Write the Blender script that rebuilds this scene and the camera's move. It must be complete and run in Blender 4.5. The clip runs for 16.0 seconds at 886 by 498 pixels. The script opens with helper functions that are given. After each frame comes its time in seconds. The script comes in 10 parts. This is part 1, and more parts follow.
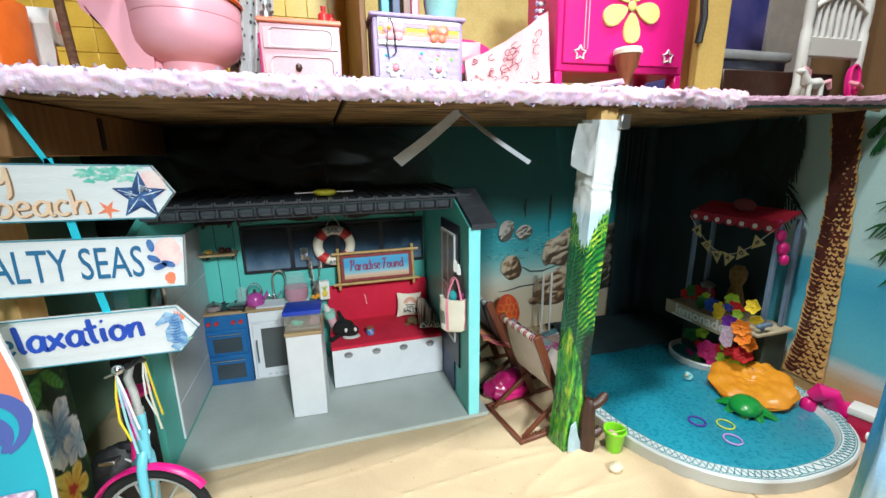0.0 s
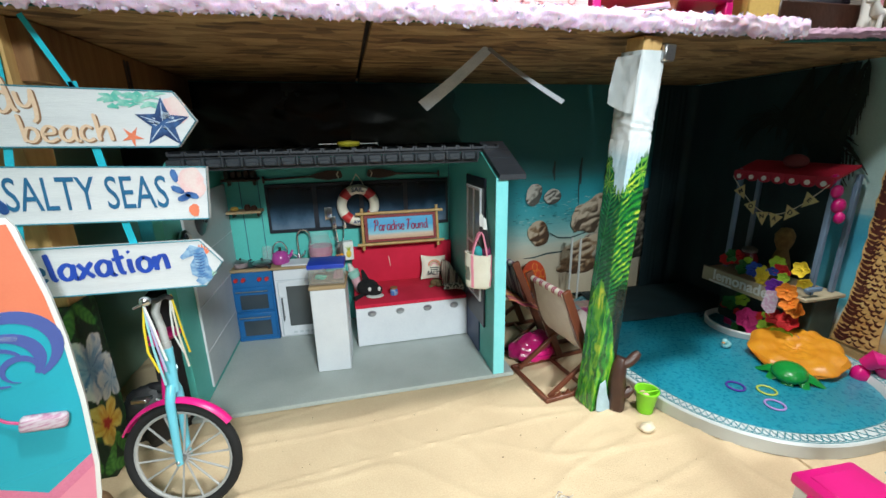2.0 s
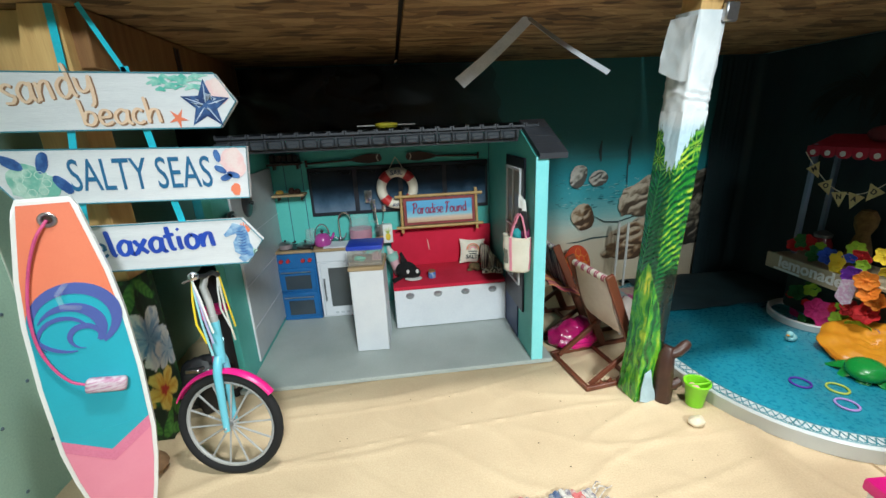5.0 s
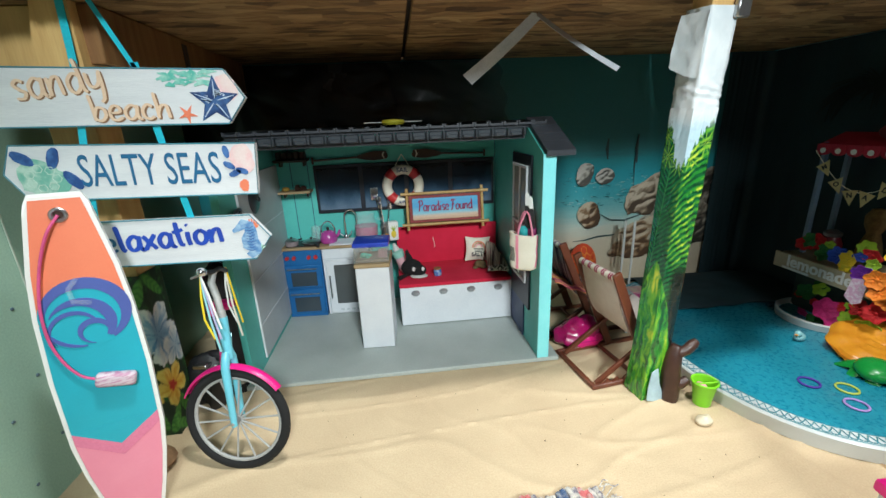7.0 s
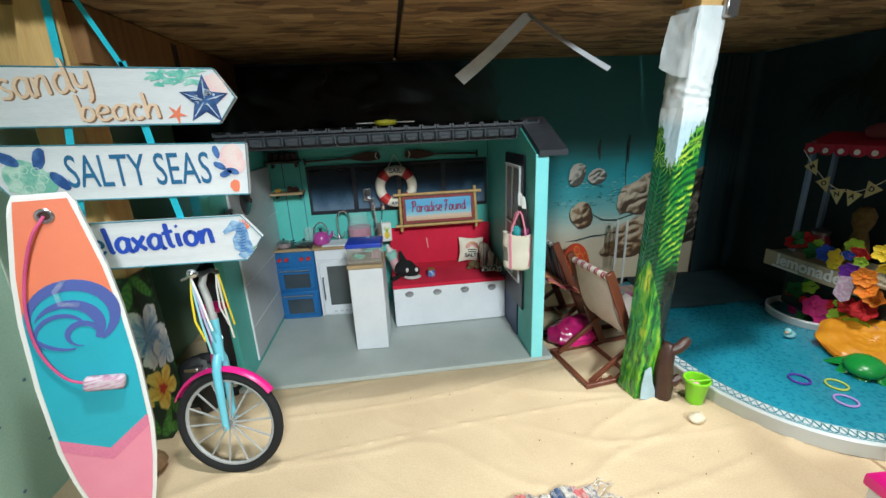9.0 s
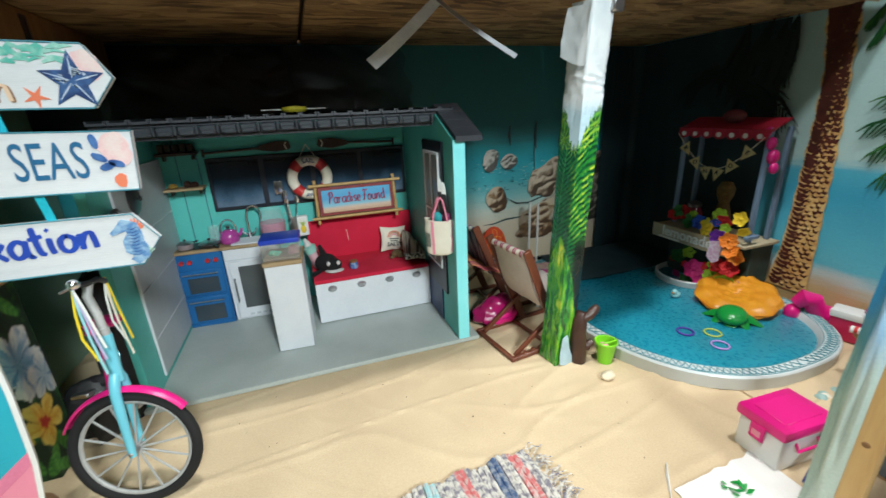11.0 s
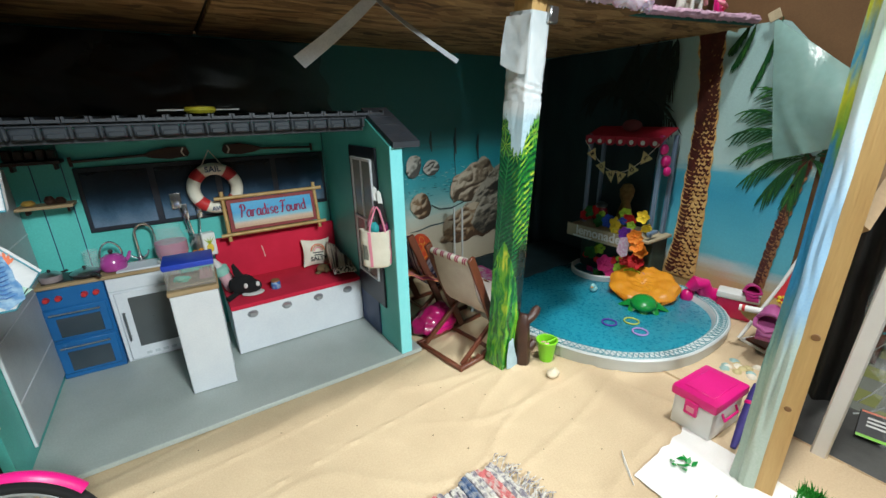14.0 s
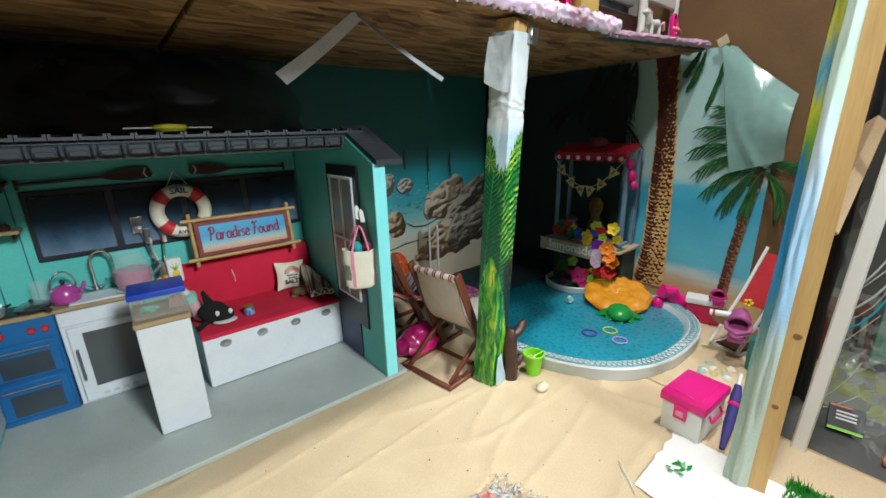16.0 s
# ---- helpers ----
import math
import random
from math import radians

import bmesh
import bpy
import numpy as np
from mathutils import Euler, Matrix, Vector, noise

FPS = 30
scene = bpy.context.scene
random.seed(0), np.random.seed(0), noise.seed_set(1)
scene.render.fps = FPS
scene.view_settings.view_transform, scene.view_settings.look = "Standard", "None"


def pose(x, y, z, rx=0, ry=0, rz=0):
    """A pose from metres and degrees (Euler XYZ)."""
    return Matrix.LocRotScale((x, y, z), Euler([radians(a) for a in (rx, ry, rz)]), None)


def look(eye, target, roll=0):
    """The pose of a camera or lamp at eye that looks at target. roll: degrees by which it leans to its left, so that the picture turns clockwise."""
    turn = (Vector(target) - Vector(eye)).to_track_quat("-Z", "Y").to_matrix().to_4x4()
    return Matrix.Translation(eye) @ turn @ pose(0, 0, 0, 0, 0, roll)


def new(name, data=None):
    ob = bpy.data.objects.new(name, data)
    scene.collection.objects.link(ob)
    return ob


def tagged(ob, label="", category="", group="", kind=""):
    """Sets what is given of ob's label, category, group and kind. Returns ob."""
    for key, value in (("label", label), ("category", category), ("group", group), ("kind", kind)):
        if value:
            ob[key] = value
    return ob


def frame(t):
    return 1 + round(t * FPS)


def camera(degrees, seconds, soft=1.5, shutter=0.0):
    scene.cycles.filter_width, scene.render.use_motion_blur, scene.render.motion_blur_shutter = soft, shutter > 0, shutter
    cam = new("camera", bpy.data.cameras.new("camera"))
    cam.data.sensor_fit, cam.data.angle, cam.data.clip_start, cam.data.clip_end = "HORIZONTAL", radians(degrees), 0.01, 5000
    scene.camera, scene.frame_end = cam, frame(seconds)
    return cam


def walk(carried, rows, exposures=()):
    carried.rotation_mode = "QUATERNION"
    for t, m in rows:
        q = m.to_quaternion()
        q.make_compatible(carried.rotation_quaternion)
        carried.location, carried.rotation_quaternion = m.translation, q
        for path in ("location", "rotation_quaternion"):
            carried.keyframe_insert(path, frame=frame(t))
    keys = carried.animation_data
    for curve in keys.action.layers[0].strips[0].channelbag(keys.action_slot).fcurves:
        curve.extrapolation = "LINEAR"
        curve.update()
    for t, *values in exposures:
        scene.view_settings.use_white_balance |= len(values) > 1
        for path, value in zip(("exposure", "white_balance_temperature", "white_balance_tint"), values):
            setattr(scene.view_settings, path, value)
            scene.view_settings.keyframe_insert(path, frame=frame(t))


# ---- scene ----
cam = camera(95.1, 16.0, shutter=0.4)
PATH = [
    (0, (0.014, -1.025, 0.802), (0.558, 0.841, 0.333), -0.8),
    (0.5, (0.011, -1.023, 0.796), (0.518, 0.855, 0.333), -1.2),
    (1, (0.01, -1.022, 0.767), (0.411, 0.879, 0.293), -1.3),
    (1.5, (0.014, -1.026, 0.723), (0.459, 0.862, 0.235), -1.2),
    (2, (0.01, -1.014, 0.707), (0.437, 0.865, 0.171), -1.1),
    (2.5, (0.014, -1.001, 0.696), (0.355, 0.89, 0.143), -2.0),
    (3, (0.023, -1.009, 0.692), (0.321, 0.892, 0.146), -2.6),
    (3.5, (0.026, -1.01, 0.689), (0.303, 0.88, 0.096), -2.9),
    (4, (0.026, -1.008, 0.69), (0.287, 0.894, 0.129), -2.9),
    (4.5, (0.03, -1.007, 0.689), (0.258, 0.893, 0.107), -2.6),
    (7, (0.021, -1.005, 0.685), (0.215, 0.894, 0.089), -2.4),
    (7.5, (0.021, -1.007, 0.686), (0.231, 0.892, 0.094), -2.0),
    (8, (0.023, -1.009, 0.686), (0.231, 0.892, 0.102), -2.4),
    (10.5, (0.019, -0.997, 0.672), (0.419, 0.859, 0.042), -2.1),
    (11, (0.012, -1.003, 0.674), (0.614, 0.79, 0.023), -2.6),
    (11.5, (0.004, -0.993, 0.678), (0.751, 0.75, 0.041), -1.2),
    (12, (-0.01, -0.971, 0.676), (0.818, 0.73, 0.026), -2.4),
    (12.5, (-0.036, -0.939, 0.679), (0.904, 0.723, 0.082), -4.2),
    (13, (-0.06, -0.914, 0.68), (0.95, 0.702, 0.075), -2.9),
    (13.5, (-0.061, -0.916, 0.676), (0.981, 0.667, 0.034), -1.0),
    (14, (-0.061, -0.915, 0.676), (0.975, 0.671, 0.033), -1.3),
    (14.5, (-0.065, -0.912, 0.674), (0.988, 0.662, 0.03), -0.7),
    (15, (-0.071, -0.907, 0.674), (0.982, 0.675, 0.052), -1.0),
    (15.5, (-0.079, -0.901, 0.67), (1.017, 0.659, 0.064), -1.0),
    (16, (-0.105, -0.87, 0.672), (1.101, 0.623, 0.109), -1.5),
]
walk(cam, [(t, look(eye, target, roll)) for t, eye, target, roll in PATH], [(0.0, -0.07), (1.0, -0.09), (2.5, -0.24), (8.0, -0.25), (10.5, -0.28), (12.0, -0.33), (16.0, -0.31)])

# ---- light ----
def area_lamp(name, eye, target, sx, sy, watts, colour):
    d = bpy.data.lights.new(name, "AREA")
    d.shape, d.size, d.size_y, d.energy, d.color = "RECTANGLE", sx, sy, watts, colour
    ob = new(name, d)
    ob.matrix_world = look(eye, target)
    return ob


world = bpy.data.worlds.new("room_world")
scene.world = world
world.use_nodes = True
world.node_tree.nodes["Background"].inputs[0].default_value = (0.75, 0.8, 0.9, 1)
world.node_tree.nodes["Background"].inputs[1].default_value = 0.009
area_lamp("ceiling_lamp", (0.60, -0.86, 3.3), (0.6, -0.5, 0.0), 0.26, 0.16, 76, (0.97, 1.0, 0.98))
area_lamp("room_lamp_right", (1.0, -0.95, 3.2), (0.75, -0.4, 0.0), 0.20, 0.20, 13, (0.97, 1.0, 0.99))
d = bpy.data.lights.new("side_spot", "SPOT")
d.energy, d.color, d.spot_size, d.spot_blend, d.shadow_soft_size = 190, (0.98, 1.0, 0.97), radians(49), 1.0, 0.12
new("side_spot", d).matrix_world = look((-0.95, -0.95, 2.65), (1.10, -0.68, 0.42))
d = bpy.data.lights.new("front_spot", "SPOT")
d.energy, d.color, d.spot_size, d.spot_blend, d.shadow_soft_size = 555, (0.89, 1.0, 1.01), radians(41), 0.85, 0.27
new("front_spot", d).matrix_world = look((0.52, -2.9, 2.05), (0.15, 0.05, 0.36))
# added fill that brightens the room beyond; no fixture is known there
area_lamp("room_fill_far", (2.9, -1.4, 3.5), (2.6, -1.2, -0.7), 0.6, 0.3, 45, (1.0, 0.98, 0.92))


# ---- materials ----
def mat(name, a, b=None, rough=0.6, metal=0.0, scale=30.0, fine=260.0, bump=0.08, mixed=0.5, gloss=0.0, stretch=(1, 1, 1), glow=None, alpha=None):
    """A two-scale surface: large stains between colours a and b, fine grain in value and relief."""
    m = bpy.data.materials.new(name)
    m.use_nodes = True
    nt = m.node_tree
    n, l = nt.nodes, nt.links
    bsdf = n["Principled BSDF"]
    b = b or tuple(c * 0.82 for c in a)
    co = n.new("ShaderNodeTexCoord")
    mp = n.new("ShaderNodeMapping")
    mp.inputs["Scale"].default_value = stretch
    l.new(co.outputs["Object"], mp.inputs[0])
    n1, n2 = n.new("ShaderNodeTexNoise"), n.new("ShaderNodeTexNoise")
    n1.inputs["Scale"].default_value, n1.inputs["Detail"].default_value = scale, 4
    n2.inputs["Scale"].default_value, n2.inputs["Detail"].default_value = fine, 3
    l.new(mp.outputs[0], n1.inputs[0]), l.new(mp.outputs[0], n2.inputs[0])
    r1 = n.new("ShaderNodeMapRange")
    r1.inputs[1].default_value, r1.inputs[2].default_value = 0.5 - 0.3 * (1.1 - mixed), 0.5 + 0.3 * (1.1 - mixed) + 0.05
    l.new(n1.outputs[0], r1.inputs[0])
    mx = n.new("ShaderNodeMix")
    mx.data_type = "RGBA"
    mx.inputs[6].default_value, mx.inputs[7].default_value = (*a, 1), (*b, 1)
    l.new(r1.outputs[0], mx.inputs[0])
    gr = n.new("ShaderNodeMix")
    gr.data_type, gr.blend_type = "RGBA", "OVERLAY"
    gr.inputs[0].default_value = 0.18 if bump > 0.04 else 0.05
    l.new(mx.outputs[2], gr.inputs[6]), l.new(n2.outputs[0], gr.inputs[7])
    l.new(gr.outputs[2], bsdf.inputs["Base Color"])
    rr = n.new("ShaderNodeMapRange")
    rr.inputs[3].default_value, rr.inputs[4].default_value = max(0.02, rough - 0.08), min(1, rough + 0.1)
    l.new(n1.outputs[0], rr.inputs[0]), l.new(rr.outputs[0], bsdf.inputs["Roughness"])
    bsdf.inputs["Metallic"].default_value = metal
    bsdf.inputs["Coat Weight"].default_value = gloss
    if bump:
        bp = n.new("ShaderNodeBump")
        bp.inputs["Strength"].default_value, bp.inputs["Distance"].default_value = bump, 0.004
        l.new(n2.outputs[0], bp.inputs["Height"]), l.new(bp.outputs[0], bsdf.inputs["Normal"])
    if glow:
        bsdf.inputs["Emission Color"].default_value, bsdf.inputs["Emission Strength"].default_value = (*a, 1), glow
    if alpha is not None:
        bsdf.inputs["Alpha"].default_value = alpha
    return m


def ramp_of(nt, stops, interp="LINEAR"):
    r = nt.nodes.new("ShaderNodeValToRGB")
    r.color_ramp.interpolation = interp
    e = r.color_ramp.elements
    while len(e) < len(stops):
        e.new(0.5)
    for el, (p, c) in zip(e, stops):
        el.position, el.color = p, (*c, 1)
    return r


def printed(name, stops, low, high, axis=2, rough=0.35, wob=0.03, streak=(3, 3, 40)):
    """A print whose colour runs along one axis between low and high, broken by noise; satin vinyl."""
    m = mat(name, stops[0][1], rough=rough, scale=6, bump=0.05)
    nt = m.node_tree
    n, l = nt.nodes, nt.links
    co = n.new("ShaderNodeTexCoord")
    sp = n.new("ShaderNodeSeparateXYZ")
    l.new(co.outputs["Object"], sp.inputs[0])
    mp = n.new("ShaderNodeMapping")
    mp.inputs["Scale"].default_value = streak
    l.new(co.outputs["Object"], mp.inputs[0])
    ns = n.new("ShaderNodeTexNoise")
    ns.inputs["Scale"].default_value, ns.inputs["Detail"].default_value = 1.6, 6
    l.new(mp.outputs[0], ns.inputs[0])
    ad = n.new("ShaderNodeMath")
    ad.operation = "MULTIPLY_ADD"
    ad.inputs[1].default_value = wob * 2
    l.new(ns.outputs[0], ad.inputs[0]), l.new(sp.outputs[axis], ad.inputs[2])
    mr = n.new("ShaderNodeMapRange")
    mr.inputs[1].default_value, mr.inputs[2].default_value = low + wob, high + wob
    l.new(ad.outputs[0], mr.inputs[0])
    r = ramp_of(nt, stops)
    l.new(mr.outputs[0], r.inputs[0])
    gr = [x for x in n if x.type == "MIX" and x.blend_type == "OVERLAY"][0]
    l.new(r.outputs[0], gr.inputs[6])
    return m


def clear(name, colour=(1, 1, 1), rough=0.06, part_alpha=0.25):
    m = mat(name, colour, rough=rough, bump=0.0, alpha=part_alpha)
    m.node_tree.nodes["Principled BSDF"].inputs["Specular IOR Level"].default_value = 0.6
    return m


M = {}
M["sand"] = mat("sand_paper_floor", (0.66, 0.51, 0.33), (0.55, 0.41, 0.26), 0.75, scale=4, fine=300, bump=0.25)
M["white_sheet"] = mat("white_sheet", (0.88, 0.87, 0.85), (0.84, 0.83, 0.80), 0.7, scale=20)
M["osb"] = mat("strand_board", (0.36, 0.21, 0.09), (0.10, 0.05, 0.02), 0.75, scale=30, fine=110, bump=0.4, mixed=0.9, stretch=(0.5, 1.6, 1))


def flaked(m, dark, mid, light, sx, sy):
    """Pressed wood flakes: long cells in two layers, each with its own tone."""
    nt = m.node_tree
    n, l = nt.nodes, nt.links
    co = n.new("ShaderNodeTexCoord")
    wob = n.new("ShaderNodeTexNoise")
    wob.inputs["Scale"].default_value = 9
    l.new(co.outputs["Object"], wob.inputs[0])
    ad = n.new("ShaderNodeMix")
    ad.data_type, ad.blend_type = "RGBA", "LINEAR_LIGHT"
    ad.inputs[0].default_value = 0.03
    l.new(co.outputs["Object"], ad.inputs[6]), l.new(wob.outputs[1], ad.inputs[7])
    tones = []
    for turn, a, b in ((0.12, sx, sy), (-0.35, sx * 1.5, sy * 1.3)):
        mp = n.new("ShaderNodeMapping")
        mp.inputs["Rotation"].default_value, mp.inputs["Scale"].default_value = (0, 0, turn), (a, b, 1)
        l.new(ad.outputs[2], mp.inputs[0])
        v = n.new("ShaderNodeTexVoronoi")
        v.inputs["Scale"].default_value = 1
        l.new(mp.outputs[0], v.inputs["Vector"])
        sp = n.new("ShaderNodeSeparateColor")
        l.new(v.outputs["Color"], sp.inputs[0])
        tones.append(sp.outputs[0])
    av = n.new("ShaderNodeMath")
    av.operation = "MULTIPLY_ADD"
    av.inputs[1].default_value = 0.55
    sc_ = n.new("ShaderNodeMath")
    sc_.operation = "MULTIPLY"
    sc_.inputs[1].default_value = 0.45
    l.new(tones[1], sc_.inputs[0]), l.new(tones[0], av.inputs[0]), l.new(sc_.outputs[0], av.inputs[2])
    r = ramp_of(nt, [(0.12, dark), (0.42, mid), (0.85, light)])
    l.new(av.outputs[0], r.inputs[0])
    gr = [x for x in n if x.type == "MIX" and x.blend_type == "OVERLAY"][0]
    gr.inputs[0].default_value = 0.35
    l.new(r.outputs[0], gr.inputs[6])
    return m


M["timber"] = mat("pine_timber", (0.70, 0.45, 0.18), (0.56, 0.33, 0.12), 0.6, scale=14, fine=120, bump=0.15, stretch=(3, 3, 0.25))
M["timber_dark"] = mat("stained_timber", (0.28, 0.14, 0.05), (0.18, 0.08, 0.03), 0.6, scale=14, fine=120, bump=0.15, stretch=(3, 3, 0.25))
M["teal"] = mat("teal_painted_board", (0.10, 0.52, 0.47), (0.085, 0.47, 0.43), 0.45, scale=12, bump=0.05)
M["teal_edge"] = mat("pale_teal_edge", (0.27, 0.80, 0.84), (0.22, 0.74, 0.78), 0.4, scale=12, bump=0.05)
M["grey_floor"] = mat("pale_grey_floorboard", (0.46, 0.50, 0.48), (0.40, 0.44, 0.42), 0.45, scale=10, bump=0.05)
M["grey_wall"] = mat("grey_panel_wall", (0.54, 0.58, 0.61), (0.48, 0.52, 0.56), 0.5, scale=10, bump=0.05)
M["white"] = mat("white_painted_board", (0.72, 0.74, 0.78), (0.66, 0.68, 0.73), 0.4, scale=14, bump=0.05)
M["navy"] = mat("navy_paint", (0.022, 0.045, 0.13), (0.015, 0.03, 0.10), 0.45, scale=14, bump=0.05)
flaked(M["osb"], (0.09, 0.045, 0.018), (0.27, 0.15, 0.06), (0.46, 0.29, 0.13), 9, 34)
M["near_black"] = mat("blue_black_paint", (0.010, 0.013, 0.022), (0.014, 0.018, 0.03), 0.4, scale=14, bump=0.05)
M["black"] = mat("black_plastic", (0.015, 0.015, 0.017), (0.025, 0.025, 0.028), 0.45, scale=30, bump=0.1)
M["roof"] = mat("slate_grey_plastic", (0.042, 0.047, 0.058), (0.030, 0.034, 0.042), 0.4, scale=20, bump=0.1)
M["oven"] = mat("blue_enamel", (0.012, 0.13, 0.36), (0.010, 0.11, 0.31), 0.35, scale=20, bump=0.03)
M["darkglass"] = mat("dark_glass", (0.035, 0.05, 0.065), (0.055, 0.07, 0.085), 0.15, scale=10, bump=0.0)
M["ovenglass"] = mat("charcoal_pane", (0.085, 0.095, 0.10), (0.07, 0.075, 0.08), 0.3, scale=10, bump=0.0)
M["chrome"] = mat("chrome", (0.75, 0.76, 0.78), (0.6, 0.6, 0.62), 0.18, 1.0, scale=40, bump=0.02)
M["steel"] = mat("dull_steel", (0.5, 0.5, 0.5), (0.4, 0.4, 0.42), 0.35, 1.0, scale=40, bump=0.05)
M["worktop"] = mat("tan_worktop", (0.42, 0.30, 0.17), (0.33, 0.22, 0.11), 0.5, scale=25, bump=0.1, stretch=(0.4, 3, 3))
M["red_felt"] = mat("red_felt", (0.62, 0.012, 0.05), (0.55, 0.01, 0.04), 0.9, scale=18, fine=500, bump=0.3)
M["red"] = mat("red_paint", (0.55, 0.03, 0.03), (0.45, 0.02, 0.025), 0.4, scale=20)
M["cream"] = mat("cream_canvas", (0.80, 0.74, 0.63), (0.72, 0.66, 0.54), 0.9, scale=25, fine=500, bump=0.35)
M["hot_pink"] = mat("hot_pink_plastic", (0.75, 0.012, 0.22), (0.70, 0.01, 0.19), 0.3, scale=14, bump=0.03)
M["magenta"] = mat("magenta_plastic", (0.56, 0.008, 0.18), (0.42, 0.006, 0.12), 0.28, scale=14, bump=0.03)
M["pink"] = mat("pale_pink_plastic", (0.80, 0.38, 0.46), (0.76, 0.34, 0.42), 0.35, scale=10, bump=0.03)
M["fringe"] = mat("pink_paper_tufts", (0.70, 0.55, 0.66), (0.60, 0.42, 0.58), 0.9, scale=34, fine=300, bump=0.3, mixed=0.7)
M["green"] = mat("lime_plastic", (0.25, 0.72, 0.03), (0.22, 0.66, 0.02), 0.35, scale=14, bump=0.03)
M["leaf"] = mat("bright_green_vinyl", (0.01, 0.30, 0.05), (0.008, 0.24, 0.04), 0.25, scale=20, bump=0.06)
M["foil_white"] = mat("white_vinyl_back", (0.74, 0.78, 0.80), (0.62, 0.68, 0.72), 0.3, scale=14, fine=60, bump=0.3)
M["brown_wood"] = mat("dark_brown_wood", (0.16, 0.045, 0.022), (0.11, 0.03, 0.015), 0.4, scale=20, bump=0.08, stretch=(1, 1, 0.3))
M["orange"] = mat("amber_vinyl", (0.78, 0.33, 0.025), (0.66, 0.24, 0.015), 0.3, scale=30, bump=0.1)
M["brown_wall"] = mat("brown_board_wall", (0.17, 0.088, 0.034), (0.14, 0.070, 0.026), 0.7, scale=8, bump=0.1)
M["mint"] = mat("mint_foam_board", (0.33, 0.52, 0.42), (0.30, 0.47, 0.38), 0.7, scale=6, bump=0.1)
M["yellow_wall"] = mat("yellow_card_wall", (0.66, 0.46, 0.12), (0.60, 0.40, 0.09), 0.7, scale=10, bump=0.08)
M["pool_white"] = mat("white_pool_shell", (0.66, 0.70, 0.70), (0.58, 0.62, 0.63), 0.35, scale=10, bump=0.03)
M["bike_blue"] = mat("light_blue_enamel", (0.16, 0.55, 0.68), (0.14, 0.5, 0.62), 0.3, scale=14, bump=0.02)
M["tyre"] = mat("black_rubber", (0.006, 0.006, 0.007), (0.010, 0.010, 0.011), 0.85, scale=60, bump=0.2)
M["cyan_ribbon"] = mat("cyan_satin_ribbon", (0.02, 0.52, 0.66), (0.02, 0.42, 0.55), 0.3, scale=30, bump=0.1)
M["sign_white"] = mat("whitewashed_sign_board", (0.69, 0.70, 0.72), (0.60, 0.61, 0.64), 0.55, scale=18, bump=0.15, stretch=(0.3, 1, 3))
M["coral"] = mat("coral_print", (0.80, 0.22, 0.12), (0.76, 0.19, 0.10), 0.4, scale=14, bump=0.03)
M["aqua"] = mat("aqua_print", (0.02, 0.39, 0.50), (0.018, 0.35, 0.45), 0.4, scale=14, bump=0.03)
M["indigo"] = mat("indigo_print", (0.08, 0.12, 0.38), (0.07, 0.10, 0.34), 0.4, scale=14, bump=0.03)
M["rose"] = mat("rose_print", (0.80, 0.28, 0.38), (0.76, 0.24, 0.34), 0.4, scale=14, bump=0.03)
M["white_gloss"] = mat("white_gloss_plastic", (0.78, 0.78, 0.76), (0.72, 0.72, 0.70), 0.3, scale=10, bump=0.02)


# ---- mesh helpers ----
def box(bm, c, s, bevel=0.0, m=None, segs=1):
    r = bmesh.ops.create_cube(bm, size=1, matrix=Matrix.Translation(c) @ Matrix.Diagonal((*s, 1)))
    vs = r["verts"]
    if bevel:
        es = list({e for v in vs for e in v.link_edges})
        q = bmesh.ops.bevel(bm, geom=es, offset=min(bevel, min(s) * 0.45), segments=segs, affect="EDGES", profile=0.6)
        vs = list({v for f in q["faces"] for v in f.verts} | {v for v in vs if v.is_valid})
    if m:
        bmesh.ops.transform(bm, matrix=m, verts=vs)
    return bm


def rod(bm, p, q, r0, r1=None, segs=10, caps=True):
    p, q = Vector(p), Vector(q)
    d = q - p
    m = Matrix.Translation((p + q) / 2) @ d.to_track_quat("Z", "Y").to_matrix().to_4x4()
    bmesh.ops.create_cone(bm, cap_ends=caps, segments=segs, radius1=r0, radius2=r0 if r1 is None else r1, depth=d.length, matrix=m)
    return bm


def ball(bm, c, s, u=14, v=9, m=None):
    mm = Matrix.Translation(c) @ (m or Matrix()) @ Matrix.Diagonal((*(s if isinstance(s, tuple) else (s, s, s)), 1))
    bmesh.ops.create_uvsphere(bm, u_segments=u, v_segments=v, radius=1, matrix=mm)
    return bm


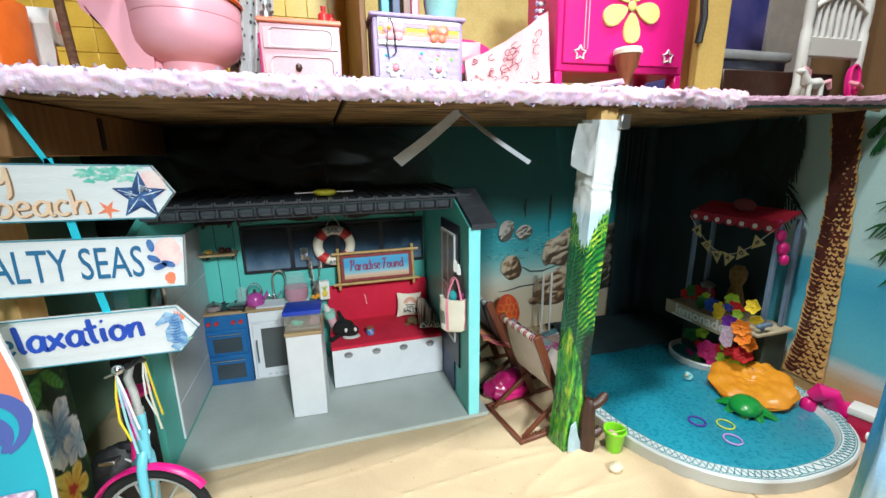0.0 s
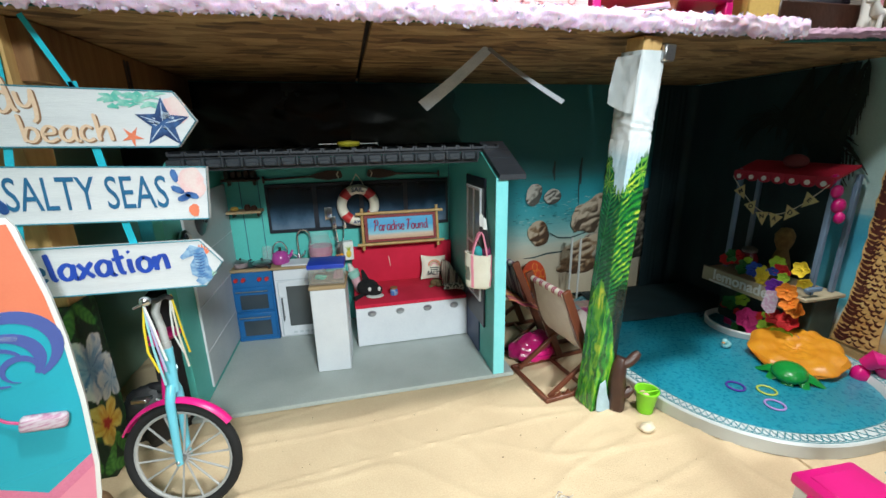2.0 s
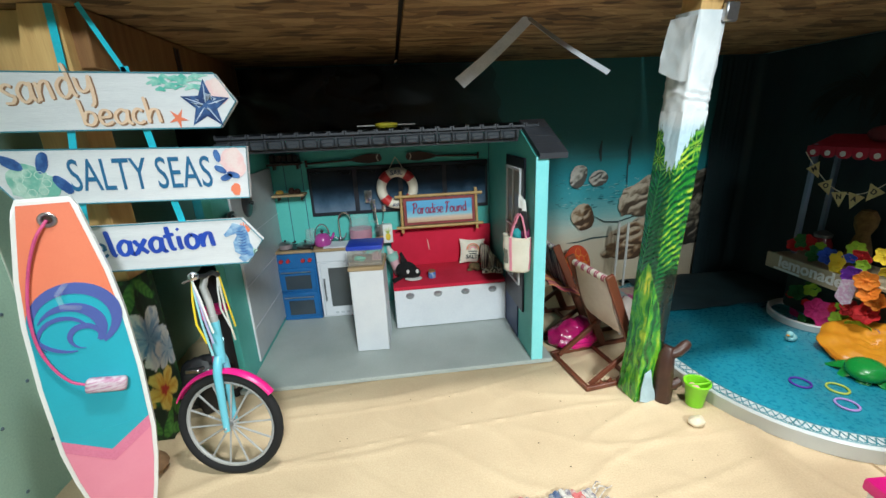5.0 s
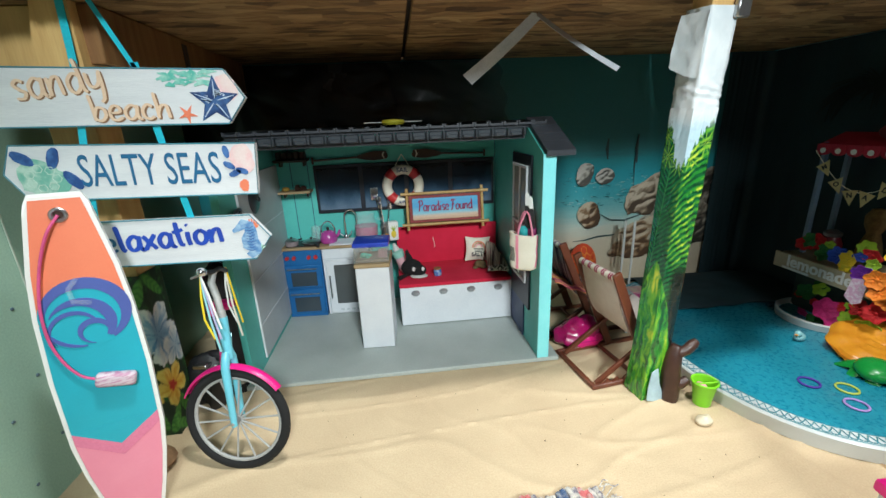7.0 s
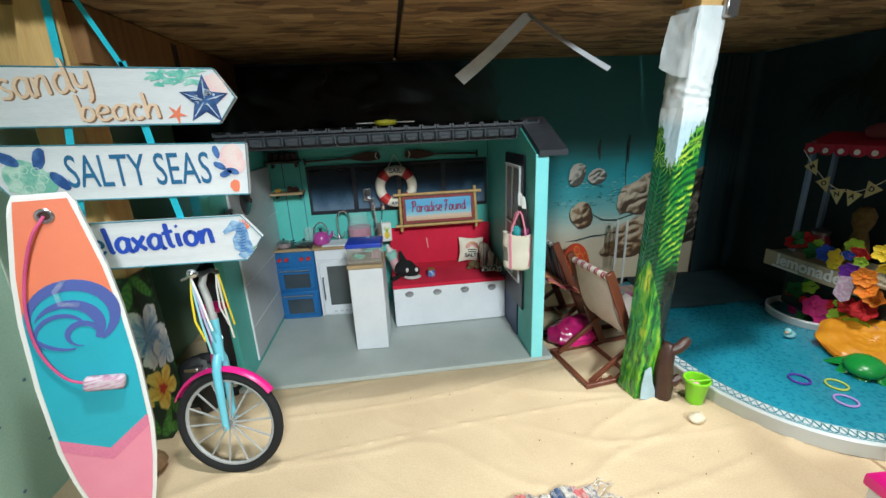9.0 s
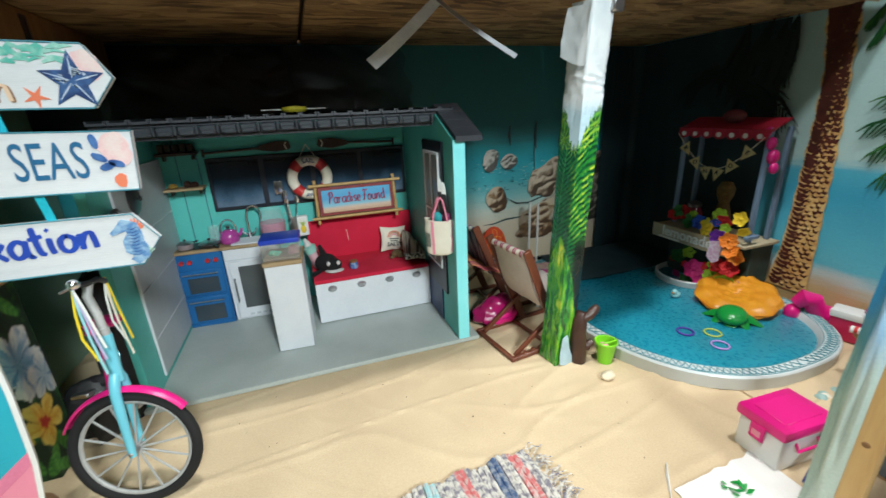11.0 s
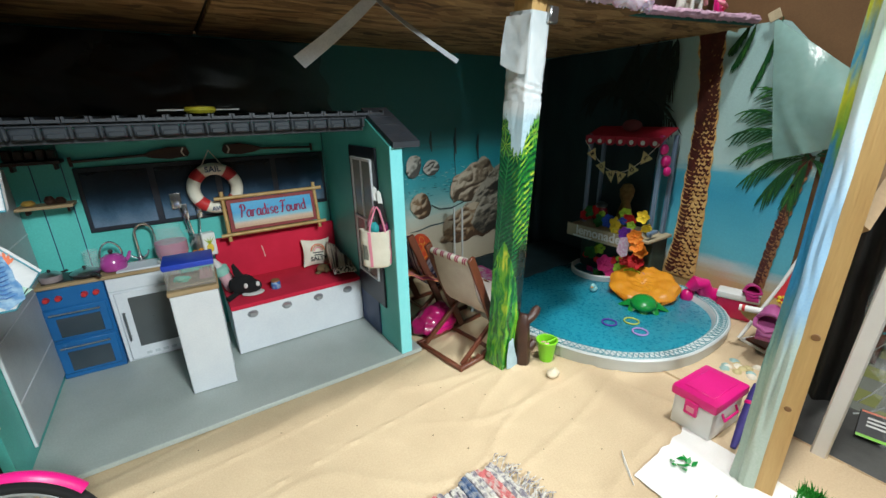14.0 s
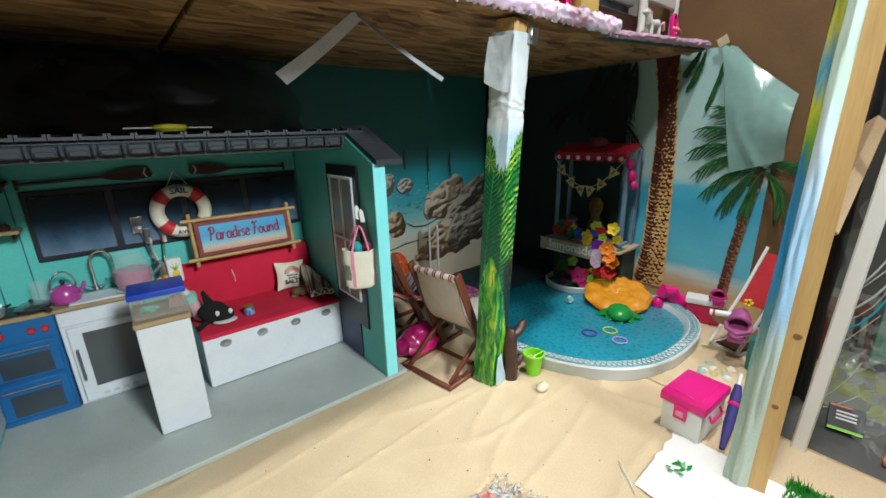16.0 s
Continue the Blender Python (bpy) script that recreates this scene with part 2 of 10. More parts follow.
def tube(bm, pts, r, segs=8, closed=False):
    """A round tube along points; r: a number or one for each point."""
    pts = [Vector(p) for p in pts]
    n = len(pts)
    rings, up = [], Vector((0.13, 0.21, 0.97))
    for i, p in enumerate(pts):
        a, b = pts[i - 1 if i or closed else 0], pts[(i + 1) % n if i < n - 1 or closed else n - 1]
        d = (b - a).normalized()
        x = d.cross(up)
        if x.length < 0.05:
            x = d.cross(Vector((1, 0, 0)))
        x.normalize()
        y = x.cross(d)
        up = y
        rr = r[i] if isinstance(r, (list, tuple)) else r
        rings.append([bm.verts.new(p + rr * (math.cos(2 * math.pi * k / segs) * x + math.sin(2 * math.pi * k / segs) * y)) for k in range(segs)])
    for i in range(n if closed else n - 1):
        a, b = rings[i], rings[(i + 1) % n]
        for k in range(segs):
            bm.faces.new((a[k], a[(k + 1) % segs], b[(k + 1) % segs], b[k]))
    if not closed:
        bm.faces.new(rings[0][::-1]), bm.faces.new(rings[-1])
    return bm


def lathe(bm, prof, segs=24, m=None):
    """Turns (radius, height) pairs round z."""
    rings, m = [], m or Matrix()
    for r, z in prof:
        if r < 1e-6:
            rings.append([bm.verts.new(m @ Vector((0, 0, z)))])
        else:
            rings.append([bm.verts.new(m @ Vector((r * math.cos(2 * math.pi * k / segs), r * math.sin(2 * math.pi * k / segs), z))) for k in range(segs)])
    for a, b in zip(rings, rings[1:]):
        for k in range(segs):
            q = [a[k % len(a)], a[(k + 1) % len(a)], b[(k + 1) % len(b)], b[k % len(b)]]
            q = [v for i, v in enumerate(q) if v not in q[:i]]
            if len(q) > 2:
                bm.faces.new(q)
    return bm


def prism(bm, pts, lo, hi, m=None, bevel=0.0):
    """A flat outline (x, y) as a plate between z = lo and z = hi."""
    m = m or Matrix()
    a = [bm.verts.new(m @ Vector((x, y, lo))) for x, y in pts]
    b = [bm.verts.new(m @ Vector((x, y, hi))) for x, y in pts]
    fs = [bm.faces.new(a[::-1]), bm.faces.new(b)]
    n = len(pts)
    for k in range(n):
        fs.append(bm.faces.new((a[k], a[(k + 1) % n], b[(k + 1) % n], b[k])))
    if bevel:
        bmesh.ops.bevel(bm, geom=list(fs[1].edges), offset=bevel, segments=2, affect="EDGES")
    return bm


def sheet(bm, fn, nu, nv, thick=0.0):
    """A sheet of nu x nv quads; fn(u, v) in 0..1 gives the place."""
    g = [[bm.verts.new(fn(i / nu, j / nv)) for j in range(nv + 1)] for i in range(nu + 1)]
    fs = [bm.faces.new((g[i][j], g[i + 1][j], g[i + 1][j + 1], g[i][j + 1])) for i in range(nu) for j in range(nv)]
    if thick:
        bm.normal_update()
        bmesh.ops.solidify(bm, geom=fs, thickness=thick)
    return bm


def disc(cx, cy, rx, ry, n=24, wob=0.0, seed=0):
    rnd = random.Random(seed)
    return [(cx + rx * (1 + wob * (rnd.random() - 0.5)) * math.cos(2 * math.pi * k / n), cy + ry * (1 + wob * (rnd.random() - 0.5)) * math.sin(2 * math.pi * k / n)) for k in range(n)]


def nz(x, y, z=0.0, s=1.0):
    return noise.noise(Vector((x * s, y * s, z * s)))


def link_mesh(name, bm, material, smooth=True):
    bmesh.ops.recalc_face_normals(bm, faces=bm.faces)
    me = bpy.data.meshes.new(name)
    bm.to_mesh(me)
    bm.free()
    me.materials.append(M[material] if isinstance(material, str) else material)
    if smooth:
        for p in me.polygons:
            p.use_smooth = True
        me.set_sharp_from_angle(angle=radians(38))
    return new(name, me)


def part(name, bm, material, parent, label=""):
    ob = link_mesh(name, bm, material)
    ob.parent = parent
    return tagged(ob, label)


def thing(name, label, category, loc=(0, 0, 0), rz=0.0, group="", rx=0.0, ry=0.0):
    ob = new(name)
    ob.empty_display_size = 0.02
    ob.matrix_world = pose(*loc, rx, ry, rz)
    return tagged(ob, label, category, group)


def solid(name, bm, material, label, category, kind="", group=""):
    return tagged(link_mesh(name, bm, material), label, category, group, kind)


def B():
    return bmesh.new()


def letters(text, size, depth, material, parent, m, name="lettering", label="", bold=0.0, shear=0.0):
    """Built-in font, turned into a mesh under parent."""
    cu = bpy.data.curves.new(name, "FONT")
    cu.body, cu.size, cu.extrude, cu.align_x, cu.align_y, cu.offset, cu.shear = text, size, depth, "CENTER", "CENTER", bold, shear
    cu.resolution_u = 3
    tmp = new(name, cu)
    me = bpy.data.meshes.new_from_object(tmp.evaluated_get(bpy.context.evaluated_depsgraph_get()))
    bpy.data.objects.remove(tmp)
    me.transform(m)
    me.materials.clear()
    me.materials.append(M[material] if isinstance(material, str) else material)
    ob = new(name, me)
    ob.parent = parent
    return tagged(ob, label)


LETTERS = {
    "P": (0.52, [[(0.20, 0.86), (0.14, 0.4), (0.06, 0.0)], [(0.02, 0.72), (0.14, 0.90), (0.36, 0.92), (0.48, 0.74), (0.40, 0.52), (0.16, 0.44)]]),
    "F": (0.50, [[(0.28, 0.84), (0.20, 0.4), (0.12, 0.04), (0.0, 0.06)], [(0.02, 0.74), (0.16, 0.90), (0.36, 0.84), (0.56, 0.92)], [(0.08, 0.44), (0.22, 0.50), (0.38, 0.46)]]),
    "u": (0.50, [[(0.06, 0.48), (0.06, 0.16), (0.18, 0.0), (0.34, 0.14), (0.40, 0.48)], [(0.41, 0.5), (0.40, 0.14), (0.48, 0.0)]]),
    " ": (0.24, []),
    "s": (0.38, [[(0.34, 0.44), (0.2, 0.5), (0.08, 0.4), (0.18, 0.27), (0.32, 0.17), (0.24, 0.03), (0.05, 0.04)]]),
    "a": (0.50, [[(0.40, 0.42), (0.25, 0.5), (0.08, 0.34), (0.08, 0.12), (0.2, 0.01), (0.36, 0.14), (0.42, 0.44)], [(0.43, 0.5), (0.40, 0.16), (0.46, 0.0), (0.52, 0.05)]]),
    "n": (0.50, [[(0.06, 0.48), (0.08, 0.25), (0.06, 0.0)], [(0.07, 0.2), (0.2, 0.44), (0.34, 0.46), (0.37, 0.25), (0.38, 0.0)]]),
    "d": (0.50, [[(0.40, 0.42), (0.25, 0.5), (0.08, 0.34), (0.08, 0.12), (0.2, 0.01), (0.36, 0.14), (0.41, 0.40)], [(0.36, 0.86), (0.40, 0.5), (0.42, 0.12), (0.5, 0.0)]]),
    "y": (0.48, [[(0.06, 0.48), (0.08, 0.2), (0.2, 0.1), (0.34, 0.2), (0.42, 0.48)], [(0.42, 0.5), (0.41, 0.1), (0.36, -0.2), (0.26, -0.3)]]),
    "b": (0.48, [[(0.04, 0.9), (0.08, 0.5), (0.10, 0.0)], [(0.09, 0.15), (0.2, 0.44), (0.38, 0.4), (0.42, 0.18), (0.28, 0.0), (0.10, 0.06)]]),
    "e": (0.44, [[(0.08, 0.24), (0.34, 0.28), (0.34, 0.44), (0.2, 0.5), (0.07, 0.32), (0.1, 0.06), (0.24, 0.0), (0.42, 0.1)]]),
    "c": (0.42, [[(0.36, 0.42), (0.22, 0.5), (0.08, 0.34), (0.08, 0.12), (0.22, 0.0), (0.38, 0.08)]]),
    "h": (0.50, [[(0.04, 0.9), (0.07, 0.5), (0.08, 0.0)], [(0.08, 0.2), (0.2, 0.44), (0.34, 0.44), (0.38, 0.25), (0.40, 0.0)]]),
    "l": (0.24, [[(0.05, 0.9), (0.08, 0.5), (0.10, 0.12), (0.18, 0.0)]]),
    "x": (0.46, [[(0.05, 0.48), (0.2, 0.24), (0.40, 0.0)], [(0.42, 0.5), (0.2, 0.22), (0.04, 0.0)]]),
    "t": (0.36, [[(0.16, 0.84), (0.16, 0.4), (0.19, 0.08), (0.3, 0.02)], [(0.0, 0.5), (0.17, 0.53), (0.34, 0.57)]]),
    "i": (0.24, [[(0.1, 0.48), (0.09, 0.2), (0.12, 0.0)], [(0.10, 0.74), (0.15, 0.68)]]),
    "o": (0.48, [[(0.26, 0.5), (0.09, 0.36), (0.08, 0.12), (0.22, 0.0), (0.38, 0.12), (0.4, 0.36), (0.24, 0.5)]]),
    "r": (0.40, [[(0.06, 0.48), (0.08, 0.25), (0.07, 0.0)], [(0.08, 0.25), (0.18, 0.44), (0.34, 0.46)]]),
}


def smooth_line(pts, n=7):
    """A rounded line through points."""
    P = [Vector(p) for p in pts]
    if len(P) < 3:
        return P
    P = [2 * P[0] - P[1]] + P + [2 * P[-1] - P[-2]]
    out = []
    for i in range(1, len(P) - 2):
        a, b, c, d = P[i - 1:i + 3]
        for k in range(n):
            t = k / n
            out.append(0.5 * (2 * b + (c - a) * t + (2 * a - 5 * b + 4 * c - d) * t * t + (3 * b - a - 3 * c + d) * t ** 3))
    return out + [P[-2]]


def brush_text(text, size, wx, weight, material, parent, x, z, turn, lift, name="lettering", label=""):
    """Brush lettering: each stroke a flat band, a slanted nib thick on downstrokes."""
    bm = B()
    m = Matrix.Translation((x, -lift, z)) @ pose(0, 0, 0, 90, 0, 0) @ pose(0, 0, 0, 0, 0, turn)
    px, q = 0.0, 0
    for ch in text:
        w, strokes_ = LETTERS[ch]
        for st in strokes_:
            L = smooth_line([((px + a) * size * wx, b * size) for a, b in st])
            n = len(L) - 1
            q += 1
            rows = []
            for k, p in enumerate(L):
                d = (L[min(n, k + 1)] - L[max(0, k - 1)]).normalized()
                ww = weight * size * (0.34 + 0.18 * abs(d.y)) * (1 if 0 < k < n else 0.7)
                rows.append([bm.verts.new(m @ Vector((p.x - d.y * ww, p.y + d.x * ww, 0.00004 * q))), bm.verts.new(m @ Vector((p.x + d.y * ww, p.y - d.x * ww, 0.00004 * q)))])
            for a, b in zip(rows, rows[1:]):
                bm.faces.new((a[0], a[1], b[1], b[0]))
        px += w
    return part(name, bm, material, parent, label)


M["boot_dark"] = mat("black_brown_gap", (0.012, 0.008, 0.005), (0.02, 0.012, 0.008), 0.8)
# ---- large structure ----
BACK, RIGHT = 0.545, 1.49


def floor_z(u, v):
    """Low creases of the paper: a few long folds and a faint swell."""
    a = 0.0012 * nz(u * 6, v * 3, 1) + 0.0022 * max(0, nz(u * 3 + v * 9, v * 22 - u * 7, 4)) - 0.0012
    b = max(0.0, 1 - abs(nz(u * 5 - v * 2, v * 6 + u * 3, 7)) * 9)
    c = max(0.0, 1 - abs(nz(u * 9 + v * 4, v * 4 - u * 5, 11)) * 12)
    e = max(0.0, 1 - abs(nz(u * 2.6 + v * 1.2, v * 11 - u * 3, 21)) * 11)
    g = max(0.0, 1 - abs(nz(u * 7 - v * 3, v * 5 + u * 6, 33)) * 14)
    return a + 0.0034 * b * b + 0.0015 * c + 0.0032 * e * e + 0.0014 * g


bm = sheet(B(), lambda u, v: Vector((-1.0 + 2.52 * u, (-1.0 if u < 0.768 else -0.70) + (1.56 if u < 0.768 else 1.26) * v, floor_z(u, v))), 380, 230)
floor = solid("floor", bm, "sand", "sand-coloured paper floor with long soft creases", "floor", "structure")

bm = box(B(), (0.30, BACK + 0.03, 0.75), (2.6, 0.04, 2.1))
solid("wall_back", bm, "brown_wall", "brown board wall behind the display", "wall", "structure")
bm = box(B(), (RIGHT + 0.04, -0.045, 0.75), (0.04, 1.15, 2.1))
solid("wall_right", bm, "brown_wall", "plain brown board wall beside the beach print", "wall", "structure")
bm = box(B(), (-0.715, -0.23, 0.44), (0.03, 1.54, 0.90))
solid("wall_left", bm, "mint", "mint green foam board wall with small screw heads", "wall", "structure")

# shelf over the beach: strand board, two boards meeting in a dark joint
bm = B()
for x0, x1 in ((-0.86, 0.060), (0.070, 0.98)):
    box(bm, ((x0 + x1) / 2, 0.143, 0.907), (x1 - x0, 0.82, 0.022), 0.002)
solid("ceiling", bm, "osb", "brown strand board shelf underside with a dark joint", "ceiling", "structure")
solid("shelf_joint", box(B(), (0.065, 0.143, 0.911), (0.03, 0.81, 0.006)), "boot_dark", "dark joint between the shelf boards", "joint", "structure")
bm = box(B(), (1.235, 0.1765, 0.907), (0.50, 0.753, 0.022), 0.002)
solid("ceiling_right", bm, "osb", "shorter strand board shelf underside", "ceiling", "structure")

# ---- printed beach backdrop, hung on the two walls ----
# sea and sand print; stops above 0.56 darken the sky for the shelf's shade
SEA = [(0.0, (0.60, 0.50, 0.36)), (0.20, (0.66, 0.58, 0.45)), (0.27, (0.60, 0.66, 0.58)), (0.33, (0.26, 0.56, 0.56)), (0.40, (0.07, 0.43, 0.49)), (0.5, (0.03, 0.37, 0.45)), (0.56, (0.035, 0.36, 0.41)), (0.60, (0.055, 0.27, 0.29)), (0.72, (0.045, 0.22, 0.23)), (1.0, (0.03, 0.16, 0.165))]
SEA_R = [(0.0, (0.52, 0.37, 0.18)), (0.10, (0.56, 0.42, 0.22)), (0.15, (0.50, 0.60, 0.60)), (0.19, (0.12, 0.48, 0.60)), (0.42, (0.05, 0.36, 0.55)), (0.49, (0.08, 0.42, 0.58)), (0.53, (0.42, 0.60, 0.60)), (1.0, (0.34, 0.52, 0.52))]
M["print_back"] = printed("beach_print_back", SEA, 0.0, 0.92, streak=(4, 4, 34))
M["print_right"] = printed("beach_print_side", SEA_R, 0.0, 0.92, streak=(4, 4, 30))
M["bark_dark"] = mat("printed_palm_bark_dark", (0.10, 0.025, 0.018), (0.05, 0.012, 0.01), 0.35, scale=40, fine=120, bump=0.15)
M["frond"] = mat("printed_palm_leaf", (0.010, 0.085, 0.022), (0.007, 0.055, 0.016), 0.35, scale=30, bump=0.05)

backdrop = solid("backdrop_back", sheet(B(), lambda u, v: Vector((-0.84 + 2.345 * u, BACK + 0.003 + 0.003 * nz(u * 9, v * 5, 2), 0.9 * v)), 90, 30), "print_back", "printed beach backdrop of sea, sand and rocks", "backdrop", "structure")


def side_wave(u, v):
    y = BACK - 0.01 - 1.06 * u
    top = 0.905 - 0.16 * max(0.0, (u - 0.86)) / 0.14
    return Vector((RIGHT + 0.004 * nz(u * 8, v * 6, 3) - 0.004 * math.sin(u * 23) * (1 - v), y, top * v))


backdrop_r = solid("backdrop_side", sheet(B(), side_wave, 60, 40), "print_right", "printed seaside backdrop with palms taped to the wall", "backdrop", "structure")


def blob(cx, cz, rx, rz, seed, n=22):
    rnd = random.Random(seed)
    ph = [rnd.random() * 6.28 for _ in range(5)]
    out = []
    for k in range(n):
        a = 2 * math.pi * k / n
        r = 1 + 0.10 * math.sin(2 * a + ph[0]) + 0.07 * math.sin(3 * a + ph[1]) + 0.05 * math.sin(7 * a + ph[2]) + 0.035 * math.sin(11 * a + ph[3])
        out.append((cx + rx * r * math.cos(a), cz + rz * r * math.sin(a)))
    return out


WALL_B = Matrix.Translation((0, BACK - 0.002, 0)) @ pose(0, 0, 0, 90, 0, 0)


def stroke(bm, pts, w, z, m, taper=True):
    """A flat brush stroke along points, thinner towards both ends."""
    P = [Vector(p) for p in pts]
    n = len(P) - 1
    l, r = [], []
    for k, p in enumerate(P):
        d = (P[min(n, k + 1)] - P[max(0, k - 1)]).normalized()
        ww = w / 2 * (max(0.12, math.sin(math.pi * (k + 0.3) / (n + 0.6))) if taper else 1)
        l.append((p.x - d.y * ww, p.y + d.x * ww)), r.append((p.x + d.y * ww, p.y - d.x * ww))
    return prism(bm, l + r[::-1], 0, z, m)




def grain(x, y, seed, octaves=4):
    """Smooth random field over arrays, about -1 to 1."""
    rng = np.random.RandomState(seed)
    table = rng.rand(256, 256)
    out, amp, total = np.zeros_like(x), 1.0, 0.0
    for o in range(octaves):
        fx, fy = x * 2 ** o + 17.3 * o, y * 2 ** o + 9.1 * o
        ix, iy = np.floor(fx).astype(int), np.floor(fy).astype(int)
        u, v = fx - ix, fy - iy
        u, v = u * u * (3 - 2 * u), v * v * (3 - 2 * v)
        g = lambda a, b: table[(ix + a) % 256, (iy + b) % 256]
        out += amp * ((g(0, 0) * (1 - u) + g(1, 0) * u) * (1 - v) + (g(0, 1) * (1 - u) + g(1, 1) * u) * v)
        total, amp = total + amp, amp * 0.5
    return out / total * 2 - 1


def step_up(a, b, x):
    t = np.clip((x - a) / (b - a), 0, 1)
    return t * t * (3 - 2 * t)


def blend(a, b, t):
    return a * (1 - t[..., None]) + np.array(b) * t[..., None]


def inked(name, rough, bump, gloss=0.0):
    """A printed surface whose ink is the mesh's own colour attribute."""
    m = mat(name, (0.3, 0.3, 0.3), rough=rough, scale=22, fine=90, bump=bump, gloss=gloss)
    nt = m.node_tree
    a = nt.nodes.new("ShaderNodeAttribute")
    a.attribute_name = "ink"
    gr = [x for x in nt.nodes if x.type == "MIX" and x.blend_type == "OVERLAY"][0]
    nt.links.new(a.outputs["Color"], gr.inputs[6])
    return m


def ink_mesh(name, places, colour, keep, material, parent, label, wrapped=False):
    """A grid of places (rows, columns, 3) with one ink colour a vertex; faces outside keep are left out."""
    nv, nu = places.shape[:2]
    faces = []
    for j in range(nv - 1):
        for i in range(nu if wrapped else nu - 1):
            q = (i + 1) % nu
            if keep is None or (keep[j, i] and keep[j, q] and keep[j + 1, q] and keep[j + 1, i]):
                faces.append((j * nu + i, j * nu + q, (j + 1) * nu + q, (j + 1) * nu + i))
    me = bpy.data.meshes.new(name)
    me.from_pydata([tuple(p) for p in places.reshape(-1, 3)], [], faces)
    ink = me.attributes.new("ink", "FLOAT_COLOR", "POINT")
    ink.data.foreach_set("color", np.concatenate([np.clip(colour, 0, 1), np.ones((nv, nu, 1))], 2).ravel())
    me.polygons.foreach_set("use_smooth", [True] * len(faces))
    me.materials.append(material)
    ob = new(name, me)
    ob.parent = parent
    return tagged(ob, label)


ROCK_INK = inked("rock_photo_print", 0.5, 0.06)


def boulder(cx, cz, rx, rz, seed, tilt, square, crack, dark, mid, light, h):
    """A photographic print of one boulder: rough outline, facets, cracks, light and shade drawn in ink."""
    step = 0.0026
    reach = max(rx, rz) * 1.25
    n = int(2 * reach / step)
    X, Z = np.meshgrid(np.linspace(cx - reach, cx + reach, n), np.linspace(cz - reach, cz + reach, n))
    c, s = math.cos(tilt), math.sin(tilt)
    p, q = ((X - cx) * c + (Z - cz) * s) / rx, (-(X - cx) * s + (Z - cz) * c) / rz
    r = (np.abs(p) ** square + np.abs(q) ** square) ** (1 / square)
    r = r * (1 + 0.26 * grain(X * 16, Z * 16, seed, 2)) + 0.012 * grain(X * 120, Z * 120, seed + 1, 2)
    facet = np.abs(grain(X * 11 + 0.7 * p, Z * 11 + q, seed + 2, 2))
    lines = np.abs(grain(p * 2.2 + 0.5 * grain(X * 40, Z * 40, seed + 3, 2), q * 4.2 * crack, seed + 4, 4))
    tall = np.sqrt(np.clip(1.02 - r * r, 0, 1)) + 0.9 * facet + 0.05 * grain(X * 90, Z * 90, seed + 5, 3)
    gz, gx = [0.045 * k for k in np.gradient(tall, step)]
    # the picture's own light from the upper left goes into the ink tone
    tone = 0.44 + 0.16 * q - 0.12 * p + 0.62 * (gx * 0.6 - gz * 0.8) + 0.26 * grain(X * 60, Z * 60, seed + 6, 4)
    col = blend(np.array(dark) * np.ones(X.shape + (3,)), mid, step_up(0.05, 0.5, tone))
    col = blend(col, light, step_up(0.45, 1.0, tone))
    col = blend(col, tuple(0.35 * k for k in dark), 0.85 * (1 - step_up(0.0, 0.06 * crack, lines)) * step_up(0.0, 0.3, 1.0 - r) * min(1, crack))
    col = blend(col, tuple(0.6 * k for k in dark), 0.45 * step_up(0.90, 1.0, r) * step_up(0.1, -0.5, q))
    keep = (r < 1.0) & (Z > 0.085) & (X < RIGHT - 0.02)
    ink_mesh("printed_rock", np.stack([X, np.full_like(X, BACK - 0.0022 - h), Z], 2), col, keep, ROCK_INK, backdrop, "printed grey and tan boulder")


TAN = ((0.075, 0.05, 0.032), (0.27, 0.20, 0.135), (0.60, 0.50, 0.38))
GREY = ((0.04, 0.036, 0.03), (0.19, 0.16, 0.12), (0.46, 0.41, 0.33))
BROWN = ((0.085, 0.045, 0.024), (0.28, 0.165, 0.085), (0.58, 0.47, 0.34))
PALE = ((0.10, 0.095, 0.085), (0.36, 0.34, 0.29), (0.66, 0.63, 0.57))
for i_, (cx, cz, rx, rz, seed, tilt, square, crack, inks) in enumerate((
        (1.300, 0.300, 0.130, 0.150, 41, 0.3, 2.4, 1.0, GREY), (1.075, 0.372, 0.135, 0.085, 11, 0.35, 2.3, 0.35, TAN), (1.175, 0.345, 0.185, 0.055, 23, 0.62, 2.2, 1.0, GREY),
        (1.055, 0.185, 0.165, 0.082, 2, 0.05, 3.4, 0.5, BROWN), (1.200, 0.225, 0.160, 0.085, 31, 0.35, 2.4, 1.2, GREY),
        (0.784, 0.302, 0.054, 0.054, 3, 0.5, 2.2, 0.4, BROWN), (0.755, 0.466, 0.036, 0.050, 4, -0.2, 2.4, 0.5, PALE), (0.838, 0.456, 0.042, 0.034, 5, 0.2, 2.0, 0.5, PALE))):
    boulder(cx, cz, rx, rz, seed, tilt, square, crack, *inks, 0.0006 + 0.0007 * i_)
random.seed(101)
wave, foam = B(), B()
for k in range(130):
    z = random.uniform(0.33, 0.475)
    x, ln = random.uniform(0.66, 1.12), random.uniform(0.006, 0.024)
    stroke(wave if k % 3 else foam, [(x, z), (x + ln * 0.5, z + random.uniform(-0.002, 0.002)), (x + ln, z + random.uniform(-0.002, 0.002))], random.uniform(0.0012, 0.003), 0.0004 + 0.000004 * k, WALL_B)
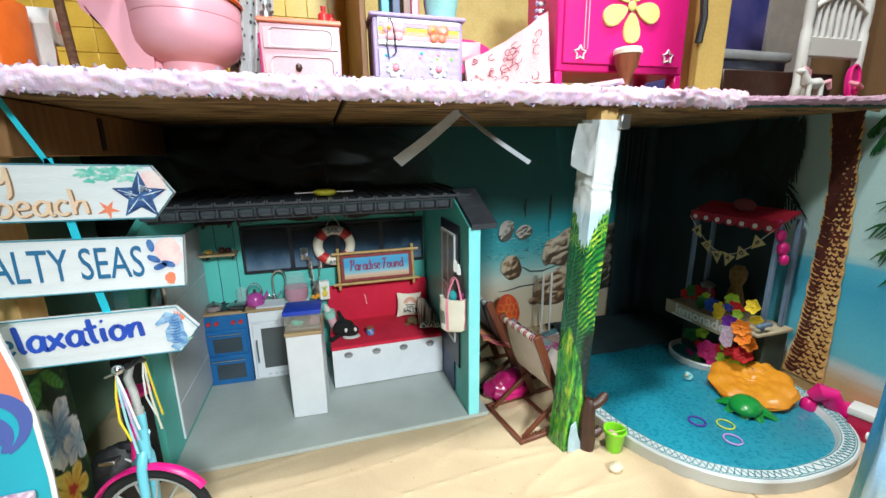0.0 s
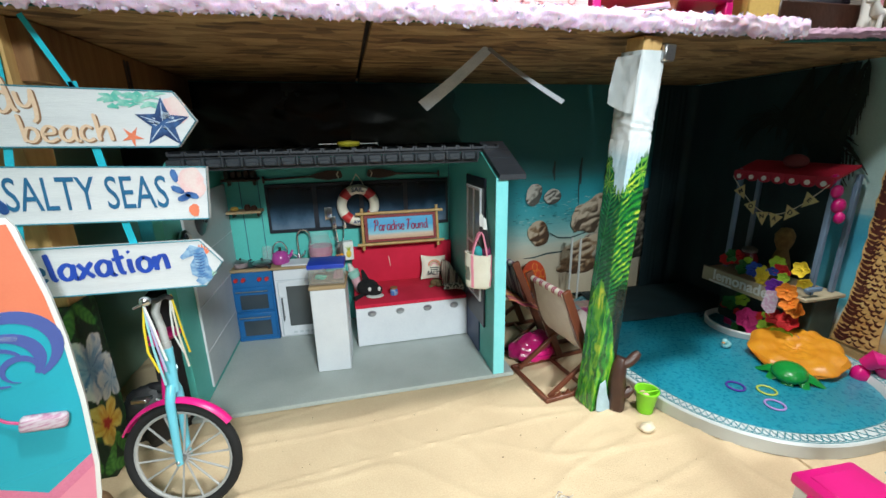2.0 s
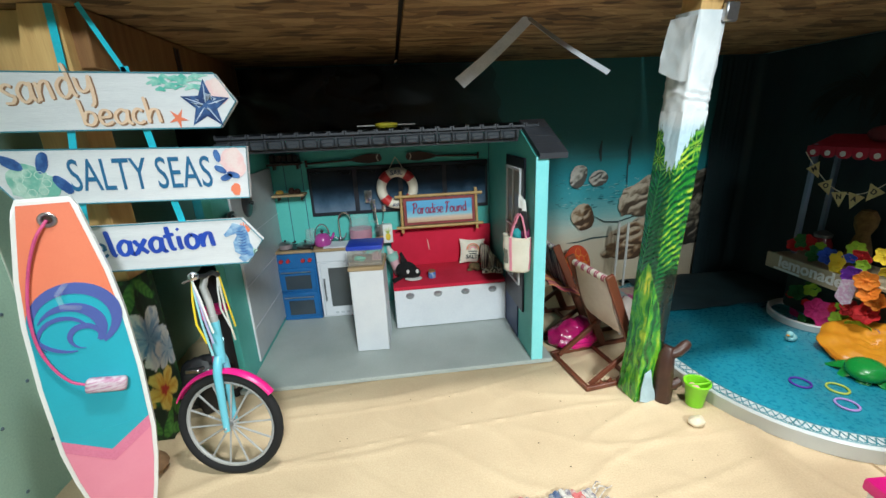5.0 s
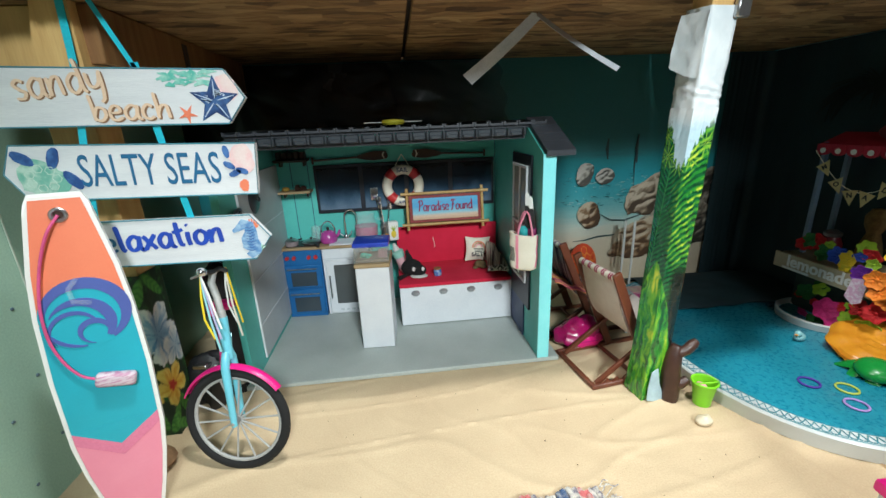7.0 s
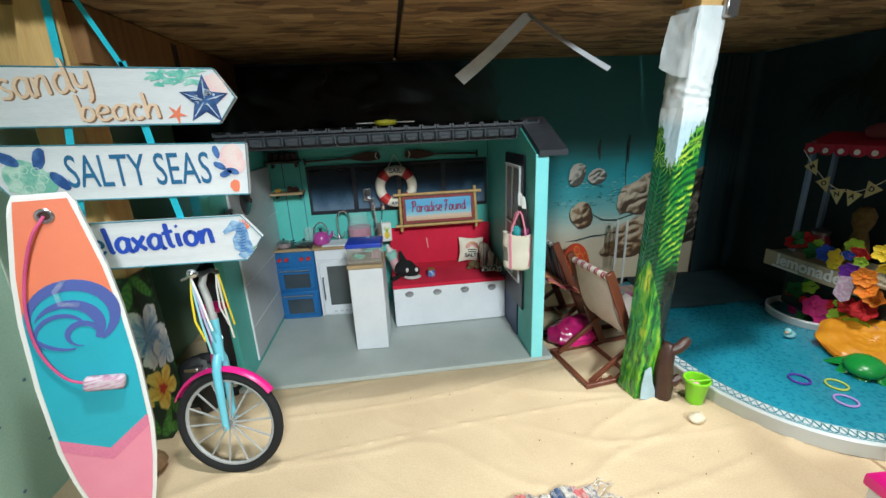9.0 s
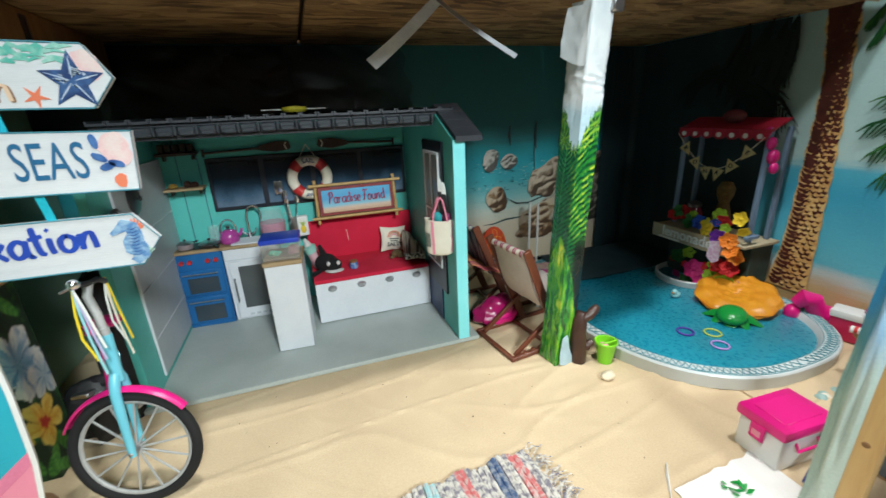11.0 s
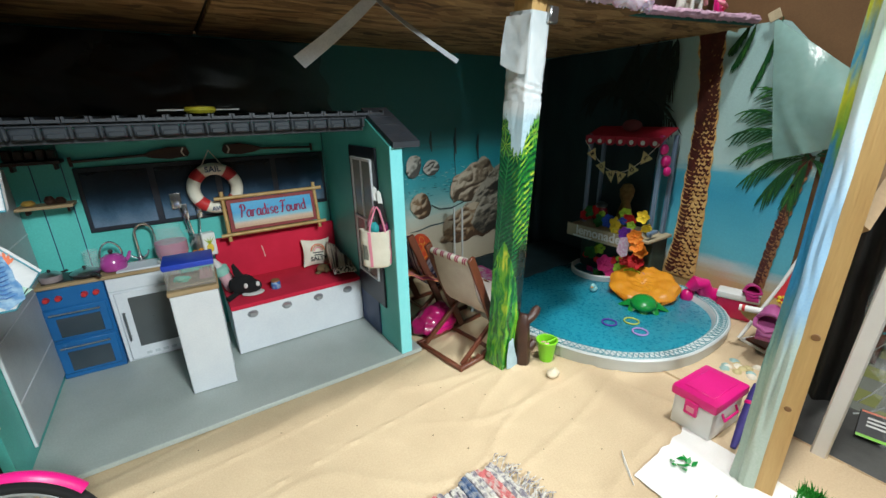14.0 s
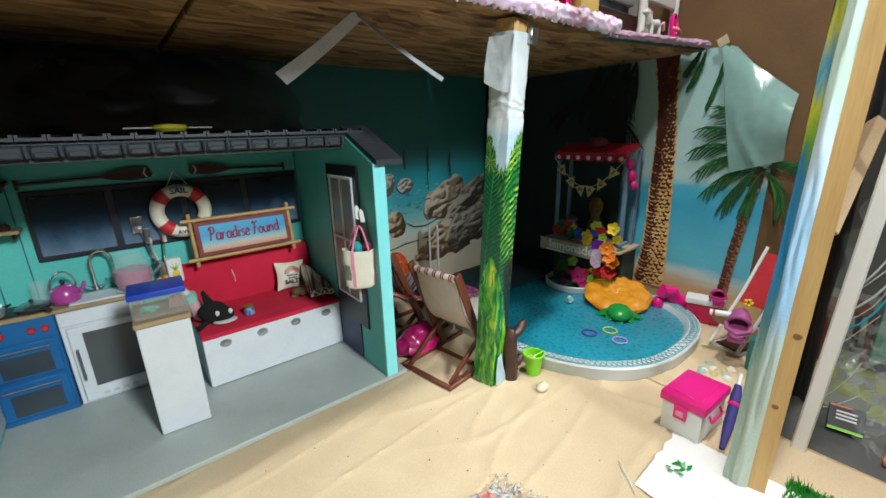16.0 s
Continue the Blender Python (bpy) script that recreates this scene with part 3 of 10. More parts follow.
part("wave_marks", wave, mat("deep_teal_wave", (0.015, 0.13, 0.16), (0.02, 0.2, 0.24), 0.4), backdrop, "dark wave marks on the printed sea")
part("foam_marks", foam, mat("pale_foam", (0.42, 0.62, 0.60), (0.3, 0.55, 0.55), 0.4), backdrop, "pale foam marks on the printed sea")
ropes = B()
stroke(ropes, [(0.83, 0.300), (0.88, 0.272), (0.94, 0.268), (1.0, 0.285), (1.05, 0.300)], 0.007, 0.0006, WALL_B)
stroke(ropes, [(0.72, 0.190), (0.77, 0.192), (0.83, 0.205), (0.90, 0.208), (0.97, 0.222)], 0.007, 0.0007, WALL_B)
for x, z0, z1 in ((0.845, 0.52, 0.60), (0.965, 0.40, 0.585), (0.968, 0.50, 0.61), (1.09, 0.47, 0.58)):
    stroke(ropes, [(x, z1), (x - 0.004, (z0 + z1) / 2), (x + 0.002, z0)], 0.013 if z0 > 0.45 else 0.004, 0.0008, WALL_B)
part("rope_print", ropes, mat("dim_slate_print", (0.045, 0.085, 0.09), (0.06, 0.11, 0.11), 0.45), backdrop, "dark printed ropes and masts")


WALL_R = Matrix.Translation((RIGHT - 0.008, 0, 0)) @ pose(0, 0, 0, 90, 0, -90)


TRUNK = [(0.06, -0.203, 0.120), (0.11, -0.206, 0.110), (0.20, -0.212, 0.097), (0.31, -0.212, 0.089), (0.43, -0.210, 0.084), (0.60, -0.207, 0.075), (0.725, -0.199, 0.066), (0.80, -0.190, 0.074), (0.905, -0.178, 0.086)]
TRUNK_FAR = [(0.10, -0.458, 0.033), (0.154, -0.462, 0.031), (0.245, -0.469, 0.031), (0.322, -0.477, 0.029), (0.413, -0.487, 0.027), (0.482, -0.498, 0.026), (0.53, -0.505, 0.023)]


def along(line, z):
    for a, b in zip(line, line[1:]):
        if z <= b[0]:
            f = (z - a[0]) / (b[0] - a[0])
            return a[1] + (b[1] - a[1]) * f, a[2] + (b[2] - a[2]) * f
    return line[-1][1], line[-1][2]


def palm_trunk(line, base, dark_from, rows, per_row, label):
    z0, z1 = line[0][0], line[-1][0]
    l, r = [], []
    for k in range(41):
        z = z0 + (z1 - z0) * k / 40
        c, w = along(line, z)
        j = 0.0022 * math.sin(k * 1.9) + 0.0015 * math.sin(k * 4.3)
        l.append((-c - w / 2 - j, z)), r.append((-c + w / 2 + j, z))
    tr = part("palm_trunk", prism(B(), l + r[::-1], 0.0, 0.0012, WALL_R), base, backdrop_r, label)
    bm = B()
    for k in range(rows):
        z = z0 + (z1 - z0) * (k + 0.5) / rows
        c, w = along(line, z)
        dk = max(0.0, (z - dark_from) / (z1 - dark_from))
        for q in range(per_row):
            f = (q + 0.5 * (k % 2) + random.uniform(-0.2, 0.2)) / per_row - 0.5
            wd = w / per_row * (0.62 + 0.34 * random.random() + 0.85 * dk + 0.70 * (f < -0.15))
            ht = (z1 - z0) / rows * (0.50 + 0.28 * random.random() + 0.9 * dk + 0.25 * (f < -0.15))
            x = max(-0.46 * w + wd / 2, min(0.46 * w - wd / 2, f * w))
            zz = z + 0.006 * abs(2 * f) + random.uniform(-0.002, 0.002)
            tl_ = random.uniform(-0.25, 0.25) * ht
            stroke(bm, [(-c + x - wd / 2, zz + 0.5 * ht + tl_), (-c + x - 0.2 * wd, zz - 0.1 * ht), (-c + x + 0.15 * wd, zz - 0.3 * ht), (-c + x + wd / 2, zz + 0.35 * ht - tl_)], ht * random.uniform(0.6, 1.1), 0.0016 + 0.00001 * (k % 7) + 0.0003 * (q % 2) + 0.0001 * (k % 3), WALL_R)
    part("bark_marks", bm, "bark_dark", tr, "dark maroon bark scales")


random.seed(5)
M["bark"] = mat("printed_palm_bark", (0.74, 0.50, 0.20), (0.50, 0.26, 0.08), 0.35, scale=40, fine=120, bump=0.15, mixed=0.6, stretch=(1, 0.55, 1.5))
M["bark_far"] = mat("printed_far_bark", (0.36, 0.19, 0.08), (0.22, 0.09, 0.04), 0.35, scale=50, fine=120, bump=0.15, mixed=0.6)
palm_trunk(TRUNK, "bark", 0.40, 56, 5, "printed palm trunk with dark bark scales")
palm_trunk(TRUNK_FAR, "bark_far", 0.35, 34, 3, "printed slim palm trunk")


def drooping_frond(bm, m, root, ctrl, tip, n, leaf, spread=0.5, wide=1.0, lit=None):
    """A flat feather leaf: a bowed rib with long slim leaflets; lit takes a few brighter ones."""
    root, ctrl, tip = Vector(root), Vector(ctrl), Vector(tip)
    for k in range(n + 1):
        f = 0.10 + 0.90 * k / n
        p = root * (1 - f) ** 2 + ctrl * 2 * f * (1 - f) + tip * f * f
        d = ((ctrl - root) * (1 - f) + (tip - ctrl) * f).normalized()
        for s in (-1, 1):
            side = Vector((-d.y, d.x)) * s
            ln = leaf * (0.45 + 0.55 * math.sin(math.pi * min(1, f * 0.9 + 0.05))) * random.uniform(0.75, 1.2)
            w = (d * 0.95 + side * spread + Vector((0, -0.42))).normalized()
            mid = p + w * ln * 0.5 + Vector((0, 0.05 * ln))
            end = p + w * ln + Vector((0, -0.14 * ln))
            h = 0.0008 + 0.00003 * k + (0.0004 if s > 0 else 0)
            stroke(bm, [p, p.lerp(mid, 0.5) + Vector((0, 0.02 * ln)), mid, end], wide * random.uniform(0.0045, 0.0075), h, m)
            if lit is not None and random.random() < 0.45:
                stroke(lit, [p.lerp(mid, 0.3), mid, mid.lerp(end, 0.7)], wide * 0.0022, h + 0.0007, m)
    stroke(bm, [root, (root + 2 * ctrl + tip) / 4, tip], 0.005 * wide, 0.0022, m)
    return bm


M["frond_lit"] = mat("printed_palm_leaf_lit", (0.06, 0.24, 0.03), (0.03, 0.15, 0.025), 0.35, scale=30, bump=0.05)
for k, (ctrl, tip) in enumerate((((0.43, 0.60), (0.335, 0.52)), ((0.42, 0.63), (0.318, 0.590)), ((0.43, 0.66), (0.330, 0.655)), ((0.44, 0.54), (0.365, 0.455)), ((0.46, 0.50), (0.42, 0.41)), ((0.49, 0.47), (0.480, 0.40)), ((0.57, 0.58), (0.62, 0.49)), ((0.55, 0.51), (0.57, 0.42)), ((0.45, 0.69), (0.375, 0.715)))):
    lit = B()
    fd = part("palm_frond", drooping_frond(B(), Matrix.Translation((-0.0006 * (k % 3), 0, 0)) @ WALL_R, (0.505, 0.525), ctrl, tip, 9, 0.080, 0.30, 1.0, lit), "frond", backdrop_r)
    part("sunlit_leaflets", lit, "frond_lit", fd)
for k, (root, tip) in enumerate((((0.300, 0.905), (0.262, 0.800)), ((0.365, 0.912), (0.325, 0.735)), ((0.285, 0.905), (0.245, 0.845)))):
    lit = B()
    fd = part("palm_frond", drooping_frond(B(), WALL_R, root, ((root[0] + tip[0]) / 2 + 0.01, (root[1] + tip[1]) / 2 + 0.01), tip, 14, 0.040, 0.20, 1.2, lit), "frond", backdrop_r)
    part("sunlit_leaflets", lit, "frond_lit", fd)
# leaf ink darkened to carry the far corner's shade
M["frond_shaded"] = mat("printed_palm_leaf_shaded", (0.003, 0.010, 0.006), (0.002, 0.007, 0.005), 0.6, scale=30, bump=0.05)
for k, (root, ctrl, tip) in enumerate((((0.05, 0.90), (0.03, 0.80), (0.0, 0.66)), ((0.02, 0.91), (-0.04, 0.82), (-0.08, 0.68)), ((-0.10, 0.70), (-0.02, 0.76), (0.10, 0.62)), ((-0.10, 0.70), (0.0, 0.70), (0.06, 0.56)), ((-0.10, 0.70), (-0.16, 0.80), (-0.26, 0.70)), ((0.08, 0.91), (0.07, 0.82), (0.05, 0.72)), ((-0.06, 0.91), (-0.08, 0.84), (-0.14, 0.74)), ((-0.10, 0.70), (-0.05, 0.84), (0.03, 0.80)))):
    part("palm_frond", drooping_frond(B(), Matrix.Translation((-0.0180 - 0.0006 * (k % 3), 0, 0)) @ WALL_R, root, ctrl, tip, 17, 0.095), "frond_shaded", backdrop_r)

# dark sheets standing in for shade in the far corner and over the pool
M["corner_shade"] = mat("dark_navy_shade", (0.012, 0.036, 0.043), (0.007, 0.022, 0.028), 0.7, scale=10, fine=200, bump=0.2, stretch=(1, 1, 0.3))


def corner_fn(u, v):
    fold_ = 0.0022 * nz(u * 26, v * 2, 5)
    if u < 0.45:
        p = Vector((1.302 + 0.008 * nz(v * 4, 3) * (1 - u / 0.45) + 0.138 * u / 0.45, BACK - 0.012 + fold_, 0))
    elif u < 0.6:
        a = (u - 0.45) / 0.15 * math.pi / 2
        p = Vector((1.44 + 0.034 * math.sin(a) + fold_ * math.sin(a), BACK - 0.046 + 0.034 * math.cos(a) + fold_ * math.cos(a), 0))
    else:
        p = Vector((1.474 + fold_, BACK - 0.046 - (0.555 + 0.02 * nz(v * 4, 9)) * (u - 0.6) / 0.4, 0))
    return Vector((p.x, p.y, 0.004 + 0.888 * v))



def pool_shade_fn(u, v):
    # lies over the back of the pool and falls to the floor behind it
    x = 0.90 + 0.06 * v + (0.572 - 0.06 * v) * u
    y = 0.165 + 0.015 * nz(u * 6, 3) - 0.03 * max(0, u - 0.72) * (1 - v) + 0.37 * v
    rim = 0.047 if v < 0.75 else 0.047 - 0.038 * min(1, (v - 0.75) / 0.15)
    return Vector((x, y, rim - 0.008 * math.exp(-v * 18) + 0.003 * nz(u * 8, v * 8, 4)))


solid("pool_shade", sheet(B(), pool_shade_fn, 40, 26, 0.001), "corner_shade", "dark navy sheet standing in for shade over the back of the pool", "cloth", "structure")
solid("corner_shade", sheet(B(), corner_fn, 70, 24), "corner_shade", "dark navy sheet standing in for shade across the far corner", "cloth", "structure")

# the loose corner of the print, folded over and hanging in front
M["fold"] = mat("folded_vinyl_back", (0.36, 0.58, 0.54), (0.28, 0.48, 0.45), 0.16, scale=8, fine=40, bump=0.2, gloss=0.6, alpha=0.55)


def fold_fn(u, v):
    a, b = Vector((RIGHT - 0.014, -0.345, 0.915)), Vector((RIGHT - 0.02, -0.56, 0.745))
    c, d = Vector((RIGHT - 0.03, -0.425, 0.515)), Vector((RIGHT - 0.035, -0.56, 0.56))
    p = a.lerp(b, u).lerp(c.lerp(d, u), v)
    return p + Vector((-0.022 * math.sin(math.pi * v) * (0.4 + u) + 0.003 * nz(u * 4, v * 4, 6) - 0.014 * max(0, 1 - abs(u - 0.12 - 0.45 * max(0, v - 0.55) * 2) / 0.10) * max(0, v - 0.35), 0, 0))


fold = solid("backdrop_fold", sheet(B(), fold_fn, 16, 16, 0.0012), "fold", "loose corner of the vinyl print folded over", "backdrop", "structure")
for y, z, a in ((-0.245, 0.905, 20), (-0.345, 0.918, -25)):
    part("tape", box(B(), (RIGHT - 0.016, y, z), (0.003, 0.030, 0.028), 0.001, Matrix.Translation((0, y, z)) @ pose(0, 0, 0, a, 0, 0) @ Matrix.Translation((0, -y, -z))), mat("masking_tape", (0.55, 0.46, 0.30)), fold, "cream masking tape")

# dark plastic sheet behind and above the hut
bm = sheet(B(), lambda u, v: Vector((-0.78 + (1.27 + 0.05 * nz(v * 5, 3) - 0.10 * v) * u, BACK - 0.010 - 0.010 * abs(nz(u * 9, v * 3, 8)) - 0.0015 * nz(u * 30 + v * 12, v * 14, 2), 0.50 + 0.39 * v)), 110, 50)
# ramp to teal puts the fading shade beside the backdrop into the colour
M["dark_sheet"] = printed("black_plastic_shade_ramp", [(0.0, (0.005, 0.006, 0.007)), (0.62, (0.006, 0.009, 0.010)), (0.85, (0.022, 0.060, 0.068)), (1.0, (0.055, 0.165, 0.185))], -0.75, 0.44, axis=0, rough=0.24, wob=0.05, streak=(2, 2, 2))
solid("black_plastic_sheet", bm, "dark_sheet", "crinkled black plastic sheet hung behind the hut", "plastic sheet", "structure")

# ---- beach hut ----
HB, HL, HR = 0.515, -0.410, 0.400
hut = thing("beach_hut", "teal beach hut with grey tiled roof, open at the front", "doll house", (0, 0, 0))
part("floor_slab", box(B(), (0.01, 0.265, 0.0085), (0.885, 0.535, 0.013), 0.002), "grey_floor", hut, "pale grey floorboard")
part("back_wall", box(B(), (-0.005, HB + 0.008, 0.345), (0.845, 0.014, 0.66), 0.001), "teal", hut)
wl = part("side_wall", prism(B(), [(0.012, 0.0155), (HB, 0.0155), (HB, 0.66), (0.15, 0.66), (0.012, 0.60)], -0.010, 0.010, Matrix.Translation((HL - 0.011, 0, 0)) @ pose(0, 0, 0, 90, 0, 90)), "teal", hut)
part("panel", box(B(), (HL + 0.003, 0.313, 0.30), (0.004, 0.396, 0.53), 0.001), "grey_wall", wl, "grey wall panels with joint lines")
for z in (0.14, 0.27, 0.40):
    part("joint_strip", box(B(), (HL + 0.0055, 0.313, z), (0.002, 0.396, 0.003)), "white", wl)
part("edge_strip", box(B(), (HL + 0.003, 0.113, 0.30), (0.006, 0.006, 0.53), 0.001), "white", wl, "white edge strip")
wr = part("side_wall", prism(B(), [(0.004, 0.0155), (HB, 0.0155), (HB, 0.66), (0.16, 0.672), (0.004, 0.598)], -0.0155, 0.0155, Matrix.Translation((HR + 0.004, 0, 0)) @ pose(0, 0, 0, 90, 0, 90)), "teal", hut)
part("front_edge", box(B(), (HR + 0.004, 0.001, 0.307), (0.034, 0.006, 0.583), 0.001), "teal_edge", wr, "pale turquoise front edge")
part("lower_panel", box(B(), (HR - 0.0135, 0.205, 0.095), (0.004, 0.145, 0.155), 0.001), "navy", wr, "navy blue lower panel")
dr = part("door", box(B(), (HR - 0.0145, 0.172, 0.360), (0.006, 0.186, 0.46), 0.002), "near_black", wr, "dark door frame with a pale pane")
part("pane", box(B(), (HR - 0.0185, 0.170, 0.385), (0.003, 0.140, 0.35), 0.001), mat("frosted_pane", (0.30, 0.33, 0.32), (0.22, 0.25, 0.25), 0.2, scale=9), dr, "grey frosted door pane")
for y_, w_ in ((0.104, 0.008), (0.170, 0.006), (0.236, 0.008)):
    part("glazing_bar", box(B(), (HR - 0.0215, y_, 0.385), (0.005, w_, 0.35), 0.001), "white", dr, "pale glazing bar")
for z_ in (0.214, 0.385, 0.556):
    part("glazing_bar", box(B(), (HR - 0.0220, 0.170, z_), (0.0055, 0.140, 0.008), 0.001), "white", dr, "pale glazing bar")


# roof: rising from the cut front lip to the back, with a strip along each gable
def roof_tiles(bm, x0, x1, n, y0, z0, y1, z1, rows):
    """Overlapping pan tiles as raised trays."""
    for j in range(rows):
        f0, f1 = j / rows, (j + 1.12) / rows
        for i in range(n):
            xa, xb = x0 + (x1 - x0) * i / n, x0 + (x1 - x0) * (i + 1) / n
            w = (xb - xa)
            for k, (a, b, h) in enumerate(((0.02, 0.14, 0.011), (0.14, 0.86, 0.006), (0.86, 0.98, 0.011))):
                pa = [(xa + w * a, y0 + (y1 - y0) * f0, z0 + (z1 - z0) * f0 + 0.003), (xa + w * b, y0 + (y1 - y0) * f0, z0 + (z1 - z0) * f0 + 0.003), (xa + w * b, y0 + (y1 - y0) * f1, z0 + (z1 - z0) * f1), (xa + w * a, y0 + (y1 - y0) * f1, z0 + (z1 - z0) * f1)]
                lo = [bm.verts.new(p) for p in pa]
                hi = [bm.verts.new((p[0], p[1], p[2] + h)) for p in pa]
                bm.faces.new(lo[::-1]), bm.faces.new(hi)
                for q in range(4):
                    bm.faces.new((lo[q], lo[(q + 1) % 4], hi[(q + 1) % 4], hi[q]))
    return bm


M["roof_lip"] = mat("grey_tile_edge", (0.050, 0.058, 0.068), (0.030, 0.035, 0.043), 0.30, scale=30, bump=0.08)
rf = part("roof", box(B(), (0.01, 0.335, 0.668), (0.86, 0.40, 0.012), 0.002), "roof", hut, "slate grey plastic tiled roof")
part("roof_tiles", roof_tiles(B(), -0.42, 0.44, 21, 0.125, 0.668, 0.53, 0.672, 2), "roof", rf)
for i in range(18):
    x = -0.405 + 0.0445 * i
    bm = box(B(), (x, 0.123, 0.652), (0.035, 0.008, 0.021), 0.003)
    box(bm, (x, 0.1175, 0.648), (0.027, 0.004, 0.010), 0.002)
    box(bm, (x + 0.0222, 0.120, 0.6535), (0.0075, 0.016, 0.023), 0.003)
    part("lip_tile", bm, "roof_lip", rf)
part("fascia", box(B(), (-0.02, 0.137, 0.646), (0.80, 0.006, 0.026), 0.001), "roof", rf)
bm = B()
gm = Matrix.Translation((0.432, 0.0, 0.0)) @ pose(0, 0, 0, 90, 0, 90)
prism(bm, [(-0.012, 0.594), (0.165, 0.676), (0.165, 0.690), (-0.012, 0.608)], -0.040, 0.034, gm)
part("gable_strip", bm, "roof", rf)
for k in range(4):
    f = k / 4
    bm = box(B(), (0.430, 0.010 + 0.165 * f, 0.612 + 0.078 * f), (0.076, 0.046, 0.008), 0.003, None)
    bmesh.ops.rotate(bm, verts=bm.verts, cent=(0.430, 0.010 + 0.165 * f, 0.612 + 0.078 * f), matrix=Matrix.Rotation(radians(20), 3, "X"))
    part("gable_tile", bm, "roof", rf)
wn = part("window", box(B(), (0.05, HB - 0.003, 0.468), (0.66, 0.008, 0.175), 0.002), "near_black", hut, "dark wide window with four panes")
# pane colour runs from pale blue at the bottom to near black above
M["pane_blue"] = printed("blue_to_black_pane", [(0.0, (0.13, 0.19, 0.27)), (0.25, (0.05, 0.10, 0.16)), (0.5, (0.014, 0.034, 0.06)), (1.0, (0.008, 0.010, 0.014))], 0.392, 0.545, rough=0.2, wob=0.03, streak=(14, 14, 9))
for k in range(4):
    part("pane", box(B(), (-0.196 + 0.164 * k, HB - 0.008, 0.468), (0.148, 0.003, 0.150), 0.001), "pane_blue", wn, "dark blue glossy pane")
for x in (-0.36, -0.30, 0.385):
    part("board_joint", box(B(), (x, HB + 0.0005, 0.34), (0.002, 0.002, 0.62)), "navy", hut)

# ---- column wrapped in a printed sheet ----
col = thing("wrapped_column", "square timber column wrapped in a palm-leaf printed vinyl sheet", "column", (0.609, -0.176, 0), 8, "", rx=3.6, ry=-0.3)
CH = 0.0295


def wrap(z0, z1, half, seed, flare=0.0, crease=0.05):
    bm = B()

    def fn(u, v):
        a = 2 * math.pi * u
        c, s = math.cos(a), math.sin(a)
        k = half / max(abs(c), abs(s)) * 0.93 + 0.07 * half
        z = z0 + (z1 - z0) * v
        k *= 1 + flare * max(0, (0.12 - (z - z0)) / 0.12) + crease * nz(c * 2, s * 2, z * 12 + seed) + 0.4 * crease * nz(c * 5, s * 5 + z * 30, z * 45 + seed) + 0.10 * math.exp(-((z - 0.725) / 0.022) ** 2) * nz(c * 1.5, s * 1.5, z * 130 + 0.6 * c)
        return Vector((k * c, k * s, z))
    return sheet(bm, fn, 40, max(4, int((z1 - z0) / 0.0035)))


part("post", box(B(), (0, 0, 0.447), (0.048, 0.048, 0.890), 0.002), "timber", col, "bare pine at the top")
PALM_INK = inked("palm_leaf_print", 0.26, 0.14, 0.4)


